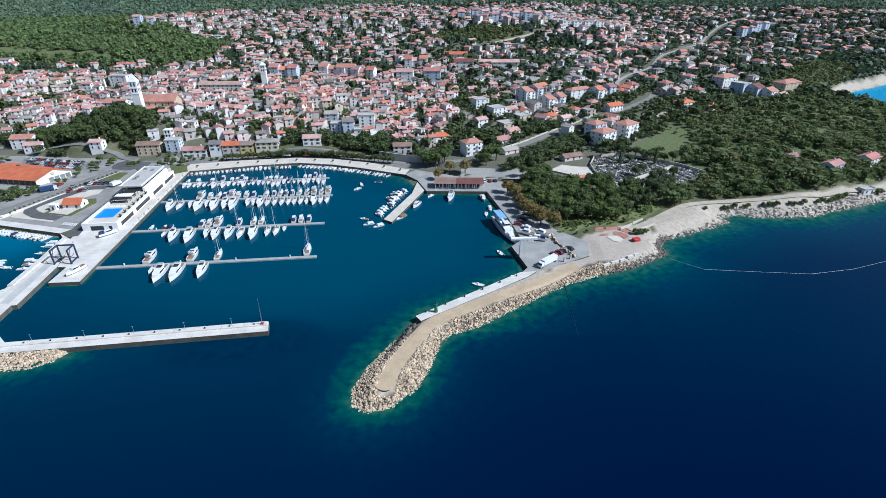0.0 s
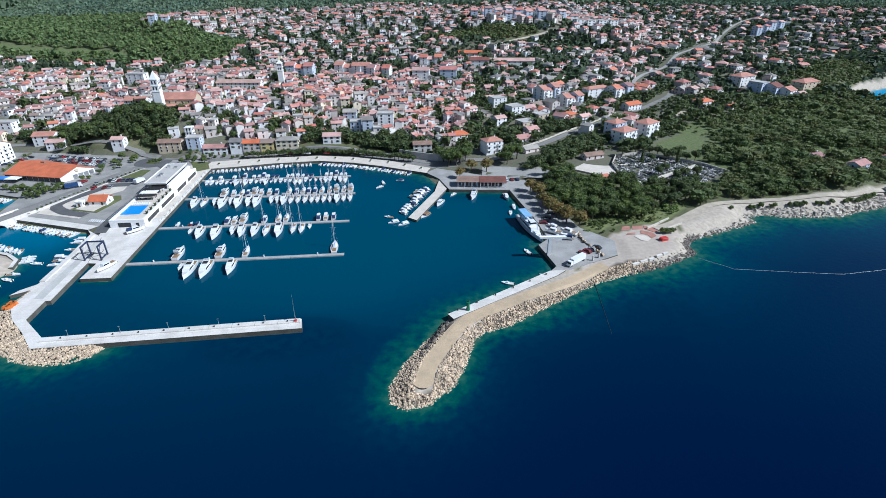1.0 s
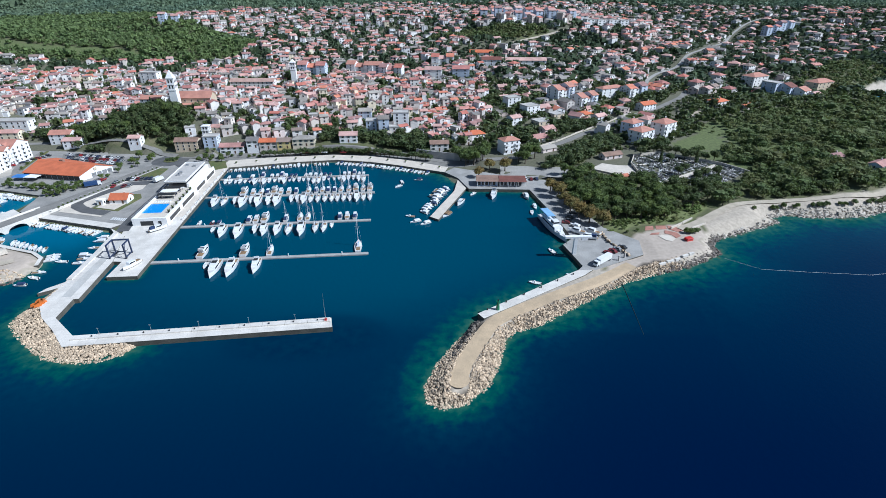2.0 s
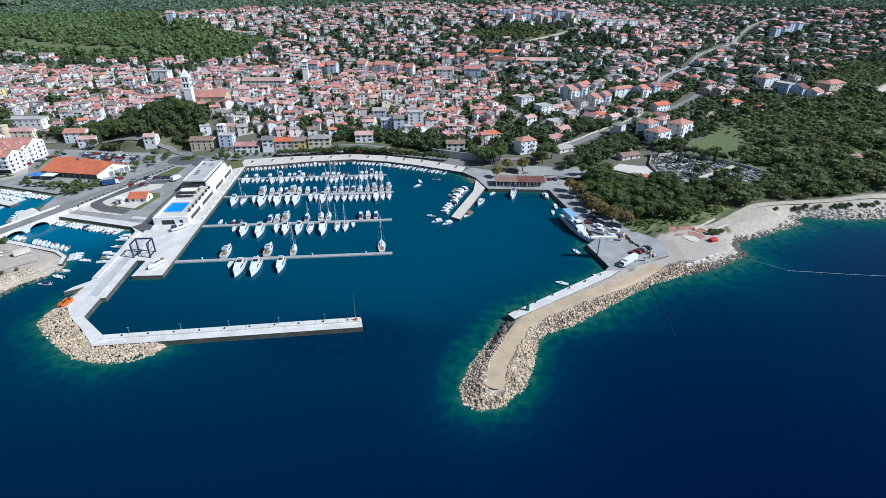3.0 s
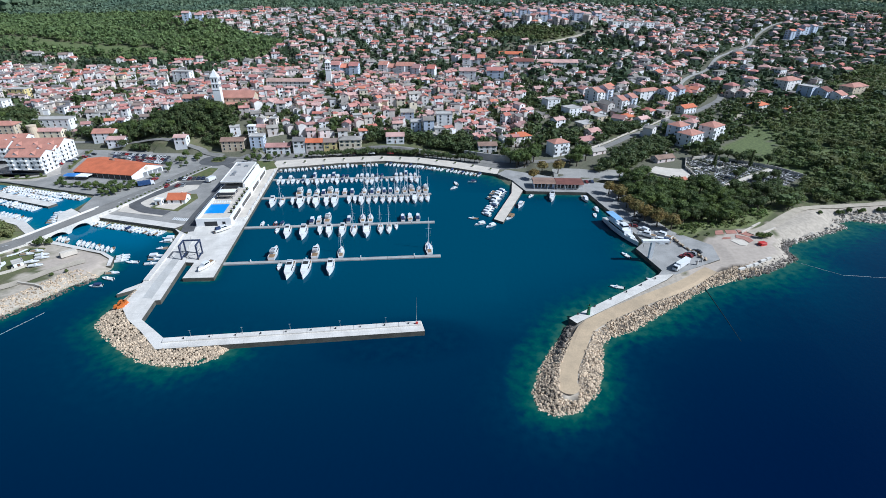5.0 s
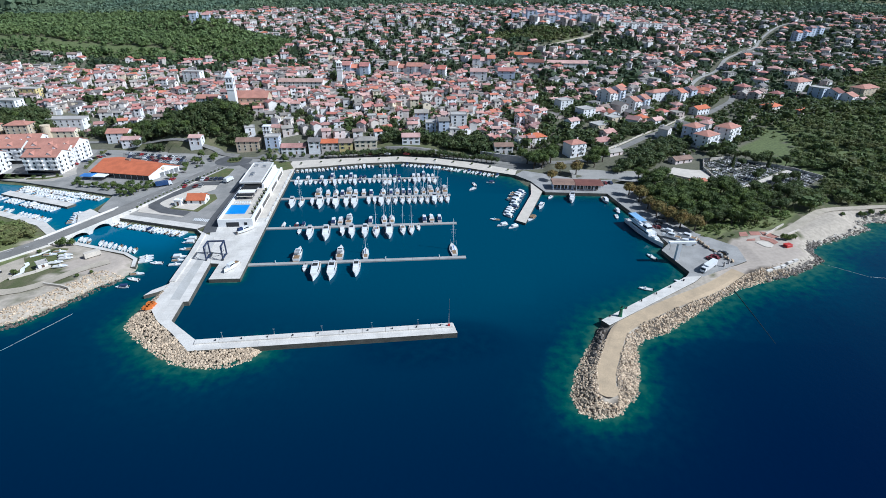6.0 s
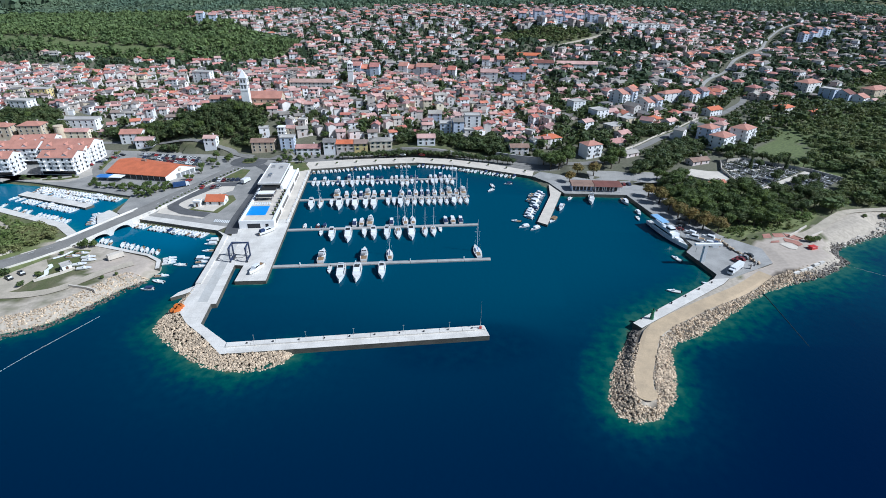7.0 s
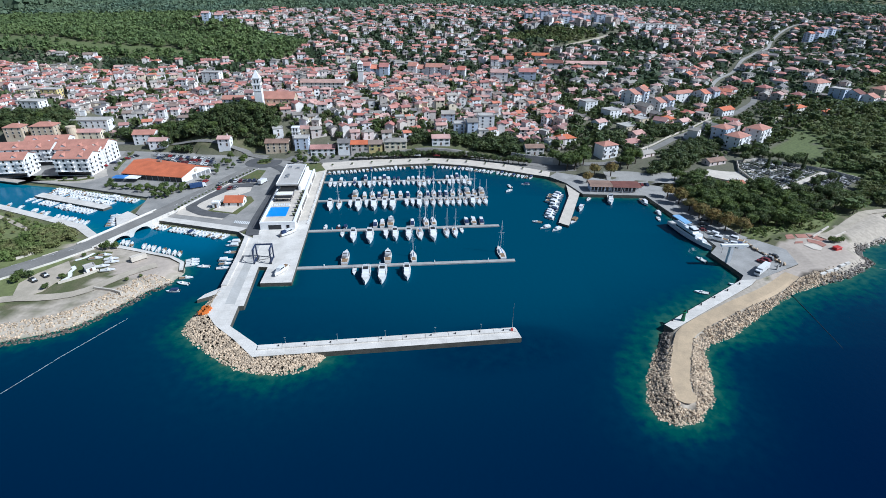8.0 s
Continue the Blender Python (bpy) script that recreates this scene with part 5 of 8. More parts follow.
def bell_tower(x, y, z, w, h, tip, label):
    ob = new("bell_tower")
    ob.matrix_world = pose(x, y, z, 0, 0, 8)
    tagged(ob, label, "bell tower")
    HOUSE_SPOTS.append((x, y, w))
    g = Geo()
    g.box(-w / 2, w / 2, -w / 2, w / 2, -5, h)
    shaft = part("shaft", g, M_WHITE, ob)
    for k, f in enumerate((0.62, 0.80, 1.0)):
        g = Geo()
        g.box(-w / 2 - 0.25, w / 2 + 0.25, -w / 2 - 0.25, w / 2 + 0.25, h * f - 0.3, h * f + 0.2)
        part("cornice", g, M_WHITE, ob)
    for f in (0.66, 0.84):
        for m in (pose(0, -w / 2 - 0.02, 0), pose(w / 2 + 0.02, 0, 0, 0, 0, 90), pose(-w / 2 - 0.02, 0, 0, 0, 0, -90)):
            g = Geo()
            for s in (-1, 1):
                g.box(s * w * 0.2 - 0.45, s * w * 0.2 + 0.45, -0.06, 0.02, h * f + 0.3, h * f + 2.6)
            part("belfry_opening", g, M_GLASS, shaft, m=m)
    g = Geo()
    g.box(-w / 2, w / 2, -w / 2, w / 2, h + 0.2, h + tip, top=(0.05, 0.05))
    part("spire", g, M_WHITE, ob)


church()
bell_tower(-246, 387, 24, 5.4, 23, 5.5, "tall white campanile with pointed top")
bell_tower(-194, 513, 24, 5.0, 17, 3.0, "white bell tower of the monastery church")
bell_tower(-211, 357, 4, 5.0, 15, 0.6, "narrow white tower house near the seafront")
g = Geo()
g.tube((0, 0, -4), (0, 0, 9), 3.3, 3.0, 16)
cyl = thing("round_tower", g, M_BEIGE, pose(-377, 357, 6), "round beige stone tower by a red-roofed house", "tower")
g = Geo()
g.tube((0, 0, 9), (0, 0, 9.6), 3.3, 3.3, 16)
part("parapet", g, M_BEIGE, cyl)


# supermarket hall
def hall():
    ob = new("market_hall")
    tagged(ob, "long hall with bright orange roof and white gable", "hall")
    HOUSE_SPOTS.append((-281, 302, 28))
    fl, fr, br, bl = Vector((-300, 291, 1.6)), Vector((-260.5, 286.5, 1.6)), Vector((-252, 306, 1.6)), Vector((-300, 320, 1.6))
    rl, rr = Vector((-300, 306, 8.8)), Vector((-256.6, 297.5, 8.8))
    up = Vector((0, 0, 3.7))
    g = Geo()
    vs = [fl, fr, br, bl, fl + up, fr + up, br + up, bl + up, rl, rr]
    g.add([v - (Vector((0, 0, 0.25)) if k > 3 else Vector((0, 0, 1))) for k, v in enumerate(vs)], [(0, 1, 5, 4), (1, 2, 6, 9, 5), (2, 3, 7, 6), (3, 0, 4, 8, 7), (4, 5, 9, 8), (6, 7, 8, 9)])
    part("wall", g, M_WHITE, ob)
    g = Geo()
    d = Vector((1, -0.17, 0)).normalized() * 0.5
    for a, b, c, e in ((fl + up, fr + up, rr, rl), (br + up, bl + up, rl, rr)):
        out = ((a - e) + (b - c)).normalized() * 0.6
        q = [a + out, b + out, c, e]
        q = [p + (d if k in ((1, 2) if a.y < 295 else (0, 3)) else -d) for k, p in enumerate(q)]
        g.add(q + [p - Vector((0, 0, 0.25)) for p in q], [(0, 1, 2, 3), (7, 6, 5, 4), (0, 4, 5, 1), (1, 5, 6, 2), (2, 6, 7, 3), (3, 7, 4, 0)])
    part("roof", g, M_ORANGE, ob)
    yaw = math.degrees(math.atan2(fr.y - fl.y, fr.x - fl.x))
    for k in range(10):
        p = fl.lerp(fr, (k + 0.5) / 10)
        g = Geo()
        g.box(-1.8, 1.8, -0.12, 0.0, 0.3, 3.1)
        part("shop_window", g, M_GLASS, ob, m=pose(p.x, p.y - 0.02, 1.6, 0, 0, yaw))
    yaw = math.degrees(math.atan2(br.y - fr.y, br.x - fr.x))
    for k in range(4):
        p = fr.lerp(br, 0.42 + 0.16 * k)
        g = Geo()
        g.box(-1.4, 1.4, -0.10, 0.0, 0.1, 2.8)
        part("loading_door", g, M_ALU, ob, m=pose(p.x + 0.02, p.y, 1.6, 0, 0, yaw))
    p = fr.lerp(br, 0.5)
    g = Geo()
    g.box(-0.9, 0.9, -0.08, 0, 4.3, 5.9)
    part("sign", g, M_BEIGE, ob, "small beige emblem panel", m=pose(p.x + 0.04, p.y, 1.6, 0, 0, yaw))
    g = Geo()
    g.box(-1.2, 1.2, -1.0, 1.0, 0, 1.6)
    part("roof_vent", g, M_BROWNROOF, ob, m=pose(-283, 304, 8.0))
    g = Geo()
    g.box(-303, -295.5, 284.5, 290.4, 4.0, 4.6, top=(0.9, 0.55))
    part("awning", g, M_BLUECANVAS, ob, "blue canvas entrance awning")
    for x in (-302.6, -296):
        for y in (285, 289.8):
            g = Geo()
            g.tube((x, y, 1.5), (x, y, 4.1), 0.08, 0.08, 6)
            part("awning_post", g, M_ALU, ob)
    g = Geo()
    g.box(-294.8, -287, 284, 290, 4.1, 4.4)
    part("annex_roof", g, M_WHITE, ob)


hall()


# small house on the parking island
house(-215, 256.5, 9.5, 7.5, 1, 6, "gable", M_WHITE, M_ORANGE, 0, "small white house with orange roof by the car park", z=1.7, rise=2.4, shrink=1.0)
house(-223.5, 251.5, 4, 3.2, 1, 6, "flat", M_WHITE, M_WHITE, 0, "small white flat-roofed annex", z=1.7)


# residential complex on the west side
def block(x, y, w, d, f, yaw, label, tile=M_SALMON, dormers=2):
    ob = house(x, y, w, d, f, yaw, "gable", M_WHITE, tile, 2, label, "apartment block", name="apartment_block", balconies=True, z=1.8, rise=0.2 * d, group="marina apartment blocks", storey=2.7, shrink=1.0)
    h, rise = f * 2.7 + 0.3, 0.2 * d
    g = Geo()
    g.box(-w / 2 + 0.6, w / 2 - 0.6, -d / 2 - 0.13, -d / 2 - 0.02, 0.15, 2.7)
    part("arcade", g, M_GLASS, ob, "dark glazed ground floor")
    g = Geo()
    g.box(-w / 2 - 0.3, w / 2 + 0.3, -d / 2 - 1.1, -d / 2 - 0.02, 2.78, 3.0)
    part("canopy_slab", g, M_WHITE, ob)
    for k in range(dormers):
        px = (k + 0.5) / dormers * w - w / 2
        y0, z0 = -d * 0.40, h + rise * 0.2
        g = Geo()
        g.add([(px - 2.4, y0, z0 - 0.6), (px + 2.4, y0, z0 - 0.6), (px, y0, z0 + 1.7), (px, -d * 0.06, z0 + 1.7)], [(0, 1, 2)], 0)
        g.add([(px - 2.7, y0 - 0.3, z0 - 0.7), (px, y0 - 0.3, z0 + 1.85), (px, -d * 0.03, z0 + 1.85), (px - 0.3, -d * 0.05, z0 + 1.4)], [(0, 1, 2, 3)], 1)
        g.add([(px + 2.7, y0 - 0.3, z0 - 0.7), (px, y0 - 0.3, z0 + 1.85), (px, -d * 0.03, z0 + 1.85), (px + 0.3, -d * 0.05, z0 + 1.4)], [(3, 2, 1, 0)], 1)
        part("gable_dormer", g, [M_WHITE, tile], ob)
    return ob


block(-332.8, 300, 21, 14, 4, 5, "white apartment block with salmon gable roof facing the basin")
block(-342, 322, 30, 19, 4, 9, "wide white apartment block with stepped salmon roofs", dormers=3)
block(-334.5, 313, 16, 10, 4, 9, "white apartment wing with salmon roof", dormers=1)
block(-367, 317, 15, 15, 4, 10, "white apartment block with balconies behind the square", dormers=1)
block(-371, 293.5, 22, 14, 4, 12, "white apartment block with stacked balconies")
block(-387, 314, 22, 15, 4, 14, "white apartment block with salmon roof and stair tower")
block(-376, 334, 26, 12, 4, 14, "long white apartment block with salmon roof")
block(-402, 298, 20, 16, 4, 14, "white apartment block beside the square")
slab("plaza", [(-398, 289.5), (-333, 279.5), (-319, 282), (-312, 297), (-320, 309), (-323, 306), (-321, 293), (-344, 291), (-354, 289), (-358, 278.5), (-380, 283)], 1.2, 1.66, mat("warm_plaza_paving", (0.44, 0.395, 0.335), 0.85, 0.16, 1.0, 0.1), M_STONEPAVE, "warm pale paved square before the apartments", "pavement")
ribbon("street_hall", [(-306, 292), (-318, 308), (-324, 330), (-331, 352)], 6.0, M_ASPHALT_OLD, "grey asphalt lane beside the hall", flat=1.735)
for pts in ([(-313.5, 304), (-318.5, 318), (-322.5, 334), (-326, 344)], [(-336, 283.5), (-326, 284.5), (-318, 290)], [(-352, 285), (-345, 284), (-339, 285)]):
    g = Geo()
    for a, c in zip(pts, pts[1:]):
        d = Vector(c) - Vector(a)
        g.box(0, d.length, -0.8, 0.8, 0, 0.5, 0, pose(a[0], a[1], 1.66, 0, 0, math.degrees(math.atan2(d.y, d.x))))
    thing("planting_bed", g, M_GRASS, label="kerbed planting bed by the apartments", category="planter", group="planting beds")
house(-395, 356, 18, 12, 3, 10, "hip", M_BEIGE, M_SALMON, 0, "beige house with a salmon hipped roof")
house(-414, 352, 14, 11, 3, 10, "hip", M_BEIGE, M_SALMON, 0, "pinkish house with a salmon hipped roof")
house(-310, 352, 14, 9, 2, 8, "gable", M_WALL, M_RED, 0, "house with red roof by the car park")


# marina club building with a pool deck
def marina_building():
    ob = new("marina_building")
    ob.matrix_world = HARBOUR @ pose(0, 0, 1.7)
    tagged(ob, "white marina club building with rooftop pool terrace", "club building")
    HOUSE_SPOTS.append((-190, 270, 40))
    g = Geo()
    g.box(-23.2, -6.2, 52, 132, -0.5, 3.1)
    part("lower_storey", g, M_WHITE, ob)
    g = Geo()
    g.box(-22.0, -12.2, 61, 73, 3.13, 3.17)
    part("pool_water", g, M_POOL, ob, "bright blue pool")
    g = Geo()
    for a, b, c, e in ((-23.2, -22.2, 52, 132), (-7.2, -6.2, 52, 132), (-22.2, -7.2, 52, 53)):
        g.box(a, b, c, e, 3.1, 4.0)
    part("terrace_parapet", g, M_WHITE, ob)
    g = Geo()
    g.box(-22.2, -7.2, 53, 97, 3.1, 3.13)
    part("terrace_floor", g, M_STONEPAVE, ob, "pale stone terrace paving")
    g = Geo()
    g.box(-22.2, -12.0, 73.2, 78, 3.13, 3.3)
    part("sun_deck", g, M_STONEPAVE, ob)
    g = Geo()
    g.box(-21.8, -12.4, 99, 131, 3.1, 6.2)
    part("glass_storey", g, M_GLASS, ob)
    g = Geo()
    g.box(-23.4, -11.2, 97, 132.4, 6.2, 6.9)
    part("upper_roof", g, M_FLATROOF, ob, "pale grey flat roof")
    g = Geo()
    g.box(-11.1, -9.9, 97, 132.4, 3.1, 5.6)
    part("screen_wall", g, M_WHITE, ob)
    for k in range(3):
        g = Geo()
        g.box(-21.5, -12.5, 80 + 5.2 * k, 84 + 5.2 * k, 5.3, 5.45)
        part("pergola_roof", g, (M_DARK, M_WHITE, M_DARK)[k], ob)
        for x in (-21.2, -12.8):
            for y in (80.3, 83.7):
                g = Geo()
                g.box(x - 0.1, x + 0.1, y + 5.2 * k - 0.1, y + 5.2 * k + 0.1, 3.1, 5.3)
                part("pergola_post", g, M_STEELBLUE, ob)
    g = Geo()
    g.box(-19.2, -13.0, 51.93, 52.0, 0.1, 2.5)
    part("garage_door", g, M_GLASS, ob)
    g = Geo()
    g.box(-10.5, -9.0, 51.93, 52.0, 0.0, 2.3)
    part("entrance", g, M_GLASS, ob)
    for k, (a, b) in enumerate(((56, 70), (74, 92), (98, 112), (116, 130))):
        g = Geo()
        g.box(-6.2, -6.1, a, b, 0.5, 2.5)
        part("window_band", g, M_GLASS, ob)
    g = Geo()
    g.box(-23.3, -23.2, 54, 131, 0.5, 2.6)
    part("shaded_glazing", g, M_GLASS, ob)
    for k in range(7):
        g = Geo()
        y = 61 + 5.4 * k
        g.tube((-8.2, y, 3.1), (-8.2, y, 3.75), 0.5, 0.6, 9)
        pot = part("planter_pot", g, M_DARK, ob, "dark round planter")
        g = Geo()
        for j in range(5):
            g.tube((-8.2, y, 3.7), (-8.2 + 0.7 * math.cos(1.26 * j), y + 0.7 * math.sin(1.26 * j), 4.9), 0.35, 0.12, 5)
        part("planter_shrub", g, M_LEAF_DARK, pot)
    for k in range(9):
        x, y = -20.4 + 3.4 * (k % 3), 81.5 + 5.2 * (k // 3)
        g = Geo()
        g.box(x - 0.7, x + 0.7, y - 0.5, y + 0.5, 3.75, 3.85)
        g.box(x - 0.08, x + 0.08, y - 0.08, y + 0.08, 3.1, 3.75)
        part("terrace_table", g, M_DARK, ob)
    for k in range(8):
        g = Geo()
        x = -21.6 + 1.25 * k
        g.box(x - 0.35, x + 0.35, 74.2, 76.0, 3.3, 3.62)
        g.box(x - 0.35, x + 0.35, 76.0, 76.15, 3.3, 4.1)
        part("sun_lounger", g, M_HULL, ob)
    for x0, x1, y0, y1 in ((-23.4, -23.1, 97, 132.4), (-11.5, -11.2, 97, 132.4), (-23.1, -11.5, 97, 97.3), (-23.1, -11.5, 132.1, 132.4)):
        g = Geo()
        g.box(x0, x1, y0, y1, 6.9, 7.3)
        part("roof_parapet", g, M_WHITE, ob)
    for x, y in ((-19, 108), (-19, 112), (-15, 124), (-20, 126)):
        g = Geo()
        g.box(x - 0.9, x + 0.9, y - 0.7, y + 0.7, 6.9, 7.9)
        part("air_unit", g, M_ALU, ob)
    g = Geo()
    for y in [52.4 + 1.4 * k for k in range(33)]:
        g.box(-23.1, -23.05, y, y + 0.05, 4.0, 4.9)
    g.box(-23.12, -23.03, 52.4, 97.2, 4.85, 4.95)
    part("handrail", g, M_ALU, ob)


marina_building()


# quayside restaurant
def restaurant(x, y, w, label, wall, tile):
    ob = new("restaurant")
    ob.matrix_world = pose(x, y, 1.9, 0, 0, 1.5)
    tagged(ob, label, "restaurant")
    g = Geo()
    g.box(-w / 2, w / 2, -2.5, 4, 0, 3.4)
    part("wall", g, wall, ob)
    g = Geo()
    g.box(-w / 2 - 0.8, w / 2 + 0.8, -4.4, 4.6, 3.4, 4.3, top=(0.98, 0.75), shift=(0, 1.0))
    part("roof", g, tile, ob)
    for k in range(int(w / 2.2)):
        g = Geo()
        g.box(-0.8, 0.8, -0.08, 0, 0.4, 2.6)
        part("window", g, M_GLASS, ob, m=pose(-w / 2 + 1.2 + 2.2 * k, -2.5, 0))
    for k in range(4):
        g = Geo()
        g.box(-0.1, 0.1, -0.1, 0.1, 0, 3.4)
        part("awning_post", g, M_WHITE, ob, m=pose(-w / 2 + k * w / 3, -4.1, 0))
    HOUSE_SPOTS.append((x, y, w / 2 + 3))


restaurant(-9, 294, 12, "low quayside restaurant with brown roof and blue-white front", M_BLUE_SHADED, M_BROWNROOF)
restaurant(6, 294, 15, "quayside restaurant with long maroon awning roof", M_WALL, M_MAROON)


# retaining wall of the seafront terrace
g = Geo()
for a, c in zip([(-58, 350.5), (-46, 345), (-30, 340.5)], [(-46, 345), (-30, 340.5), (-10, 340)]):
    d = Vector(c) - Vector(a)
    g.box(0, d.length, -0.3, 0.3, -2, 4.6, 0, pose(a[0], a[1], 1.8, 0, 0, math.degrees(math.atan2(d.y, d.x))))
thing("retaining_wall", g, M_FLATROOF, label="grey stone retaining wall above the seafront", category="wall", kind="structure")
house(-42, 356, 15, 9, 2, 8, "gable", M_WALL, M_BROWNROOF, 1, "grey house with brown roof on the terrace", z=4.5)


# ---- boats ----
def hull_geo(L, B, H, bow=0.55, transom=0.8, m=0):
    """A hull from the stern (-y) to the bow (+y): keel, chine, sheer."""
    g = Geo()
    n = 9
    for i in range(n):
        s = i / (n - 1)
        y = -L / 2 + L * s
        b = B / 2 * (transom + (1 - transom) * min(1, s / 0.35)) if s < 0.35 else B / 2 * max(0.02, 1 - ((s - 0.35) / 0.65) ** 2.2)
        z = H * (1 + bow * s ** 2 * 0.5)
        g.v += [(-b, y, z), (-b * 0.86, y, 0.1), (0, y + (0.04 * L * s), -0.35 * (1 - s)), (b * 0.86, y, 0.1), (b, y, z)]
    for i in range(n - 1):
        for j in range(4):
            k = 5 * i + j
            g.f.append((k, k + 1, k + 6, k + 5))
            g.m.append(m)
    g.f += [(0, 4, 3, 2, 1)]
    g.m += [m]
    return g


def deck_geo(L, B, H, bow=0.55, transom=0.8, inset=0.12, drop=0.06, start=0.0):
    g = Geo()
    n = 9
    for i in range(n):
        s = start + (1 - start) * i / (n - 1)
        b = B / 2 * (transom + (1 - transom) * min(1, s / 0.35)) if s < 0.35 else B / 2 * max(0.02, 1 - ((s - 0.35) / 0.65) ** 2.2)
        z = H * (1 + bow * s ** 2 * 0.5) - drop
        b = max(0.01, b - inset * 0.3)
        g.v += [(-b, -L / 2 + L * s, z), (b, -L / 2 + L * s, z)]
    g.f = [(2 * i, 2 * i + 1, 2 * i + 3, 2 * i + 2) for i in range(n - 1)]
    g.m = [0] * (n - 1)
    return g


def boxes(*rows, m=0):
    g = Geo()
    for x0, x1, y0, y1, z0, z1, tx, ty, sh in rows:
        g.box(x0, x1, y0, y1, z0, z1, m, top=(tx, ty), shift=(0, sh))
    return g


def motor_yacht(name, L, label, hull=M_HULL, fly=True, canvas=None):
    B, H = 0.31 * L, 0.105 * L + 0.25
    ob = new(name)
    tagged(ob, label, "motor yacht", "marina boats")
    part("hull", hull_geo(L, B, H), hull, ob, smooth=False)
    part("deck", deck_geo(L, B, H), M_DECK, ob)
    cabin = part("cabin", boxes((-B * 0.38, B * 0.38, -0.18 * L, 0.24 * L, H - 0.1, H + 1.15, 0.86, 0.80, -0.02 * L)), M_HULL, ob)
    part("windscreen", boxes((-B * 0.375, B * 0.375, 0.05 * L, 0.215 * L, H + 0.35, H + 0.98, 0.90, 0.72, -0.035 * L)), M_GLASS, cabin)
    part("side_window", boxes((-B * 0.392, B * 0.392, -0.13 * L, 0.06 * L, H + 0.42, H + 0.85, 0.965, 0.95, 0)), M_GLASS, cabin)
    part("cockpit", boxes((-B * 0.34, B * 0.34, -0.46 * L, -0.20 * L, H - 0.05, H + 0.02, 1, 1, 0)), M_TEAK, ob)
    part("swim_platform", boxes((-B * 0.36, B * 0.36, -0.56 * L, -0.49 * L, 0.25, 0.38, 1, 1, 0)), M_TEAK, ob)
    if fly:
        part("flybridge", boxes((-B * 0.33, B * 0.33, -0.24 * L, 0.09 * L, H + 1.15, H + 1.75, 0.94, 0.94, -0.02 * L)), M_HULL, ob)
        part("fly_bench", boxes((-B * 0.26, B * 0.26, -0.20 * L, -0.02 * L, H + 1.75, H + 1.80, 1, 1, 0)), M_DARK, ob)
        part("radar_arch", boxes((-B * 0.33, B * 0.33, -0.25 * L, -0.22 * L, H + 1.6, H + 2.5, 0.8, 1, 0)), M_HULL, ob)
    if canvas:
        part("canvas_cover", boxes((-B * 0.37, B * 0.37, -0.45 * L, -0.12 * L, H + 0.05, H + 1.1, 0.85, 0.9, 0.02 * L)), canvas, ob)
    return ob


def open_boat(name, L, label, inside, hull=M_HULL, canopy=None, group="small boats"):
    B, H = 0.38 * L, 0.55
    ob = new(name)
    tagged(ob, label, "boat", group)
    part("hull", hull_geo(L, B, H, 0.5, 0.85), hull, ob)
    part("deck", deck_geo(L, B, H, 0.5, 0.85, start=0.55), M_HULL, ob)
    part("cockpit", deck_geo(L, B * 0.9, H - 0.02, 0.0, 0.85), inside, ob)
    part("console", boxes((-B * 0.2, B * 0.2, -0.05 * L, 0.1 * L, H - 0.1, H + 0.65, 0.8, 0.7, 0)), M_HULL, ob)
    part("outboard", boxes((-0.18, 0.18, -0.56 * L, -0.49 * L, 0.1, 1.0, 0.8, 0.8, 0)), M_DARK, ob)
    if canopy:
        part("canopy", boxes((-B * 0.42, B * 0.42, -0.42 * L, 0.12 * L, H + 0.45, H + 0.95, 0.8, 0.9, 0)), canopy, ob)
    return ob


def sailing_boat(name, L, label, hull=M_HULL, cover=M_CANVAS):
    B, H = 0.31 * L, 0.9
    ob = new(name)
    tagged(ob, label, "sailing boat", "marina boats")
    part("hull", hull_geo(L, B, H, 0.35, 0.7), hull, ob)
    part("deck", deck_geo(L, B, H, 0.35, 0.7), M_DECK, ob)
    part("coachroof", boxes((-B * 0.24, B * 0.24, -0.12 * L, 0.2 * L, H - 0.1, H + 0.5, 0.8, 0.85, 0)), M_HULL, ob)
    part("cockpit", boxes((-B * 0.24, B * 0.24, -0.42 * L, -0.14 * L, H - 0.03, H + 0.02, 1, 1, 0)), M_TEAK, ob)
    g = Geo()
    g.tube((0, 0.08 * L, H), (0, 0.08 * L, 1.35 * L), 0.10, 0.06, 6)
    mast_part = part("mast", g, M_WHITE, ob)
    g = Geo()
    g.tube((0, 0.06 * L, H + 1.3), (0, -0.32 * L, H + 1.2), 0.17, 0.13, 6)
    part("boom", g, cover, ob, "boom with stowed sail")
    g = Geo()
    g.tube((-B * 0.4, 0.08 * L, 0.85 * L), (B * 0.4, 0.08 * L, 0.85 * L), 0.04, 0.04, 4)
    part("spreader", g, M_ALU, mast_part)
    g = Geo()
    for a in ((0, 0.49 * L, H + 0.3), (0, -0.48 * L, H), (B * 0.45, 0.06 * L, H), (-B * 0.45, 0.06 * L, H)):
        g.tube(a, (0, 0.08 * L, 1.33 * L), 0.012, 0.012, 3)
    part("rigging", g, M_WHITE, mast_part)
    return ob


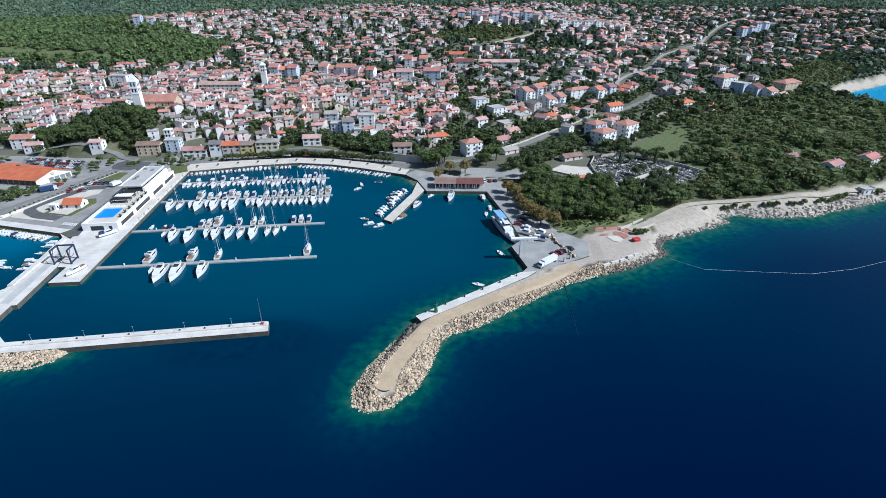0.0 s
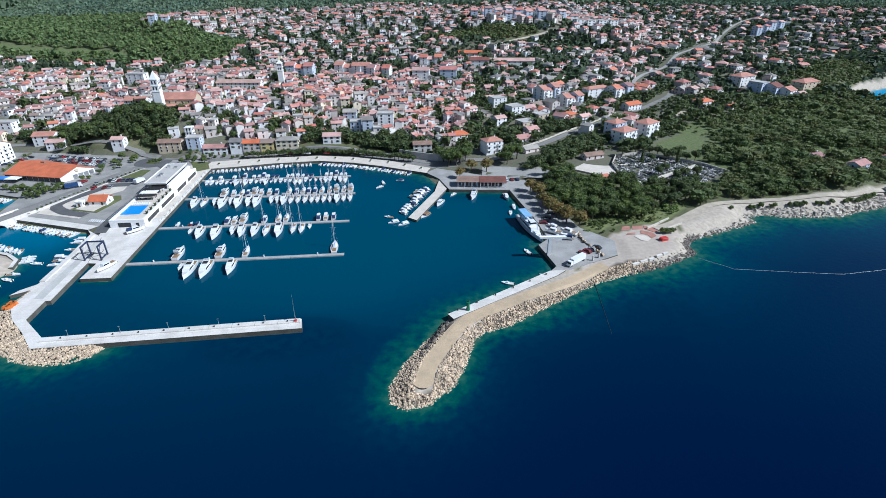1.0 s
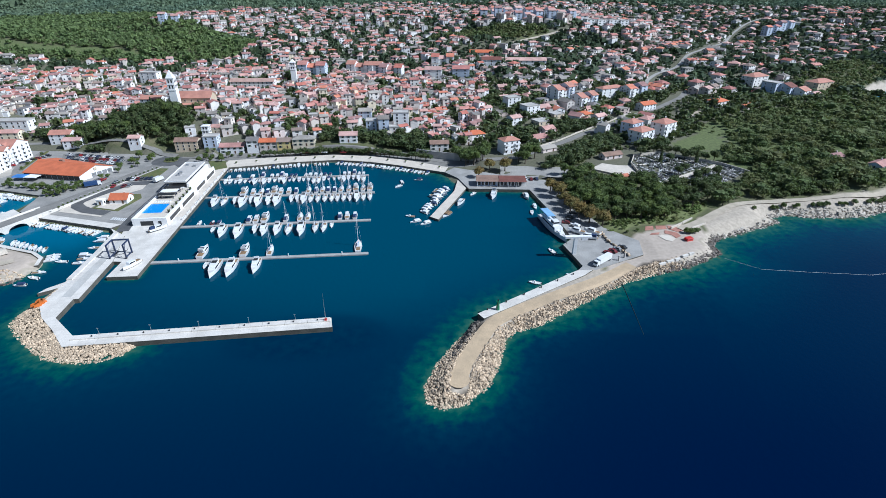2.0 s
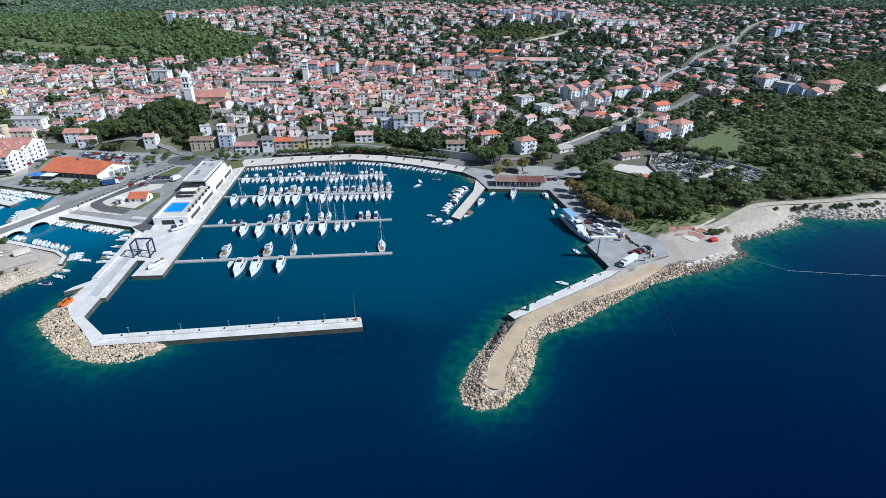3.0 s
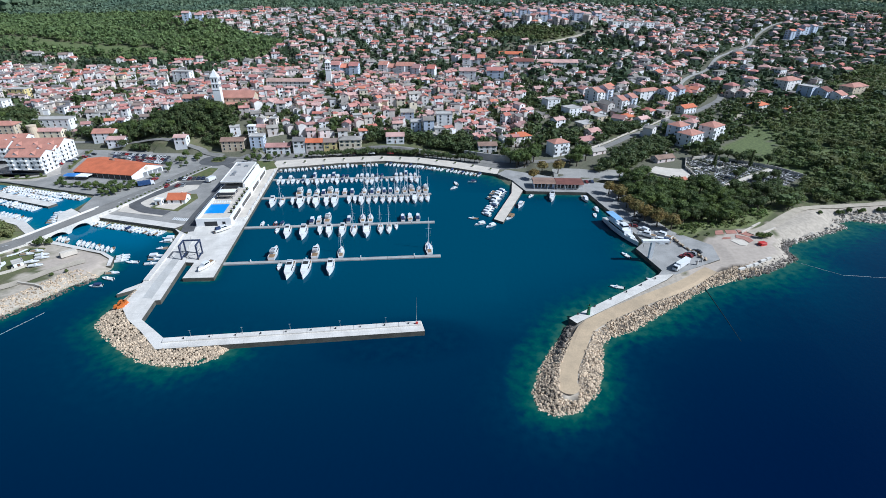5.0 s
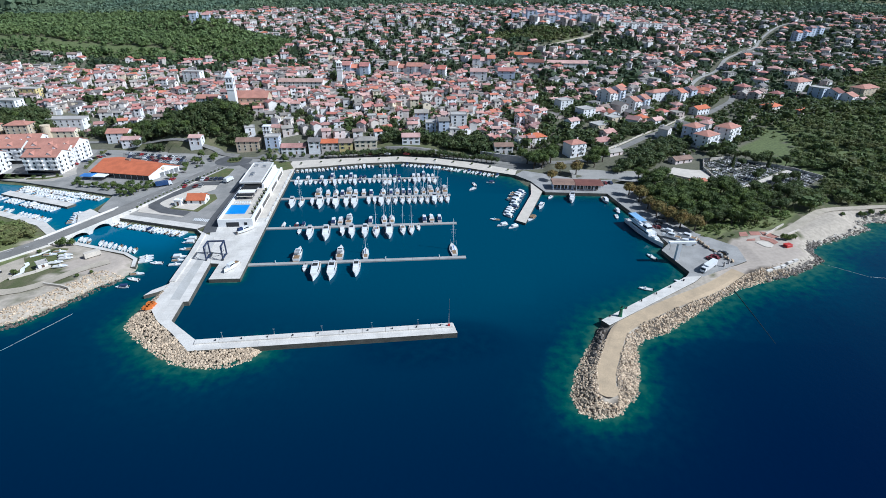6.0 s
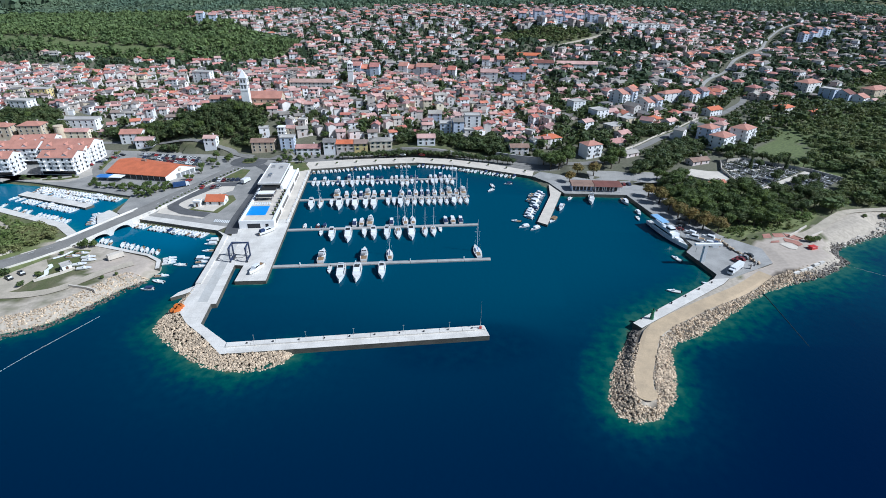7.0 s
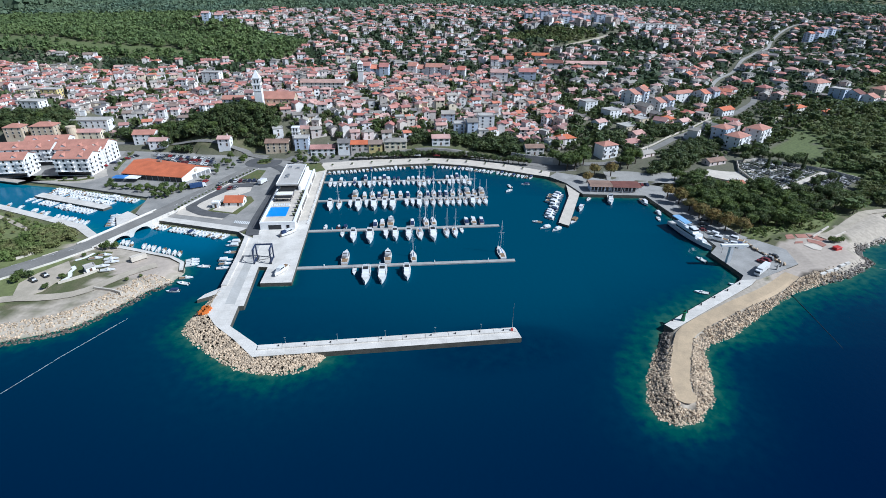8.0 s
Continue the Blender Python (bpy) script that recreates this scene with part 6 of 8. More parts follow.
random.seed(4)
FLEET = {
    "Y": (motor_yacht("motor_yacht", 14.0, "large white flybridge motor yacht at the pontoon"), 14.0),
    "y": (motor_yacht("motor_yacht", 12.0, "white flybridge motor yacht at the pontoon"), 12.0),
    "c": (motor_yacht("cabin_cruiser", 9.0, "white cabin cruiser moored at the pontoon", fly=False), 9.0),
    "n": (motor_yacht("cabin_cruiser", 8.4, "white cabin cruiser with navy canvas cover", fly=False, canvas=M_CANVAS), 8.4),
    "s": (sailing_boat("sailing_boat", 10.5, "white sailing boat with bare mast"), 10.5),
    "b": (sailing_boat("sailing_boat", 12.0, "white sailing boat with sky-blue covers", cover=M_BLUECANVAS), 12.0),
    "o": (open_boat("open_boat", 5.6, "small white open motor boat", M_DECK), 5.6),
    "p": (open_boat("open_boat", 5.2, "small open boat with a navy canopy", M_DECK, canopy=M_CANVAS), 5.2),
    "q": (open_boat("open_boat", 6.2, "small white boat with pale canopy", M_DECK, canopy=M_HULL), 6.2),
    "w": (open_boat("wooden_boat", 5.4, "small wooden boat with a pale hull", M_TEAK), 5.4),
    "r": (open_boat("dinghy", 5.0, "small red dinghy at the pontoon", M_DARK, M_REDPLASTIC), 5.0),
}
USED = set()


def moor(kind, m):
    proto, L = FLEET[kind]
    if kind in USED:
        return copy_thing(proto, m)
    USED.add(kind)
    proto.matrix_basis = m
    return proto


def berth(row, side, text):
    """Boats on one side of a pontoon: a kind and how far along it lies."""
    u0, u1, v, w = PONT[row]
    for item in text.split():
        kind, u = item[0], float(item[1:])
        L = FLEET[kind][1]
        moor(kind, HARBOUR @ pose(u, v + side * (w / 2 + 0.7 + L / 2), 0, 0, 0, (0 if side > 0 else 180) + random.uniform(-2.5, 2.5)))


berth(0, -1, "Y30.1 Y37.0 y47.5 o25")
berth(0, 1, "y20.5 y39.4 s50.9 b91.5")
berth(1, 1, "o8 r14.5 p18 n33 c36.6 y41 n52 s59 s63 n80 c83.8 n88")
berth(1, -1, "o17 y22.6 Y30.6 c38.4 y43 y49.6 b55.2 Y61.6 s68.5 s72.8 o76.5")
berth(2, 1, "y20.6 c26.0 s30.4 n34.4 y38.2 c42 c46.7 n51 s58 n62.7 s66.3 n69.8 n73.5 s77.4 s82 y86 s90.5 y94.6")
berth(2, -1, "y7.5 s12.4 c18.6 Y23 c27.6 Y31.6 y37.6 Y42 c50 c53.4 y57 s61 s64.9 s69 s72.8 s76 s79.7 s83.4 y87.3 s91 s94.7")
u = 4.0
while u < 92:
    for side in (-1, 1):
        if random.random() < (0.93 if side < 0 else 0.66):
            berth(3, side, random.choice("oopqcqws" if side < 0 else "oqopqn") + f"{u + random.uniform(-0.3, 0.3):.2f}")
    u += random.uniform(2.7, 3.3)


def row_of_boats(a, b, spacing, kinds, off, turn=0.0, skip=0.08, spread=4):
    """Boats side by side along a quay from a to b, lying off to its right hand side."""
    a, b = Vector(a), Vector(b)
    d = (b - a).normalized()
    side = Vector((d.y, -d.x))
    n = int((b - a).length / spacing)
    for k in range(n + 1):
        if random.random() < skip:
            continue
        kind = random.choice(kinds)
        p = a + d * (k * spacing + random.uniform(-0.2, 0.2)) + side * (off + FLEET[kind][1] / 2)
        moor(kind, pose(p.x, p.y, 0, 0, 0, math.degrees(math.atan2(-side.x, side.y)) + turn + random.choice((0, 180)) + random.uniform(-spread, spread)))


for a, b in (((-181, 317), (-163, 322.5)), ((-163, 322.5), (-142, 329.5)), ((-142, 329.5), (-114, 336)), ((-110, 336.5), (-88, 333.5)), ((-87, 333), (-70, 328)), ((-67, 327), (-44, 318.5))):
    row_of_boats(a, b, 2.75, "oooqwop", 0.5, skip=0.06)
row_of_boats((-244, 231), (-203, 222), 2.15, "oooqowp", 0.5, skip=0.05)
row_of_boats((-194.8, 215), (-188.2, 184), 3.6, "oqwo", 0.7, skip=0.15)
row_of_boats((-219, 197.2), (-241, 203.6), 3.0, "ooww", 0.7, skip=0.12, turn=35)
row_of_boats((-246, 205), (-254, 207.5), 2.8, "ow", 0.7, skip=0, turn=40)
for x, y in ((-209.5, 195.5), (-208.3, 193.3), (-207.6, 191.2)):
    moor("o", pose(x, y, 0, 0, 0, -62))
moor("w", pose(-204.8, 180.5, 0, 0, 0, -75))
row_of_boats((-329, 276), (-272, 262.5), 2.3, "ooqow", 0.5, skip=0.05)
row_of_boats((-286, 251.4), (-330, 265.5), 2.4, "ooqw", 0.5, skip=0.08)
row_of_boats((-332, 260), (-287, 246), 2.6, "ooqo", 0.5, skip=0.2)
row_of_boats((-283, 226), (-342, 246.6), 3.0, "oowq", 0.6, skip=0.35, turn=30)
row_of_boats((-269, 241), (-264, 228), 2.6, "oow", 0.6, skip=0.1)
row_of_boats((-29.5, 288), (-40.5, 252), 3.1, "oqpcq", 0.8, skip=0.05, turn=-20)
for kind, x, y, yaw in (("w", -51, 248, 80), ("q", -47.5, 241.5, 120), ("q", -42, 239.5, 130), ("c", -24.5, 268, 160), ("o", -17.5, 282, 150), ("y", -5.5, 280, 170), ("c", 13.5, 279, 190), ("q", 17.0, 264, 185),
                        ("o", 14.6, 256.5, 175), ("o", -62, 300, 20), ("o", -63, 292, 140), ("p", -52, 304, 100), ("o", 19.5, 212, 30), ("o", 25.0, 190, 60), ("o", 8.5, 183.5, 75), ("p", -205, 170, 100), ("o", -204, 176, 80),
                        ("o", -202, 190, 95), ("o", -71, 329, 30)):
    moor(kind, pose(x, y, 0, 0, 0, yaw))
moor("c", pose(-165.8, 185.5, 2.1, 0, 0, 165))
moor("n", HARBOUR @ pose(-8.5, 46, 2.3, 0, 0, -50))
fish = open_boat("fishing_boat", 8.0, "brown and white wooden fishing boat by the stone pier", M_TEAK, M_HULL, M_TEAK, "harbour boats")
fish.matrix_basis = pose(-31.5, 251, 0, 0, 0, 150)


M_AWNING = mat("pale_blue_canvas", (0.25, 0.45, 0.68), 0.8, 0.2, 2.0)


def passenger_ship():
    L, B, H = 31, 6.0, 2.0
    ob = new("passenger_ship")
    ob.matrix_basis = pose(23.2, 236.0, 0, 0, 0, 196)
    tagged(ob, "white excursion ship with blue awning at the quay", "ship")
    part("hull", hull_geo(L, B, H, 0.7, 0.75), M_HULL, ob)
    g = hull_geo(L * 1.003, B * 1.01, 0.55, 0.3, 0.75)
    part("blue_stripe", g, M_HULL_BLUE, ob)
    part("deck", deck_geo(L, B, H, 0.7, 0.75), M_DECK, ob)
    saloon = part("saloon", boxes((-2.3, 2.3, -9.5, 6.5, H - 0.1, H + 2.0, 0.94, 0.93, 0)), M_HULL, ob)
    part("saloon_window", boxes((-2.31, 2.31, -8.8, 5.6, H + 0.8, H + 1.45, 0.985, 0.985, 0)), M_GLASS, saloon)
    part("upper_deck", boxes((-2.35, 2.35, -11.5, 4.0, H + 2.0, H + 2.14, 1, 1, 0), (-2.3, -2.2, -11.4, 3.9, H + 2.1, H + 2.95, 1, 1, 0), (2.2, 2.3, -11.4, 3.9, H + 2.1, H + 2.95, 1, 1, 0)), M_HULL, ob)
    part("foredeck_house", boxes((-1.5, 1.5, 6.6, 10.5, H, H + 1.0, 0.8, 0.85, -0.2)), M_HULL, ob)
    wheelhouse = part("wheelhouse", boxes((-1.6, 1.6, -0.5, 3.4, H + 2.1, H + 4.0, 0.88, 0.8, -0.2)), M_HULL, ob)
    part("wheelhouse_window", boxes((-1.6, 1.6, -0.4, 3.35, H + 2.9, H + 3.55, 0.95, 0.9, -0.15)), M_GLASS, wheelhouse)
    part("awning", boxes((-2.2, 2.2, -13.5, -3.0, H + 4.1, H + 4.35, 0.9, 0.96, 0)), M_AWNING, ob, "pale blue awning")
    for x in (-2.1, 2.1):
        for y in (-13, -8.5, -3.5):
            g = Geo()
            g.tube((x, y, H + 0.1), (x, y, H + 4.1), 0.06, 0.06, 5)
            part("awning_post", g, M_ALU, ob)
    g = Geo()
    g.tube((0, 8.5, H + 0.6), (0, 8.0, H + 8), 0.12, 0.06, 6)
    part("mast", g, M_ALU, ob)
    g = Geo()
    for s in (-1, 1):
        for k in range(14):
            a, b = k / 14, (k + 1) / 14
            f = lambda t: (s * (B / 2 - 0.1) * (1 - max(0, (t - 0.4) / 0.6) ** 2.2 * 0.95), -L / 2 + L * t, H * (1 + 0.35 * t * t) + 0.9)
            g.tube(f(a), f(b), 0.05, 0.05, 4)
    part("railing", g, M_ALU, ob)


passenger_ship()

for kind, x, y, yaw in (("c", 33.5, 229, 60), ("n", 38, 223, 75), ("c", 41, 229, 50), ("q", 34, 236, 40)):
    moor(kind, pose(x, y, 2.4, 0, 0, yaw))


# swimming-area ropes with floats
def rope(pts, label):
    g = Geo()
    for i in range(len(pts) - 1):
        a, b = Vector((*pts[i], 0.05)), Vector((*pts[i + 1], 0.05))
        n = max(1, int((b - a).length / 1.2))
        for k in range(n):
            p = a.lerp(b, (k + 0.5) / n)
            g.box(p.x - 0.06, p.x + 0.06, p.y - 0.06, p.y + 0.06, -0.03, 0.08)
        g.tube(a, b, 0.035, 0.035, 4)
    thing("float_line", g, M_HULL, label=label, category="float line", kind="stuff")


rope([(97, 210), (109, 200.5), (131, 199), (154, 198), (175, 203), (195, 211), (240, 226)], "white float line on the open water")
rope([(-240, 78), (-227, 111), (-221, 129), (-212, 151)], "white float line off the spit")


# ---- the town ----
ROADS = {"front": ([(-420, 330), (-340, 358), (-250, 346), (-200, 338), (-160, 347), (-120, 354), (-70, 351), (-34, 337), (19, 345), (44, 368), (82, 406), (120, 443), (151, 473), (189, 523)], 8.5),
         "upper": ([(159, 551), (166, 569), (200, 622), (239, 675), (300, 765), (360, 850), (408, 927), (509, 1041)], 9), "hill": ([(20, 690), (48, 722), (90, 752), (160, 800)], 8)}


def merge(g, sub, m):
    """Join a piece, moved by a pose, into a larger one."""
    k = len(g.v)
    g.v += [tuple(m @ Vector(p)) for p in sub.v]
    g.f += [tuple(i + k for i in q) for q in sub.f]
    g.m += sub.m


def near_road(x, y):
    for pts, gap in ROADS.values():
        for (ax, ay), (bx, by) in zip(pts, pts[1:]):
            ex, ey = bx - ax, by - ay
            s = min(1, max(0, ((x - ax) * ex + (y - ay) * ey) / (ex * ex + ey * ey)))
            if math.hypot(x - ax - s * ex, y - ay - s * ey) < gap:
                return True
    return False


random.seed(11)
spots = []
for zone in ((-620, 0, 350, 575, 9.4, 0.80, (5.2, 9.4), (5.0, 7.4), (2, 2, 3, 2, 1, 2, 3)), (0, 130, 352, 575, 13.6, 0.60, (8, 12), (7.5, 10), (1, 2, 2, 2, 3)),
             (130, 330, 470, 640, 17, 0.62, (9, 13), (8, 11), (1, 2, 2, 3)), (-560, 180, 575, 720, 13.2, 0.62, (6.5, 11), (6, 8.5), (1, 2, 2, 3, 2)),
             (180, 470, 640, 760, 16.0, 0.64, (9, 13), (8, 10), (1, 2, 2, 3)), (-620, 300, 720, 1170, 14.0, 0.66, (7.5, 11.5), (6.5, 9), (2, 2, 3, 3)),
             (300, 1050, 760, 1230, 16.5, 0.62, (9, 13), (8, 10), (2, 2, 2, 3)), (15, 225, 782, 856, 13.0, 0.92, (8, 11), (8, 10), (4, 4, 5))):
    x0, x1, y0, y1, cell, fill, ws, ds, fl = zone
    for i in range(int((x1 - x0) / cell)):
        for j in range(int((y1 - y0) / cell)):
            if random.random() > fill:
                continue
            x = x0 + (i + 0.5 + 0.5 * (j % 2) + random.uniform(-0.24, 0.24)) * cell
            y = y0 + (j + 0.5 + random.uniform(-0.24, 0.24)) * cell + 0.07 * (x + 200) * (y0 < 400)
            spots.append((x, y, random.uniform(*ws), random.uniform(*ds), random.choice(fl), cell))
sx, sy = np.array([s[0] for s in spots]), np.array([s[1] for s in spots])
ok = (coast_distance(sx, sy) > 16) & ~wooded(sx, sy) & ~in_poly(sx, sy, CEMETERY) & ~in_poly(sx, sy, LAWN) & ~in_poly(sx, sy, FIELD_WEST)
ok &= ~((sx > 8) & (sx < 160) & (sy < 366)) & ~((sx < -240) & (sy < 366)) & ~((sx < -150) & (sy < 362)) & (sy > 358 - 0.02 * sx) & (np.abs(sx + 40) < sy * 0.92 + 90)
ok &= ~((sx > 130) & (sy < 470 + (sx - 130) * 0.5) & (sx < 400))
TOWN = [(s, z) for s, k, z in zip(spots, ok, ground_z(sx, sy)) if k and not near_road(s[0], s[1]) and all(math.hypot(s[0] - a, s[1] - b) > r + s[5] * 0.33 for a, b, r in HOUSE_SPOTS)]
far, far_east = Geo(), Geo()
OLD_LABELS = {"gable": "cream rendered old town house with clay tile roof", "hip": "detached house with a hipped tile roof", "flat": "plain flat-roofed town house"}
NEAR_LINE = 392.0
for (x, y, w, d, f, cell), z in TOWN:
    ease = min(1, max(0, (x + 90) / 150))
    yaw = random.gauss(19 + 24 * ease, 13) + (90 if random.random() < 0.3 else 0)
    old = y < 575 and x < 0
    r = random.random()
    roof = "gable" if r < (0.78 if old else 0.5) else "hip" if r < (0.9 if old else 0.88) else "flat"
    greyish = random.random() < (0.24 if old else 0.34 if x > 0 else 0.24)
    if y < NEAR_LINE:
        house(x, y, w, d, f, yaw, roof, None, M_FLATROOF if roof == "flat" else M_GREY if greyish else M_RED, 1 if random.random() < 0.4 else 0, OLD_LABELS[roof], z=z, group="old town houses", annex=random.choice((0, 0, 2.6, 3.4)))
        continue
    g = Geo()
    st = random.uniform(2.25, 2.65)
    w, d = (w, d) if x > 0 else (w * 0.92, d * 0.92)
    h, rise = f * st + 0.3, random.uniform(0.34, 0.5) * d / 2
    walls_of(g, w, d, h, rise, roof, 0, 6.0)
    tile = 3 if roof == "flat" or greyish else 1
    {"gable": lambda: gable_roof(g, w, d, h, rise, 0.4, tile), "hip": lambda: hip_roof(g, w, d, h, rise, 0.5, tile), "flat": lambda: g.box(-w / 2 - 0.2, w / 2 + 0.2, -d / 2 - 0.2, d / 2 + 0.2, h, h + 0.4, 3)}[roof]()
    for length, m in ((w, pose(0, -d / 2 - 0.04, 0)), (d, pose(w / 2 + 0.04, 0, 0, 0, 0, 90)), (d, pose(-w / 2 - 0.04, 0, 0, 0, 0, -90))):
        n = max(1, int(length / 3.3))
        for k in range(f):
            for i in range(n):
                if random.random() < 0.85:
                    px = (i + 0.5) / n * length - length / 2
                    wide = 0.5 if random.random() < 0.8 else 1.0
                    g.add([(px - wide, 0, 0.8 + st * k), (px + wide, 0, 0.8 + st * k), (px + wide, 0, 2.15 + st * k), (px - wide, 0, 2.15 + st * k)], [(0, 1, 2, 3)], 2, m)
        if not old and random.random() < 0.45 and length == w:
            g.box(-w * 0.4, w * 0.4, -1.3, -0.05, 2.9, 3.05, 0, m)
            g.box(-w * 0.4, w * 0.4, -1.3, -1.2, 3.05, 3.9, 0, m)
    for again in range(random.choice((0, 1, 1, 2)) if old else random.choice((0, 1))):
        s, a, b2 = random.choice((-1, 1)), random.uniform(2.5, 4.5), random.uniform(0.3, 0.5) * d
        xa = sorted((s * w / 2, s * (w / 2 + a)))
        top = random.choice((3.1, 4.2, 5.9, 6.6)) if f > 1 else 2.7
        g.box(*xa, -b2, b2 * 0.7, -5, top, 0)
        g.box(xa[0] - 0.2, xa[1] + 0.2, -b2 - 0.25, b2 * 0.7 + 0.25, top, top + 0.7, tile, top=(0.8, 0.75))
    if roof != "flat" and random.random() < 0.7:
        g.box(w * 0.15, w * 0.15 + 0.7, d * 0.1, d * 0.1 + 0.6, h, h + rise + 0.7, 0)
    if random.random() < 0.38 and roof != "flat":
        wing, ww, wd = Geo(), random.uniform(0.45, 0.7) * d, random.uniform(3.0, 4.6)
        wh = max(2.6, h - random.choice((0, 0.6, st)))
        walls_of(wing, wd + 1.0, ww, wh, 0.4 * ww / 2, "gable", 0, 6.0)
        gable_roof(wing, wd + 1.0, ww, wh, 0.4 * ww / 2, 0.3, tile)
        merge(g, wing, pose(random.uniform(-0.25, 0.25) * w, -d / 2 - wd / 2 + 0.5, 0, 0, 0, 90))
    for again in range(random.choice((1, 2, 2, 3))):
        a, b2 = random.uniform(0, 2 * math.pi), random.uniform(0.62, 0.95) * cell * 0.62
        if random.random() < 0.6:
            g.box(-random.uniform(1.5, 3.5), random.uniform(1.5, 3.5), -0.18, 0.18, -3, random.uniform(0.8, 1.9), 0, pose(b2 * math.cos(a), b2 * math.sin(a), 0, 0, 0, random.choice((0, 90)) + random.uniform(-8, 8)))
        else:
            s = random.uniform(0.9, 1.8)
            hut = pose(b2 * math.cos(a), b2 * math.sin(a), 0, 0, 0, random.uniform(-10, 10))
            g.box(-s, s, -s * 0.8, s * 0.8, -4, 2.2, 0, hut)
            g.box(-s - 0.2, s + 0.2, -s * 0.8 - 0.2, s * 0.8 + 0.2, 2.2, 2.7, random.choice((1, 3)), hut, top=(0.9, 0.5))
    mm = pose(x, y, z, 0, 0, yaw)
    into = far_east if x > -20 else far
    k = len(into.v)
    into.v += [tuple(mm @ Vector(p)) for p in g.v]
    into.f += [tuple(i + k for i in q) for q in g.f]
    into.m += g.m
thing("distant_houses", far, [M_WALL_FAR, M_RED_FAR, M_GLASS, M_GREY_FAR], label="dense hillside town of cream houses with red roofs", category="houses", kind="stuff")
thing("hillside_houses", far_east, [M_WALL_EAST, M_RED_FAR, M_GLASS, M_GREY_FAR], label="detached hillside houses in greyish render among gardens", category="houses", kind="stuff")


# ---- trees ----
def leaf_cloud(rng, n, lobes, size):
    """Small leaf clumps scattered over several uneven lobes; returns vertices of n quads."""
    out = []
    per = [max(1, int(n * l[3] ** 2 / sum(q[3] ** 2 for q in lobes))) for l in lobes]
    for (cx, cy, cz, r, squash), k in zip(lobes, per):
        v = rng.normal(size=(k, 3))
        v /= np.linalg.norm(v, axis=1, keepdims=True)
        rad = r * rng.uniform(0.72, 1.08, (k, 1))
        p = v * rad * np.array([1, 1, squash]) + np.array([cx, cy, cz])
        nrm = v + rng.normal(scale=0.5, size=(k, 3))
        nrm /= np.linalg.norm(nrm, axis=1, keepdims=True)
        t = np.cross(nrm, rng.normal(size=(k, 3)))
        t /= np.linalg.norm(t, axis=1, keepdims=True) + 1e-9
        b = np.cross(nrm, t)
        s = size * rng.uniform(0.6, 1.3, (k, 1))
        e = s * rng.uniform(0.6, 1.0, (k, 1))
        out.append(np.stack([p - t * s - b * e, p + t * s - b * e * 0.7, p + t * s * 0.8 + b * e, p - t * s * 0.9 + b * e * 0.8], 1))
    return np.concatenate(out)


def core_box(lobes, f=0.62):
    out = []
    for cx, cy, cz, r, squash in lobes:
        a, h = r * f, r * f * squash
        c = np.array([[-a, -a, -h], [a, -a, -h], [a, a, -h], [-a, a, -h], [-a * 0.8, -a * 0.8, h], [a * 0.8, -a * 0.8, h], [a * 0.8, a * 0.8, h], [-a * 0.8, a * 0.8, h]]) + np.array([cx, cy, cz])
        out += [c[[0, 1, 5, 4]], c[[1, 2, 6, 5]], c[[2, 3, 7, 6]], c[[3, 0, 4, 7]], c[[4, 5, 6, 7]]]
    return np.array(out)


def lobes_for(rng, h, r, kind):
    if kind == "cypress":
        return [(0, 0, h * (0.2 + 0.13 * k), r * (1 - 0.13 * k), 1.6) for k in range(6)]
    base = [(0, 0, h * 0.66, r * 0.72, 0.85)]
    for k in range(6 if kind != "bush" else 4):
        a = k * 1.05 + rng.uniform(0, 0.7)
        base.append((r * 0.55 * math.cos(a), r * 0.55 * math.sin(a), h * rng.uniform(0.5, 0.78), r * rng.uniform(0.38, 0.56), 0.85))
    return base


def tree_proto(seed, h, r, kind, leaf, label):
    rng = np.random.default_rng(seed)
    lobes = lobes_for(rng, h, r, kind)
    q = leaf_cloud(rng, 1000 if h > 6 and kind == "broad" else 600 if kind != "bush" else 380, lobes, 0.20 if h > 6 else 0.17)
    core = core_box(lobes, 0.48)
    verts = np.concatenate([q, core]).reshape(-1, 3)
    ob = new("tree" if kind != "bush" else "bush")
    tagged(ob, label, "tree" if kind != "bush" else "bush", "park trees")
    me = bulk("crown", verts, np.arange(len(verts)).reshape(-1, 4), leaf)
    part("crown", me, None, ob)
    g = Geo()
    top = h * (0.55 if kind != "cypress" else 0.8)
    g.tube((0, 0, -0.8), (0.1, 0.05, top), 0.09 * r + 0.06, 0.04 * r, 7)
    for k in range(4):
        a = 1.6 * k + 0.3
        g.tube((0, 0, top * (0.55 + 0.08 * k)), (r * 0.5 * math.cos(a), r * 0.5 * math.sin(a), top * (1.0 + 0.05 * k)), 0.05 * r, 0.02 * r, 5)
    part("trunk", g, M_BARK, ob)
    return ob


TREES = {"a": tree_proto(1, 8.5, 3.9, "broad", M_LEAF, "broad green tree with dense rounded crown"), "b": tree_proto(2, 7.0, 3.2, "broad", M_LEAF_DARK, "dark evergreen oak with dense crown"),
         "c": tree_proto(3, 8.0, 3.6, "broad", M_LEAF_WARM, "plane tree turning yellow-brown in autumn"), "d": tree_proto(4, 9.5, 1.3, "cypress", M_LEAF_DARK, "slim dark green cypress tree"),
         "e": tree_proto(5, 2.6, 1.9, "bush", M_LEAF, "low rounded green shrub"), "f": tree_proto(6, 5.2, 2.6, "broad", M_LEAF, "small green street tree")}
PLANTED = set()


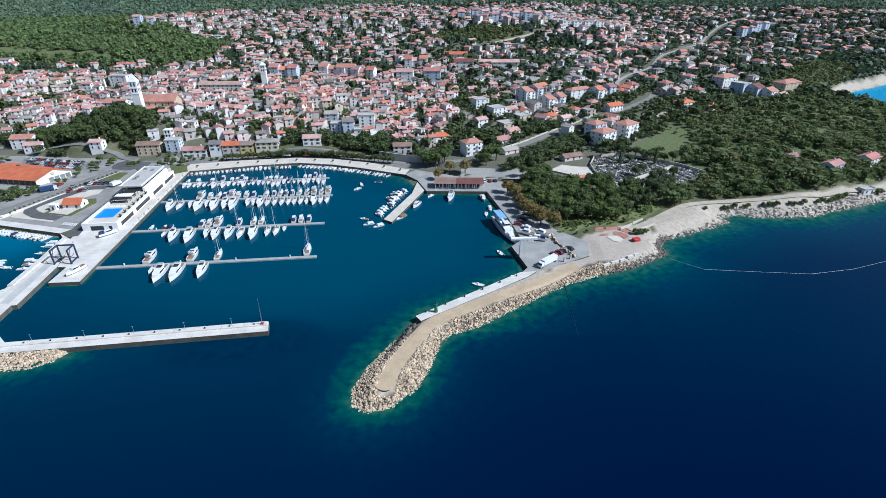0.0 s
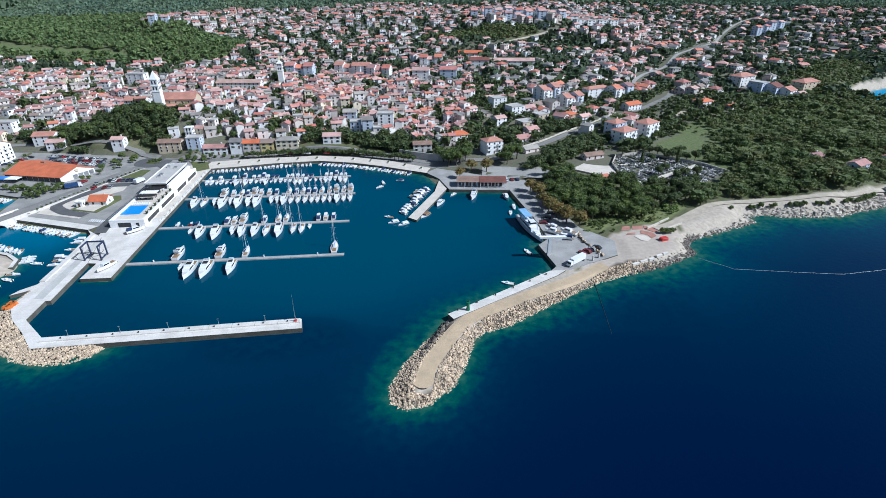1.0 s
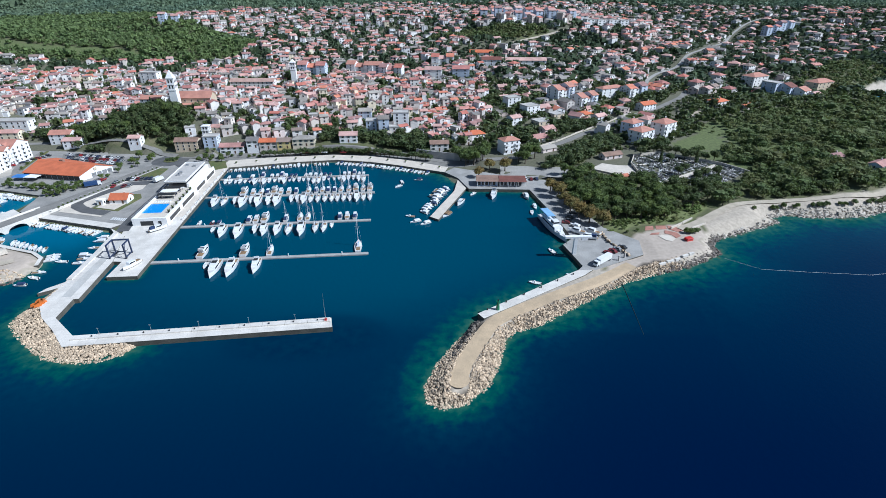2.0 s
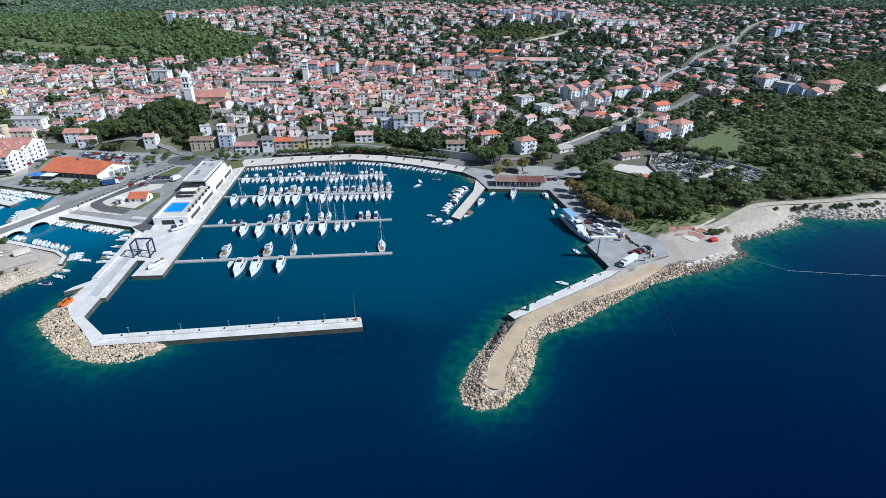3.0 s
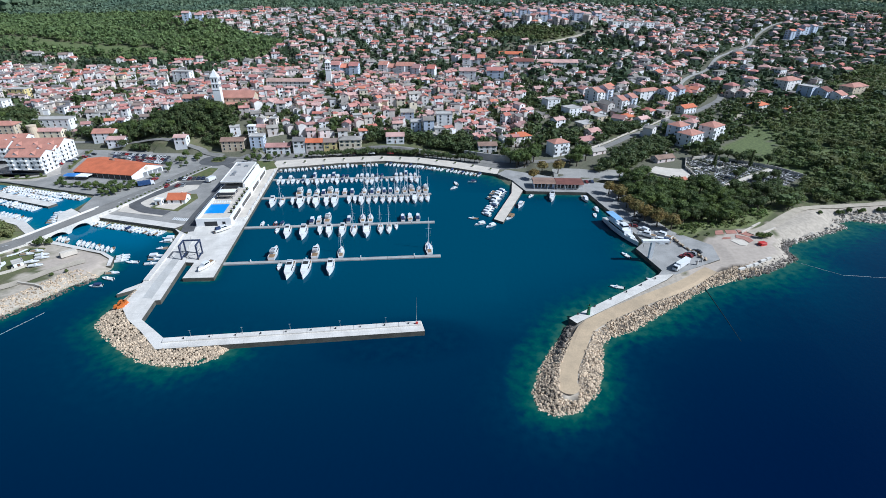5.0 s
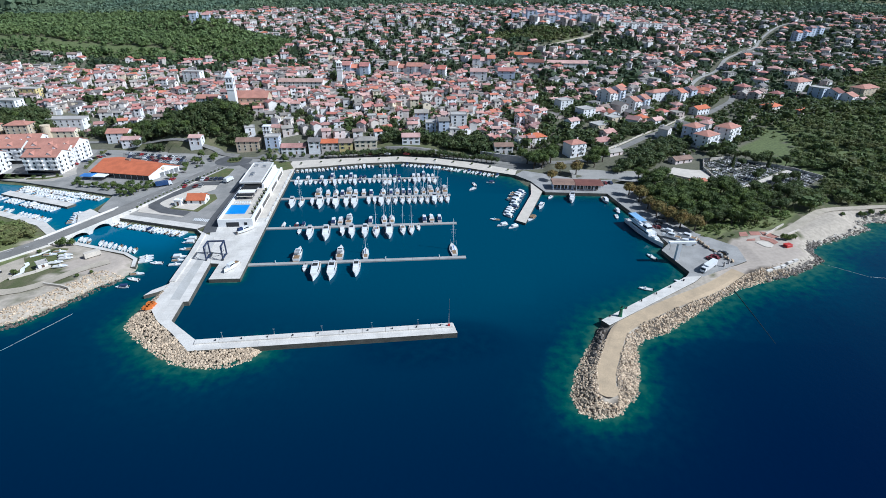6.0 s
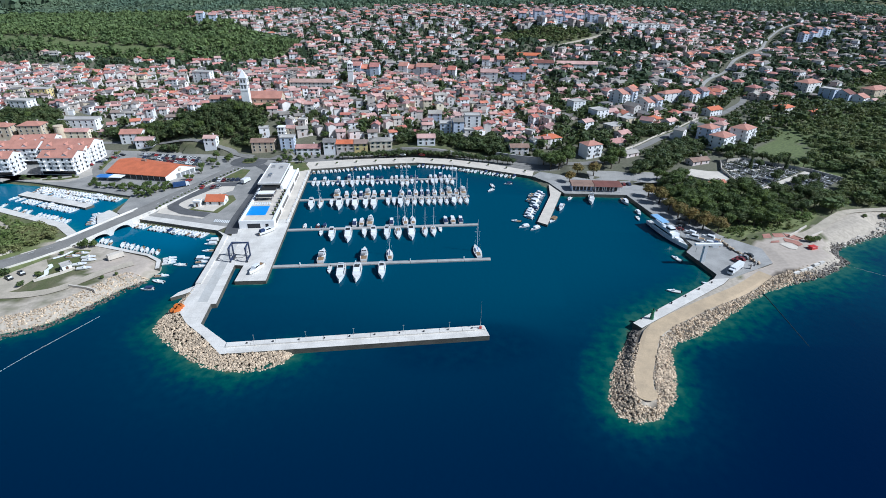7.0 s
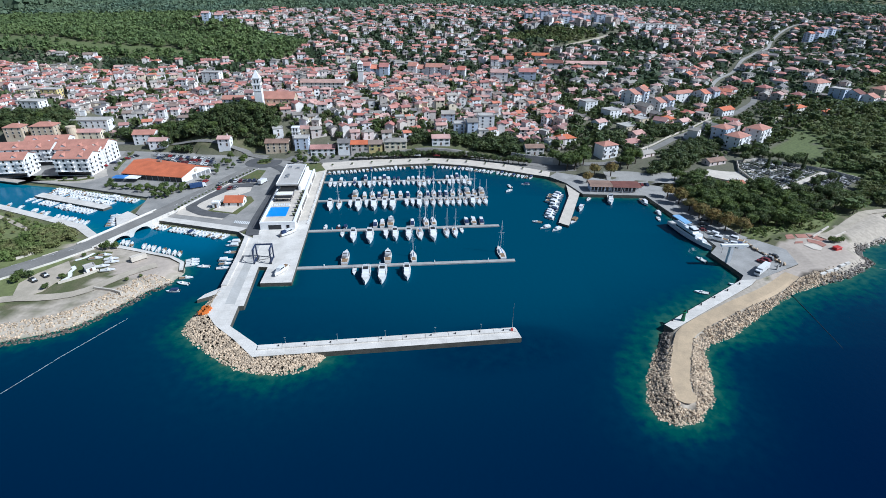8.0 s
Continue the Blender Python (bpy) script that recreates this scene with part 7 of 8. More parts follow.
def plant(kind, x, y, scale=1.0, z=None):
    m = pose(x, y, gz(x, y) if z is None else z, 0, 0, random.uniform(0, 360)) @ Matrix.Diagonal((scale, scale, scale * random.uniform(0.9, 1.15), 1))
    if kind in PLANTED:
        ob = copy_thing(TREES[kind], Matrix())
    else:
        PLANTED.add(kind)
        ob = TREES[kind]
    ob.matrix_basis = m


random.seed(21)


def scatter(n, x0, x1, y0, y1, kinds, gap, s0=0.8, s1=1.2, test=None, z=None):
    done, tries = [], 0
    while len(done) < n and tries < n * 30:
        tries += 1
        x, y = random.uniform(x0, x1), random.uniform(y0, y1)
        if any((x - a) ** 2 + (y - b) ** 2 < gap * gap for a, b in done) or (test and not test(x, y)) or any(math.hypot(x - a, y - b) < r for a, b, r in HOUSE_SPOTS):
            continue
        done.append((x, y))
        plant(random.choice(kinds), x, y, random.uniform(s0, s1), z)


def park(x, y):
    return x > 36 + 0.28 * (250 - y) * (y < 250) and not bool(in_poly(x, y, CEMETERY)) and y < min(318 - 0.5 * max(0, x - 44), 318 if x < 54 else 296)


scatter(104, 38, 86, 244, 310, "aaabbf", 3.3, 0.8, 1.2, park)
for x, y, s in ((28, 285, 1.1), (31, 275, 1.2), (33, 265, 1.1), (35, 256, 1.2), (38, 248, 1.15), (42, 241, 1.2), (48, 238, 1.2), (-14, 306, 1.0), (34, 281, 0.9)):
    plant("c", x, y, s, 1.9)
scatter(26, 82, 124, 252, 287, "bbba", 4.6, 0.8, 1.15, lambda x, y: not bool(in_poly(x, y, CEMETERY)) and y > 254 + 0.3 * (x - 90))
scatter(13, 86, 150, 286, 342, "bbbd", 5.5, 0.8, 1.15, lambda x, y: bool(in_poly(x, y, CEMETERY)))
for k in range(9):
    plant("b", 106 + 4.2 * k, 347.5 - 2.0 * k + random.uniform(-1, 1), random.uniform(0.8, 1.1))
for x, y, s in ((97, 281, 1.25), (103, 283, 1.15), (109, 280, 1.3), (116, 283, 1.35), (122, 288, 1.2), (88, 293, 1.1), (112, 276, 1.2)):
    plant("b", x, y, s)
scatter(46, -236, -128, 359, 398, "abff", 4.2, 0.6, 1.0)
for x, y, s in ((-26, 340, 1.3), (-21, 336, 1.5), (-15, 338, 1.5), (-10, 341, 1.3), (-17, 331, 1.3), (-22.5, 330, 1.2), (-11, 335, 1.3), (13, 333, 1.1), (18, 336, 1.3), (24, 338, 1.2), (17, 330, 1.1), (-30, 345, 1.1)):
    plant("a", x, y, s)
for x, y, s in ((-7, 319, 1.1), (3, 317, 1.25)):
    plant("c", x, y, s)
for a, b, n in (((-166, 340), (-114, 350.5), 15), ((-112, 350.5), (-90, 349), 7), ((-88, 348.5), (-46, 337), 13)):
    for k in range(n):
        p = Vector(a).lerp(Vector(b), (k + 0.5) / n)
        plant("b", p.x + random.uniform(-0.4, 0.4), p.y + random.uniform(-0.5, 0.5), random.uniform(0.68, 0.9))
scatter(10, -214, -166, 338, 343, "e", 3, 0.7, 1.1)
scatter(34, -340, -232, 350, 389, "babad", 5.0, 0.9, 1.3, lambda x, y: ((x + 285) / 58) ** 2 + ((y - 370) / 20) ** 2 < 1)
scatter(12, -455, -376, 359, 386, "bab", 6, 0.8, 1.2, lambda x, y: ((x + 415) / 42) ** 2 + ((y - 372) / 15) ** 2 < 1)
for k in range(24):
    plant("e", -241.5 + 0.2 * k + 0.002 * k * k * 10, 243 + 3.0 * k, 0.36, 1.7 if k > 9 else 3.0 - 0.14 * k)
HALL_GARDEN = [(-303, 275), (-303, 281), (-286, 279.5), (-270, 275), (-258, 284), (-251, 280), (-253, 268), (-260, 259), (-268, 261.5), (-268, 267), (-286, 271.5)]
scatter(54, -303, -251, 259, 284, "effe", 2.1, 0.42, 0.82, lambda x, y: bool(in_poly(x, y, HALL_GARDEN)), 1.6)
for x, y in ((-314.5, 306), (-317.5, 315), (-320.5, 325), (-323.5, 336), (-332, 284), (-326, 285), (-320, 288.5), (-349, 285), (-343, 284.6)):
    plant("e", x, y, random.uniform(0.5, 0.9), 1.9)
scatter(14, -262, -236, 290, 340, "ef", 3.0, 0.6, 1.0, lambda x, y: x < -246 + 0.2 * (y - 290) or y > 335, 1.7)
scatter(7, -228, -222, 326, 332, "e", 1.2, 0.5, 0.8, None, 1.9)
scatter(8, -205, -188, 326, 338, "fe", 3, 0.7, 1.0, None, 1.75)
scatter(6, -345, -272, 178, 222, "eef", 3.0, 0.8, 1.3, lambda x, y: gz(x, y) > 0.6 and y > 205 + (x + 262) * 0.4)
for x, y, s in ((-249.6, 199, 1.3), (-247, 200.5, 1.2), (-252, 199, 1.0), (-252, 173, 0.8), (-268, 169, 1.2), (-266, 173, 1.1), (-270, 173, 1.2), (-250, 193, 0.5), (-256, 192, 0.6), (-253, 165, 0.9), (-225, 173, 0.5), (-221, 176, 0.5)):
    plant("e", x, y, s)
scatter(6, 52, 66, 228, 240, "e", 2.2, 0.4, 0.9)
for x, y in ((-283, 150), (-290, 148), (-276, 158)):
    plant("e", x, y, random.uniform(0.7, 1.1))
for x, y, s in ((133, 260.5, 0.8), (144.5, 263, 0.9), (146.5, 263.5, 0.8), (151, 265, 1.0), (156, 264.6, 0.7), (158, 265, 0.9), (166, 265, 0.8), (169, 265.4, 1.0), (171.5, 265.6, 0.9), (174, 265.8, 1.0), (181.5, 267, 0.8), (184, 267, 0.9), (189.5, 268.5, 1.1), (199, 271.5, 0.9), (202, 272.6, 1.1),
                (207, 274, 1.0), (210, 275.6, 1.1), (213, 277, 1.2), (216, 278.4, 1.1), (219.5, 280, 1.2), (240, 288, 1.0), (243.5, 289.5, 1.2), (247, 291, 1.1), (86.5, 229.6, 0.9), (88.5, 229.4, 1.1), (91, 230, 1.0), (93, 231.4, 0.6)):
    plant("e", x, y, s)


def woods(name, pts, hs, leaf, quads, size, seed, label, kinds=5):
    """Many trees joined into one mesh, each a turned and scaled copy of one of a few crowns."""
    rng = np.random.default_rng(seed)
    bases = []
    for k in range(kinds):
        lobes = lobes_for(rng, 1.0, 0.52 if k else 0.40, "broad")
        bases.append(np.concatenate([leaf_cloud(rng, quads, lobes, size), core_box(lobes[:1], 0.58)]))
    z = ground_z(pts[:, 0], pts[:, 1])
    out = []
    which = rng.integers(0, kinds, len(pts))
    for k in range(kinds):
        sel = np.nonzero(which == k)[0]
        a = rng.uniform(0, 2 * np.pi, len(sel))
        c, s = np.cos(a)[:, None, None], np.sin(a)[:, None, None]
        h = hs[sel][:, None, None]
        b = bases[k][None]
        wide = rng.uniform(0.85, 1.35, len(sel))[:, None, None]
        x = (b[..., 0] * c - b[..., 1] * s) * h * wide + pts[sel, 0][:, None, None]
        y = (b[..., 0] * s + b[..., 1] * c) * h * wide + pts[sel, 1][:, None, None]
        zz = (b[..., 2] - 0.18) * h + z[sel][:, None, None]
        out.append(np.stack([x, y, zz], -1).reshape(-1, 3))
    verts = np.concatenate(out)
    ob = new(name, bulk(name, verts, np.arange(len(verts)).reshape(-1, 4), leaf))
    tagged(ob, label, "woodland", kind="stuff")


def jitter(x0, x1, y0, y1, cell, seed):
    rng = np.random.default_rng(seed)
    X, Y = np.meshgrid(np.arange(x0, x1, cell), np.arange(y0, y1, cell))
    p = np.stack([X.ravel(), Y.ravel()], -1) + rng.uniform(-0.45, 0.45, (X.size, 2)) * cell
    return p[np.abs(p[:, 0] + 40) < p[:, 1] * 0.93 + 90], rng


def away(p, extra=1.0):
    keep = np.ones(len(p), bool)
    for a, b, r in HOUSE_SPOTS:
        keep &= np.hypot(p[:, 0] - a, p[:, 1] - b) > r * 0.75 + extra
    for pts, gap in ROADS.values():
        for (ax, ay), (bx, by) in zip(pts, pts[1:]):
            ex, ey = bx - ax, by - ay
            s = np.clip(((p[:, 0] - ax) * ex + (p[:, 1] - ay) * ey) / (ex * ex + ey * ey), 0, 1)
            keep &= np.hypot(p[:, 0] - ax - s * ex, p[:, 1] - ay - s * ey) > gap * 0.6
    return keep


def below_road(p, hs):
    """Keeps the planting low on the seaward side of the streets, as it is cut there."""
    cap = np.full(len(p), 99.0)
    for key in ("front", "upper"):
        pts = ROADS[key][0]
        for (ax, ay), (bx, by) in zip(pts, pts[1:]):
            if ax < 15:
                continue
            ex, ey = bx - ax, by - ay
            s = np.clip(((p[:, 0] - ax) * ex + (p[:, 1] - ay) * ey) / (ex * ex + ey * ey), 0, 1)
            d = np.hypot(p[:, 0] - ax - s * ex, p[:, 1] - ay - s * ey)
            cap = np.where((ex * (p[:, 1] - ay) - ey * (p[:, 0] - ax)) < 0, np.minimum(cap, 2.2 + 0.30 * np.maximum(0, d - 4)), cap)
    return np.minimum(hs, cap)


p, rng = jitter(100, 470, 255, 720, 4.3, 31)
clear = np.array([noise.noise(Vector((x / 26, y / 26, 3))) for x, y in p])
keep = wooded(p[:, 0], p[:, 1]) & (coast_distance(p[:, 0], p[:, 1]) > 7) & away(p) & (~in_poly(p[:, 0], p[:, 1], LAWN) | (rng.random(len(p)) < 0.16)) & ~in_poly(p[:, 0], p[:, 1], CEMETERY) & (rng.random(len(p)) > np.clip(clear * 2.0 + 0.06 * (p[:, 1] > 325), 0.02, 0.78))
p = p[keep]
hs = np.clip(rng.lognormal(np.where(p[:, 1] < 325, 1.8, np.where(p[:, 1] < 380, 1.55, 1.42)), 0.42), 1.5, 10.5)
close = p[:, 1] < 385
woods("coastal_scrub", p[close], hs[close], M_WOODS, 185, 0.052, 32, "dense green coastal scrub and low trees")
woods("upper_scrub", p[~close], hs[~close], M_WOODS, 62, 0.085, 50, "green scrub and low trees on the rising ground")
p, rng = jitter(-1000, -200, 560, 960, 6.6, 33)
keep = in_poly(p[:, 0], p[:, 1], WOOD_WEST) & (~in_poly(p[:, 0], p[:, 1], FIELD_WEST) | (rng.random(len(p)) < 0.10)) & away(p)
p = p[keep]
woods("hillside_wood", p, np.clip(rng.lognormal(1.9, 0.28, len(p)), 3.5, 12), M_WOODS_WEST, 30, 0.13, 34, "green wood on the slope beside the town")
p, rng = jitter(-1350, 1500, 880, 1330, 9.5, 35)
keep = wooded(p[:, 0], p[:, 1]) & ~(in_poly(p[:, 0], p[:, 1], WOOD_WEST) & (p[:, 1] < 955))
p = p[keep]
woods("hill_forest", p, rng.uniform(8, 12, len(p)), M_HAZEWOODS, 11, 0.21, 36, "forest on the hill behind the town")
p, rng = jitter(-3000, 3000, 1000, 2900, 40, 37)
keep = wooded(p[:, 0], p[:, 1]) & ((p[:, 1] > 1320) | (p[:, 0] > 1480) | (p[:, 0] < -1340) | (in_poly(p[:, 0], p[:, 1], WOOD_WEST) & (p[:, 0] < -900)))
p = p[keep]
woods("far_forest", p, rng.uniform(26, 40, len(p)), M_HAZEWOODS, 9, 0.18, 38, "distant forest covering the hills")
# dry bushes on the bank above the levelled ground
p, rng = jitter(44, 118, 226, 268, 1.9, 51)
keep = in_poly(p[:, 0], p[:, 1], [(48, 229), (52, 242), (66, 248), (84, 251), (104, 264), (114, 266), (103, 254), (90, 245), (78, 239.5), (64, 238.5), (57, 232)]) & (rng.random(len(p)) < 0.62)
p = p[keep]
woods("bank_bushes", p, np.clip(rng.lognormal(0.45, 0.4, len(p)), 0.8, 3.6), M_SCRUB, 60, 0.095, 52, "dry bushes and tall grass on the bank")
# garden trees between the houses
p, rng = jitter(-640, 1000, 352, 1230, 5.6, 39)
house_xy = np.array([(s[0], s[1]) for s, z in TOWN])
near_house = np.array([np.min(np.hypot(house_xy[:, 0] - x, house_xy[:, 1] - y)) for x, y in p])
dense = np.where(p[:, 0] > -60, 0.86, np.where(p[:, 1] < 560, 0.66, 0.85))
grove = np.array([noise.noise(Vector((x / 55, y / 55, 9))) for x, y in p])
keep = (coast_distance(p[:, 0], p[:, 1]) > 14) & ~wooded(p[:, 0], p[:, 1]) & away(p) & (near_house > np.where((p[:, 0] < 0) & (p[:, 1] < 575), 3.9, 4.3)) & (rng.random(len(p)) < dense + 0.7 * grove) & ~in_poly(p[:, 0], p[:, 1], LAWN) & ~in_poly(p[:, 0], p[:, 1], CEMETERY)
keep &= ~in_poly(p[:, 0], p[:, 1], FIELD_WEST) & ~((p[:, 0] < -240) & (p[:, 1] < 358)) & ~((p[:, 0] < 30) & (p[:, 1] < 357)) & ~((p[:, 0] > 54) & (p[:, 0] < 88) & (p[:, 1] < 340))
p = p[keep]
hs = np.clip(rng.lognormal(np.where(p[:, 0] > -60, 1.74, 1.6), 0.38), 2.0, 11)
hs = below_road(p, hs)
close = p[:, 1] < 540
woods("garden_trees", p[close], hs[close], M_LEAF_DARK, 38, 0.115, 40, "garden trees and shrubs between the houses", 6)
woods("hillside_garden_trees", p[~close], hs[~close] * 1.05, M_LEAF_FAR, 10, 0.20, 41, "dark garden trees among the houses on the slope", 6)
# scrub on the west bank
p, rng = jitter(-430, -262, 130, 262, 3.0, 43)
WEST_BANK = [(-268, 207), (-283, 219), (-344, 241), (-402, 262), (-430, 240), (-400, 120), (-330, 136), (-300, 162)]
clear = np.array([noise.noise(Vector((x / 14, y / 14, 5))) for x, y in p])
keep = in_poly(p[:, 0], p[:, 1], WEST_BANK) & (clear < 0.2)
p = p[keep]
core = np.hypot(p[:, 0] + 288, (p[:, 1] - 203) * 1.2) < 20
sel = core | (rng.random(len(p)) < 0.75)
p, core = p[sel], core[sel]
woods("bank_scrub", p, rng.uniform(1.4, 3.2, len(p)) + core * 1.6, M_SCRUB, 120, 0.075, 44, "green scrub on the bank by the road")
# groves between the seafront, the road and the villas
p, rng = jitter(-460, 160, 315, 460, 4.6, 45)
keep = np.zeros(len(p), bool)
for poly in GROVES:
    keep |= in_poly(p[:, 0], p[:, 1], poly)
for cx, cy, rx, ry in PARKS:
    keep |= ((p[:, 0] - cx) / rx) ** 2 + ((p[:, 1] - cy) / ry) ** 2 < 1
keep &= away(p, 0.5)
p = p[keep]
woods("town_groves", p, below_road(p, rng.uniform(5, 9.5, len(p))), M_LEAF_DARK, 210, 0.062, 46, "leafy groves between the seafront and the houses")
p, rng = jitter(-90, 100, 705, 785, 6.0, 47)
p = p[wooded(p[:, 0], p[:, 1]) & away(p)]
woods("hill_copse", p, rng.uniform(4.5, 8, len(p)), M_WOODS, 46, 0.11, 48, "low wood below the hilltop apartment blocks")


# ---- rock armour ----
def boulder(seed):
    rng = np.random.default_rng(seed)
    bm = bmesh.new()
    bmesh.ops.create_icosphere(bm, subdivisions=1, radius=1.0)
    for v in bm.verts:
        v.co *= float(rng.uniform(0.72, 1.18))
        v.co.z *= 0.72
    return [tuple(v.co) for v in bm.verts], [tuple(v.index for v in f.verts) for f in bm.faces]


STONES = [boulder(50 + k) for k in range(7)]


def stone_meshes(material):
    out = []
    for vs, fs in STONES:
        g = Geo()
        g.add(vs, fs)
        out.append(g.mesh("stone", material))
    return out


STONE_MESH = stone_meshes(M_ROCK)


def along(pts, s):
    pts = [Vector(p) for p in pts]
    lens = [(b - a).length for a, b in zip(pts, pts[1:])]
    d = s * sum(lens)
    for a, b, l in zip(pts, pts[1:], lens):
        if d <= l:
            return a.lerp(b, d / l)
        d -= l
    return pts[-1]


def armour(name, top, bottom, z_top, count, singles, size, label, seed, material=M_ROCK_STUFF):
    """Boulders on a slope between a top line and a water line; the first ones are pieces of their own."""
    random.seed(seed)
    g, spots_here = Geo(), []
    for k in range(count):
        s, t = random.random(), random.random() ** 0.9 * 1.12 - 0.04
        p = along(top, s).lerp(along(bottom, s), t)
        r = random.uniform(*size)
        spots_here.append((p.x, p.y, z_top * (1 - t) - 0.15 * r, r, random.randrange(7)))
    spots_here.sort(key=lambda q: q[1])
    for x, y, z, r, k in spots_here[singles:]:
        m = pose(x, y, z, random.uniform(0, 60), random.uniform(0, 60), random.uniform(0, 360)) @ Matrix.Diagonal((r * random.uniform(0.8, 1.3), r, r * random.uniform(0.8, 1.1), 1))
        g.add(*STONES[k], 0, m)
    # dark sheet under the stones, standing for the shade between them
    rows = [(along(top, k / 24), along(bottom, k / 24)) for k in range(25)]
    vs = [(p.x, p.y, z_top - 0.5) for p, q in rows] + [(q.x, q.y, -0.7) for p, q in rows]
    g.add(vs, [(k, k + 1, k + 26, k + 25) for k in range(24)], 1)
    ob = thing(name, g, [material, M_GAP_SHADE], label=label, category="rock armour", kind="structure")
    for x, y, z, r, k in spots_here[:singles]:
        m = pose(x, y, z, random.uniform(0, 60), random.uniform(0, 60), random.uniform(0, 360)) @ Matrix.Diagonal((r * random.uniform(0.8, 1.3), r, r * random.uniform(0.8, 1.1), 1))
        part("stone", STONE_MESH[k], None, ob, m=m)
    return ob


armour("rock_armour_mole", [(-185, 169.5), (-184.4, 160), (-182.4, 152.2), (-176.6, 145.8), (-167.2, 138.8), (-157, 130.2), (-137, 133.6)], [(-187.2, 166), (-187.8, 158), (-188.6, 150), (-187.6, 144.4), (-181.3, 138.8), (-169.4, 131), (-161.4, 126.6), (-154, 124.9), (-147, 124.9), (-142, 126), (-136, 129.8), (-134, 134.5)],
       1.75, 2700, 150, (0.27, 0.60), "pale limestone boulders round the mole elbow", 61)
PATH_TOP = [(-21.5, 119), (-21, 123), (-20, 129), (-15, 141), (-10.5, 151), (-3, 158), (14, 170), (35, 184), (52, 198), (60, 202)]


def heap(name, x0, x1, y0, y1, tries, singles, size, deep, label, seed, material=M_ROCK_STUFF, test=None, lift=0.0):
    """Boulders strewn over a strip of shore, from just under water up to a distance inland."""
    rng = np.random.default_rng(seed)
    random.seed(seed)
    p = np.stack([rng.uniform(x0, x1, tries), rng.uniform(y0, y1, tries)], -1)
    d = coast_distance(p[:, 0], p[:, 1])
    keep = (d > -1.6) & (d < deep)
    if test is not None:
        keep &= test(p)
    p = p[keep]
    z = np.maximum(ground_z(p[:, 0], p[:, 1]), -0.45) + lift
    order = np.argsort(p[:, 1])
    g, ob = Geo(), None
    rows = []
    for k in order:
        r = random.uniform(*size)
        m = pose(p[k, 0], p[k, 1], z[k] + 0.12 * r, random.uniform(0, 60), random.uniform(0, 60), random.uniform(0, 360)) @ Matrix.Diagonal((r * random.uniform(0.8, 1.4), r, r * random.uniform(0.75, 1.1), 1))
        rows.append((m, random.randrange(7)))
    for m, k in rows[singles:]:
        g.add(*STONES[k], 0, m)
    ob = thing(name, g, material, label=label, category="rock armour", kind="structure")
    for m, k in rows[:singles]:
        part("stone", STONE_MESH[k], None, ob, m=m)


def off_path(p, gap=3.0):
    keep = ~in_poly(p[:, 0], p[:, 1], [(-15.5, 157.5), (27, 191.5), (34, 193), (30, 186.5), (-13.2, 153.5)])
    for (ax, ay), (bx, by) in zip(PATH_TOP, PATH_TOP[1:]):
        ex, ey = bx - ax, by - ay
        s = np.clip(((p[:, 0] - ax) * ex + (p[:, 1] - ay) * ey) / (ex * ex + ey * ey), 0, 1)
        keep &= np.hypot(p[:, 0] - ax - s * ex, p[:, 1] - ay - s * ey) > gap
    return keep


def seaward(p):
    line = np.array(PATH_TOP)
    return off_path(p) & (p[:, 1] < np.interp(p[:, 0], line[1:, 0], line[1:, 1]))


heap("rock_armour_head", -34, -6, 109, 148, 6400, 150, (0.25, 0.54), 9, "limestone boulders round the breakwater head", 62, test=lambda p: off_path(p) & (p[:, 1] < 146))
heap("rock_armour_breakwater", -18, 78, 144, 206, 19500, 140, (0.25, 0.60), 8, "limestone boulders along the seaward side of the breakwater", 63, test=lambda p: seaward(p) & (p[:, 1] >= 146))
armour("rock_shore_point", [(60, 199), (72, 204), (84, 210), (91, 216), (91.5, 222), (95, 229), (99, 233)], [(62, 193.5), (75, 199), (86, 206), (97, 213.5), (97, 222), (101.5, 228), (104, 231)], 1.5, 520, 0, (0.35, 1.0), "dark jagged shore rocks at the point", 64, M_ROCK_DARK)
armour("rock_point_pale", [(60, 200), (72, 205.5), (83, 211.5), (90, 217)], [(62, 195), (75, 201), (85.5, 207.5), (95, 214)], 1.9, 170, 0, (0.35, 0.95), "pale broken rocks along the levelled ground", 70)
heap("rock_shore_east", 98, 262, 230, 300, 9000, 0, (0.25, 0.85), 5.5, "broken pale shore rocks by the footpath", 65, M_LEDGE, lambda p: (p[:, 0] > 144) | (coast_distance(p[:, 0], p[:, 1]) < 1.6))
heap("rock_shore_west", -380, -206, 70, 182, 36000, 0, (0.18, 0.5), 7.5, "white broken rocks along the spit", 66, test=lambda p: p[:, 1] < 178)
armour("rock_waterline_west", [(-210, 176), (-215, 168), (-221, 156), (-228, 143.5), (-238, 138), (-251, 133), (-300, 110), (-360, 86)], [(-208, 175), (-213, 166.5), (-218.5, 155), (-226, 142), (-237, 135.5), (-250, 130.5), (-300, 106.5), (-360, 82)],
       0.35, 800, 0, (0.25, 0.65), "dark wet rocks at the waterline of the spit", 68, M_ROCK_DARK)
heap("rock_waterline_east", 98, 262, 228, 300, 11000, 0, (0.25, 0.75), 0.9, "dark wet rocks below the shore path", 69, M_ROCK_DARK, lambda p: coast_distance(p[:, 0], p[:, 1]) > -1.2)


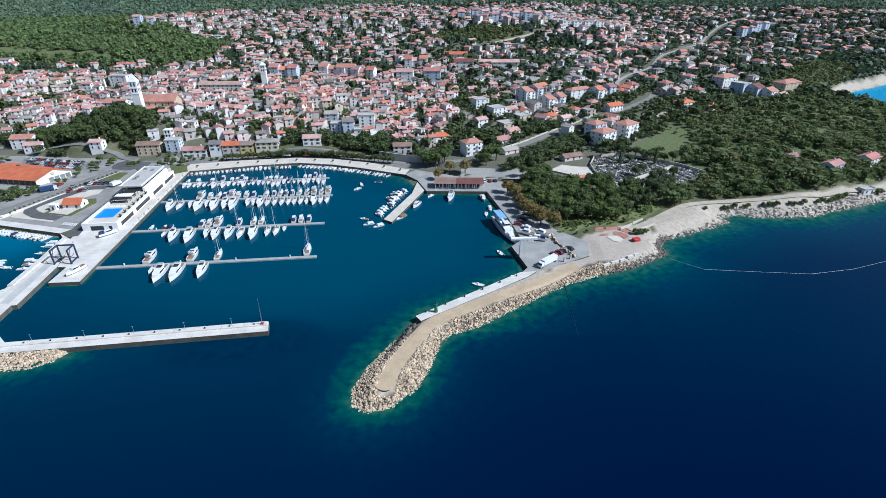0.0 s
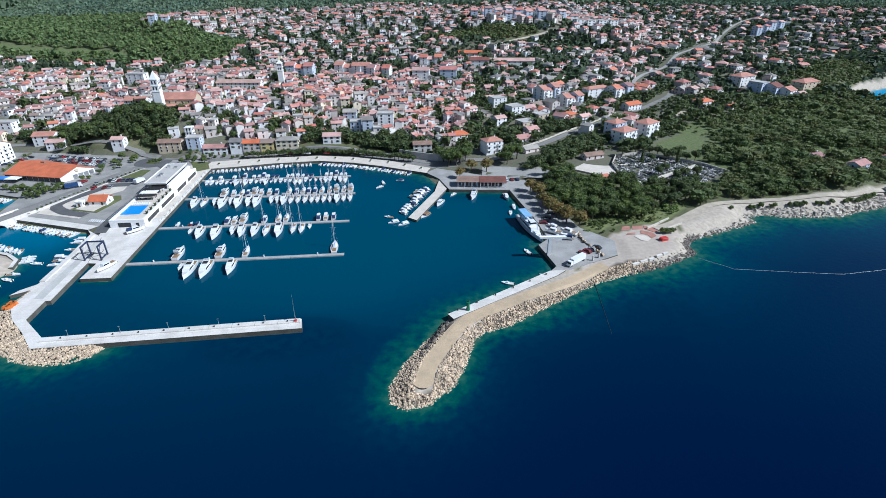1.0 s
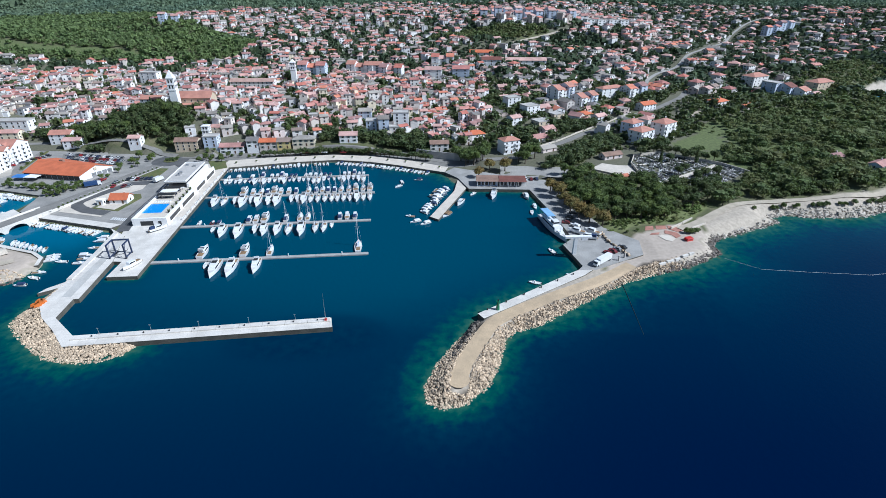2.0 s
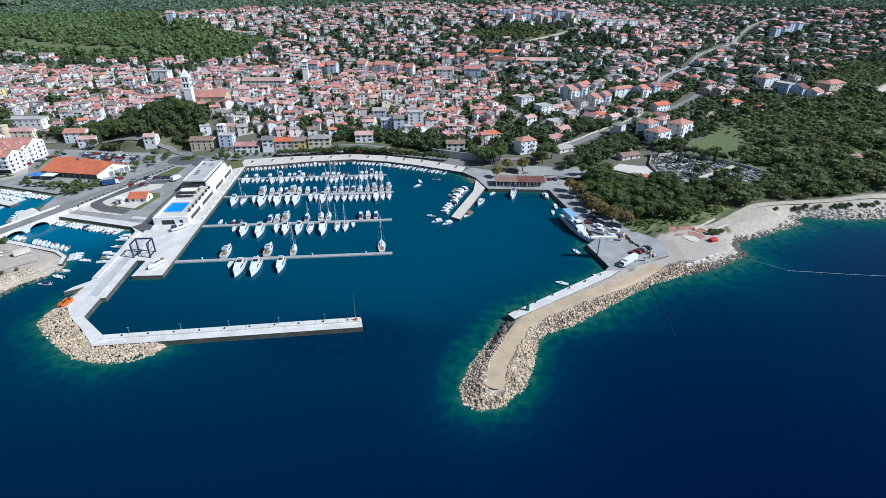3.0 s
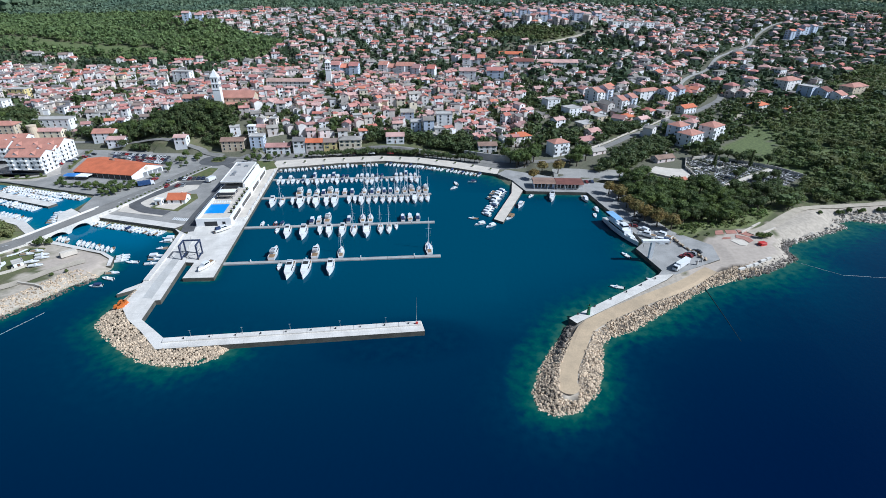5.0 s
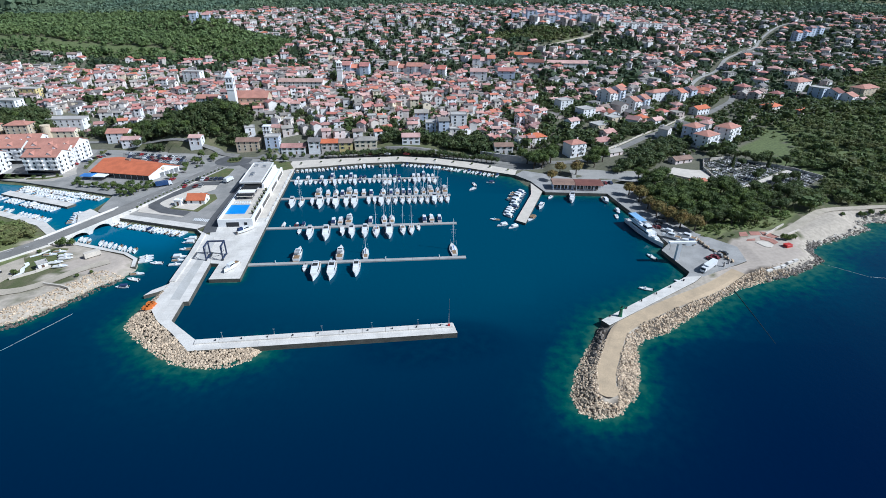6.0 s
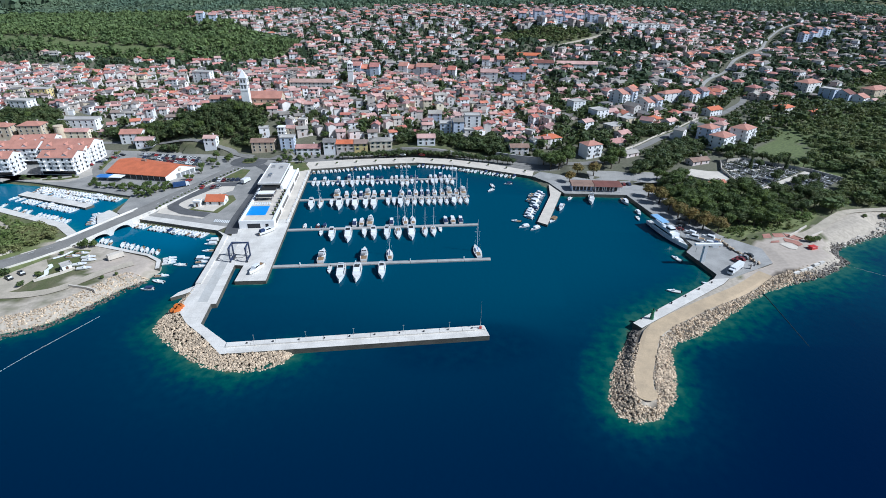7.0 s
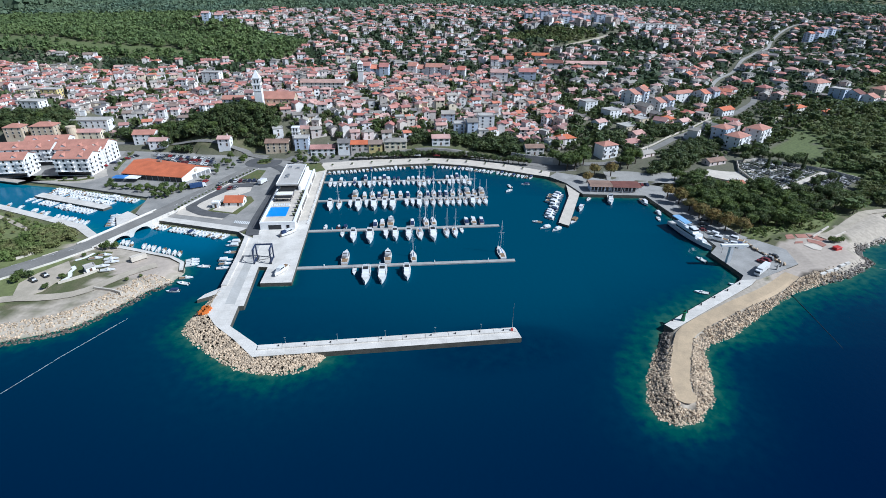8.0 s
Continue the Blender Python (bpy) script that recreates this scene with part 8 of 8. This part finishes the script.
# pale layered rock shelves, tilted towards the water
def ledge(x, y, length, width, height, yaw, tilt, seed):
    rng = random.Random(seed)
    g = Geo()
    n = 11
    z = gz(x, y)
    for k in range(3):
        f = 1 - 0.22 * k
        ring_pts = []
        for i in range(n):
            a = 2 * math.pi * i / n
            r = rng.uniform(0.7, 1.12)
            ring_pts.append((length / 2 * f * r * math.cos(a) + rng.uniform(-0.3, 0.3), width / 2 * f * r * math.sin(a)))
        g.prism(ring_pts, -1.6 if k == 0 else height * k / 3 - 0.05, height * (k + 1) / 3)
    thing("rock_ledge", g, M_LEDGE, pose(x, y, z, rng.uniform(-4, 4), tilt, yaw), "pale layered limestone shelf at the shore", "rock", "shore ledges")


random.seed(93)
LEDGE_LINE = [(112, 237.5), (120, 241.5), (128, 246), (135, 250), (139, 251.5), (147, 263), (153, 263), (160, 261.5), (166, 261.3), (172, 261.6), (178, 262), (184, 262.4), (190, 263.4), (195, 266), (200, 268.4), (206, 271.5), (211, 274), (216, 276), (221, 278), (226, 280.4), (231, 282.5), (237, 286), (243, 289), (249, 292)]
for k, (x, y) in enumerate(LEDGE_LINE):
    big = 1.0 if x < 146 else 1.9 if x < 196 else 2.6
    for j in range(1 if x < 146 else 3):
        ledge(x + random.uniform(-2, 2), y + random.uniform(-1.2, 1.8), random.uniform(2.4, 5.0), random.uniform(1.4, 2.6), big * random.uniform(0.3, 0.75), 25 + random.uniform(-35, 35), random.uniform(-14, 14), 300 + 4 * k + j)

# dark rubble on the inner side of the breakwater head; shade in its colour
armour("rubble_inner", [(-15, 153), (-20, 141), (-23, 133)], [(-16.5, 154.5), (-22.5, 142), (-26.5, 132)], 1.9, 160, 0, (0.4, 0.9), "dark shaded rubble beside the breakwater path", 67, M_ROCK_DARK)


# ---- cars ----
def car_proto():
    ob = new("car")
    tagged(ob, "parked passenger car on asphalt", "car", "parked cars")
    g = Geo()
    g.box(-0.88, 0.88, -2.15, 2.15, 0.32, 0.86, top=(0.95, 0.97))
    g.box(-0.80, 0.80, -1.55, 1.05, 0.86, 1.43, top=(0.82, 0.66), shift=(0, -0.1))
    for x in (-0.8, 0.8):
        for y in (-1.35, 1.35):
            g.tube((x - 0.1, y, 0.32), (x + 0.1, y, 0.32), 0.32, 0.32, 8, 1)
    part("body", g, [M_CAR, M_DARK], ob)
    g = Geo()
    g.box(-0.81, 0.81, -1.50, 1.02, 0.90, 1.34, top=(0.86, 0.74), shift=(0, -0.08))
    part("glasshouse", g, M_GLASS, ob)
    return ob


CAR = car_proto()
CAR.matrix_basis = pose(-247, 288, 1.95, 0, 0, -14)
random.seed(71)


def park_cars(a, b, spacing, yaw, z, fill=0.8):
    a, b = Vector(a), Vector(b)
    n = int((b - a).length / spacing)
    for k in range(n + 1):
        if random.random() < fill:
            p = a.lerp(b, k / max(1, n))
            copy_thing(CAR, pose(p.x, p.y, z, 0, 0, yaw + random.choice((0, 180)) + random.uniform(-3, 3)))


park_cars((-305, 337), (-262, 331), 2.7, 8, 1.72, 0.85)
park_cars((-300, 331), (-258, 325), 2.7, 8, 1.72, 0.85)
park_cars((-296, 325), (-256, 319.5), 2.8, 8, 1.72, 0.7)
park_cars((-326, 312), (-318, 334), 3.0, 100, 1.65, 0.7)
park_cars((-232, 290), (-216, 293), 2.6, 5, 1.65, 0.9)
park_cars((-234, 278), (-222, 280), 2.6, 5, 1.65, 0.7)
park_cars((-242, 258), (-236, 284), 9, -12, 2.3, 0.5)
park_cars((44, 208), (52, 214), 2.8, 40, 1.9, 0.9)
park_cars((30, 240), (40, 262), 3.4, 80, 1.9, 0.5)
park_cars((-150, 346), (-70, 351), 12, 84, 3.0, 0.4)
park_cars((-2, 300), (22, 304), 3.2, 5, 1.9, 0.6)
park_cars((-262, 170), (-260, 174), 4, 60, 2.62, 1)


def van(x, y, z, yaw, L, box_mat, label):
    ob = new("delivery_truck")
    ob.matrix_basis = pose(x, y, z, 0, 0, yaw)
    tagged(ob, label, "truck")
    part("cargo_box", boxes((-1.15, 1.15, -L / 2, L / 2 - 2.2, 0.8, 3.1, 1, 1, 0)), box_mat, ob)
    part("cab", boxes((-1.1, 1.1, L / 2 - 2.1, L / 2, 0.5, 2.5, 0.95, 0.8, -0.2)), M_HULL, ob)
    part("windscreen", boxes((-1.0, 1.0, L / 2 - 0.55, L / 2 - 0.03, 1.5, 2.2, 0.95, 0.5, -0.15)), M_GLASS, ob)
    g = Geo()
    g.tube((-0.15, 0, 0), (0.15, 0, 0), 0.48, 0.48, 10)
    w = g.mesh("wheel", M_DARK)
    for px in (-0.95, 0.95):
        for py in (-L / 2 + 1.2, L / 2 - 1.1):
            part("wheel", w, None, ob, m=pose(px, py, 0.48))


van(-247, 279, 1.7, -55, 9, M_HULL_BLUE, "blue and white delivery truck by the hall")
van(39.5, 199.3, 1.95, 133, 11.0, M_HULL, "long white box truck on the quay")
van(-212, 289, 1.75, -12, 7, M_HULL, "white van on the marina street")

# ---- cemetery ----
random.seed(81)
g = Geo()
c, s = math.cos(radians(38)), math.sin(radians(38))
for i in range(-28, 29):
    for j in range(-20, 21):
        if i % 8 == 0 or j in (-2, -1) or random.random() < 0.12:
            continue
        x, y = 116 + (i * 1.9) * c - (j * 2.4) * s, 312 + (i * 1.9) * s + (j * 2.7) * c
        if not in_poly(x, y, CEMETERY):
            continue
        z = gz(x, y)
        m = pose(x, y, z, 0, 0, 38 + random.uniform(-4, 4))
        g.box(-0.6, 0.6, -1.05, 1.05, -0.5, random.uniform(0.35, 0.6), 0, m)
        g.box(-0.5, 0.5, 0.8, 1.0, 0.3, random.uniform(0.9, 1.7), 0, m)
thing("gravestones", g, M_TOMB, label="rows of pale and dark stone graves", category="graves", kind="stuff")
ribbon("cemetery_path", [(91, 288), (114, 305.5), (139, 324.5)], 3.6, M_STONEPAVE, "pale straight cemetery path", lift=0.3, category="path")
ribbon("cemetery_wall_path", [(88, 322), (106, 326), (128, 332)], 2.4, M_STONEPAVE, "pale path at the cemetery wall", lift=0.3, category="path")
g = Geo()
pts = [(85, 297), (84, 322), (90, 338), (108, 345), (124, 337), (141, 326), (153, 311)]
for a, b in zip(pts, pts[1:]):
    n = 8
    for k in range(n):
        p, q = Vector(a).lerp(Vector(b), k / n), Vector(a).lerp(Vector(b), (k + 1) / n)
        d = (q - p)
        yaw = math.degrees(math.atan2(d.y, d.x))
        g.box(0, d.length, -0.2, 0.2, -1.0, 1.9, 0, pose(p.x, p.y, gz(p.x, p.y), 0, 0, yaw))
thing("cemetery_wall", g, M_STONEPAVE, label="low pale stone wall round the cemetery", category="wall", kind="structure")

# ---- beach ground and small things ----
for poly in ([(67.5, 232), (69, 236.5), (73, 237.5), (72, 233)], [(73.4, 233.4), (74.2, 237.6), (79.4, 238), (78.8, 234)], [(79.4, 233.8), (79.9, 237.8), (84.5, 236.2), (86.5, 232.4), (83, 230.6)], [(76, 229.2), (77.2, 232.6), (82.4, 230.2), (83, 226.4), (80, 224.2), (79, 227.4)], [(68.6, 227.4), (70, 229.4), (74, 230.2), (73, 228)]):
    slab("clay_patch", poly, 1.0, max(gz(*p) for p in poly) + 0.04, M_BRICK, M_BRICK, "worn red clay patch on the levelled ground", "ground")
g = Geo()
g.box(-1.7, 1.7, -1.2, 1.2, 0, 1.0)
g.box(-1.7, 1.7, -1.2, 1.2, 1.0, 1.6, top=(0.75, 0.7))
tent = thing("red_kiosk", g, M_REDPLASTIC, pose(85, 222.3, 2.35, 0, 0, 20), "small red kiosk on the bare ground", "kiosk")
g = Geo()
g.box(-1.9, 1.9, -1.4, 1.4, 1.6, 1.75, top=(0.8, 0.8))
part("canopy", g, M_REDPLASTIC, tent)
random.seed(91)
for k in range(6):
    g = Geo()
    g.box(-1.3, 1.3, -0.9, 0.9, 0, 0.9, top=(0.75, 0.7))
    g.tube((-1.4, 0, 0.35), (1.4, 0, 0.35), 0.35, 0.35, 7)
    thing("orange_float", g, M_ORANGEPLASTIC, pose(-184.9 + 1.2 * (k % 2), 153.8 + 1.4 * (k // 2), 1.9, 0, 0, random.uniform(0, 180)), "heap of orange floating boom sections", "float", "orange floats")
g = Geo()
for k in range(30):
    p = Vector((-16, 157.5)).lerp(Vector((28, 191)), k / 30)
    if k % 5 == 2:
        g = Geo()
        g.tube((0, 0, 0), (0, 0, 0.55), 0.28, 0.22, 8)
        g.tube((0, 0, 0.55), (0, 0, 0.7), 0.36, 0.3, 8)
        thing("bollard", g, M_DARK, pose(p.x + 1.2, p.y - 0.2, 2.45), "dark iron mooring bollard on the quay", "bollard", "quay bollards")
for k in range(12):
    s = k / 11
    p = along([(-178, 325), (-150, 334), (-112, 342), (-88, 340), (-60, 333), (-40, 323)], s)
    g = Geo()
    g.tube((0, 0, 0), (0, 0, 0.5), 0.9, 1.0, 10)
    pl = thing("planter", g, M_CONCRETE, pose(p.x, p.y, 1.75), "round concrete planter on the promenade", "planter", "promenade planters")
    bush = new("shrub", TREES["e"].children[0].data)
    bush.parent, bush.matrix_basis = pl, Matrix.Translation((0, 0, 0.1)) @ Matrix.Diagonal((0.42, 0.42, 0.5, 1))
g = Geo()
for k in range(46):
    v = 58 + 1.7 * k
    m = HARBOUR @ pose(-1.1 + 0.1 * (k % 3), v, 1.7, 0, 0, 0)
    if k % 4 != 3:
        g.box(-0.3, 0.3, -0.25, 0.25, 0, 1.1, 0, m, top=(0.8, 0.8))
thing("service_pedestals", g, M_WHITE, label="row of white service pedestals on the marina quay", category="pedestals", kind="stuff")
# a few boats laid up on the spit
for x, y, yaw in ((-249, 189.5, -72), (-246.9, 192.5, -75), (-242, 189.4, -70), (-240, 186.8, -72), (-241.7, 183, -66), (-237.5, 180, -70)):
    moor("w" if x < -242 else "o", pose(x, y, gz(x, y) + 0.35, 0, 0, yaw))
house(-244.2, 179, 4, 3, 1, 50, "flat", M_WHITE, None, 0, "small white garden shed on the spit")
g = Geo()
g.box(-3.2, 3.2, -1.2, 1.2, 0.4, 2.5, top=(0.97, 0.9))
box = thing("site_container", g, M_STONEPAVE, pose(-230.3, 190.3, gz(-230.3, 190.3), 0, 0, 50), "pale beige site container on the spit", "container")
for x in (-2.5, 2.5):
    g = Geo()
    g.box(x - 0.3, x + 0.3, -1.1, 1.1, 0, 0.4)
    part("support", g, M_DARK, box)
slab("pale_patch", [(72.2, 226), (74, 227.6), (77.6, 227), (79.6, 223.8), (77, 220.8), (74.4, 221.8)], 1.0, max(gz(72.2, 226), gz(77.6, 227)) + 0.05, M_STONEPAVE, M_STONEPAVE, "pale concrete patch on the bare ground", "ground")

# ---- the levelled ground at the point ----
# concrete kerb blocks on its seaward edge
for a, c in (((64, 198.8), (67.4, 200.6)), ((68, 201), (71.6, 202.8)), ((72.4, 203.2), (75, 204.6)), ((76.4, 206), (79.4, 207.6)), ((80, 208), (82.6, 209.4))):
    d = Vector(c) - Vector(a)
    g = Geo()
    g.box(0, d.length, -0.55, 0.55, -1.5, 0.45, 0, pose(a[0], a[1], gz(*a) + 0.3, 0, 0, math.degrees(math.atan2(d.y, d.x))), top=(0.97, 0.9))
    thing("kerb_block", g, M_CONCRETE, label="weathered concrete edge block above the rocks", category="kerb", group="edge blocks")
# rubble bank between the quay and the levelled ground
armour("rubble_bank", [(45.6, 230), (46.4, 221), (50, 212.5), (52.8, 206)], [(47.6, 230.4), (48.4, 221.6), (52, 213.2), (54.6, 207)], 2.9, 150, 0, (0.3, 0.75), "stone rubble bank beside the quay", 94)
for a, c in (((80.6, 234), (88, 240)), ((88.4, 240.4), (95, 245.8)), ((90.5, 233.6), (99.5, 239.8))):
    d = Vector(c) - Vector(a)
    g = Geo()
    g.box(0, d.length, -0.3, 0.3, -1.5, 1.1, 0, pose(a[0], a[1], gz(*a), 0, 0, math.degrees(math.atan2(d.y, d.x))))
    thing("ramp_wall", g, M_STONEPAVE, label="low pale wall beside the shore ramp", category="wall", group="ramp walls")
# gate posts at the track
for x, y in ((47.4, 202), (50.6, 204.8)):
    g = Geo()
    g.box(-0.35, 0.35, -0.35, 0.35, -0.5, 2.2, top=(0.9, 0.9))
    thing("gate_post", g, M_FLATROOF, pose(x, y, 2.0, 0, 0, 40), "grey concrete gate post on the track", "gate post", "track gate posts")
# outfall pipe lying out from the rocks, coloured as if seen through water
g = Geo()
pts = [(44.6, 187, 0.3), (44.9, 182, 0.04), (44.4, 165, 0.0), (43.9, 152, -0.06), (43.7, 147, -0.2)]
for a, c in zip(pts, pts[1:]):
    g.tube(a, c, 0.13, 0.13, 8)
thing("outfall_pipe", g, mat("underwater_look_pipe", (0.002, 0.016, 0.026), 0.6, 0.3, 2.0), label="long dark outfall pipe awash off the breakwater", category="pipe")

# low white wall on the upper side of the road out of town
g = Geo()
pts = [(20, 351), (32, 362), (44, 374), (60, 390), (80, 411), (98, 428), (116, 446)]
for a, c in zip(pts, pts[1:]):
    for k in range(4):
        p, q = Vector(a).lerp(Vector(c), k / 4), Vector(a).lerp(Vector(c), (k + 1) / 4)
        d = q - p
        g.box(0, d.length, -0.2, 0.2, -1.5, 1.1, 0, pose(p.x, p.y, gz(p.x, p.y) + 0.2, 0, 0, math.degrees(math.atan2(d.y, d.x))))
thing("road_wall", g, M_STONEPAVE, label="low pale wall along the road out of town", category="wall", kind="structure")
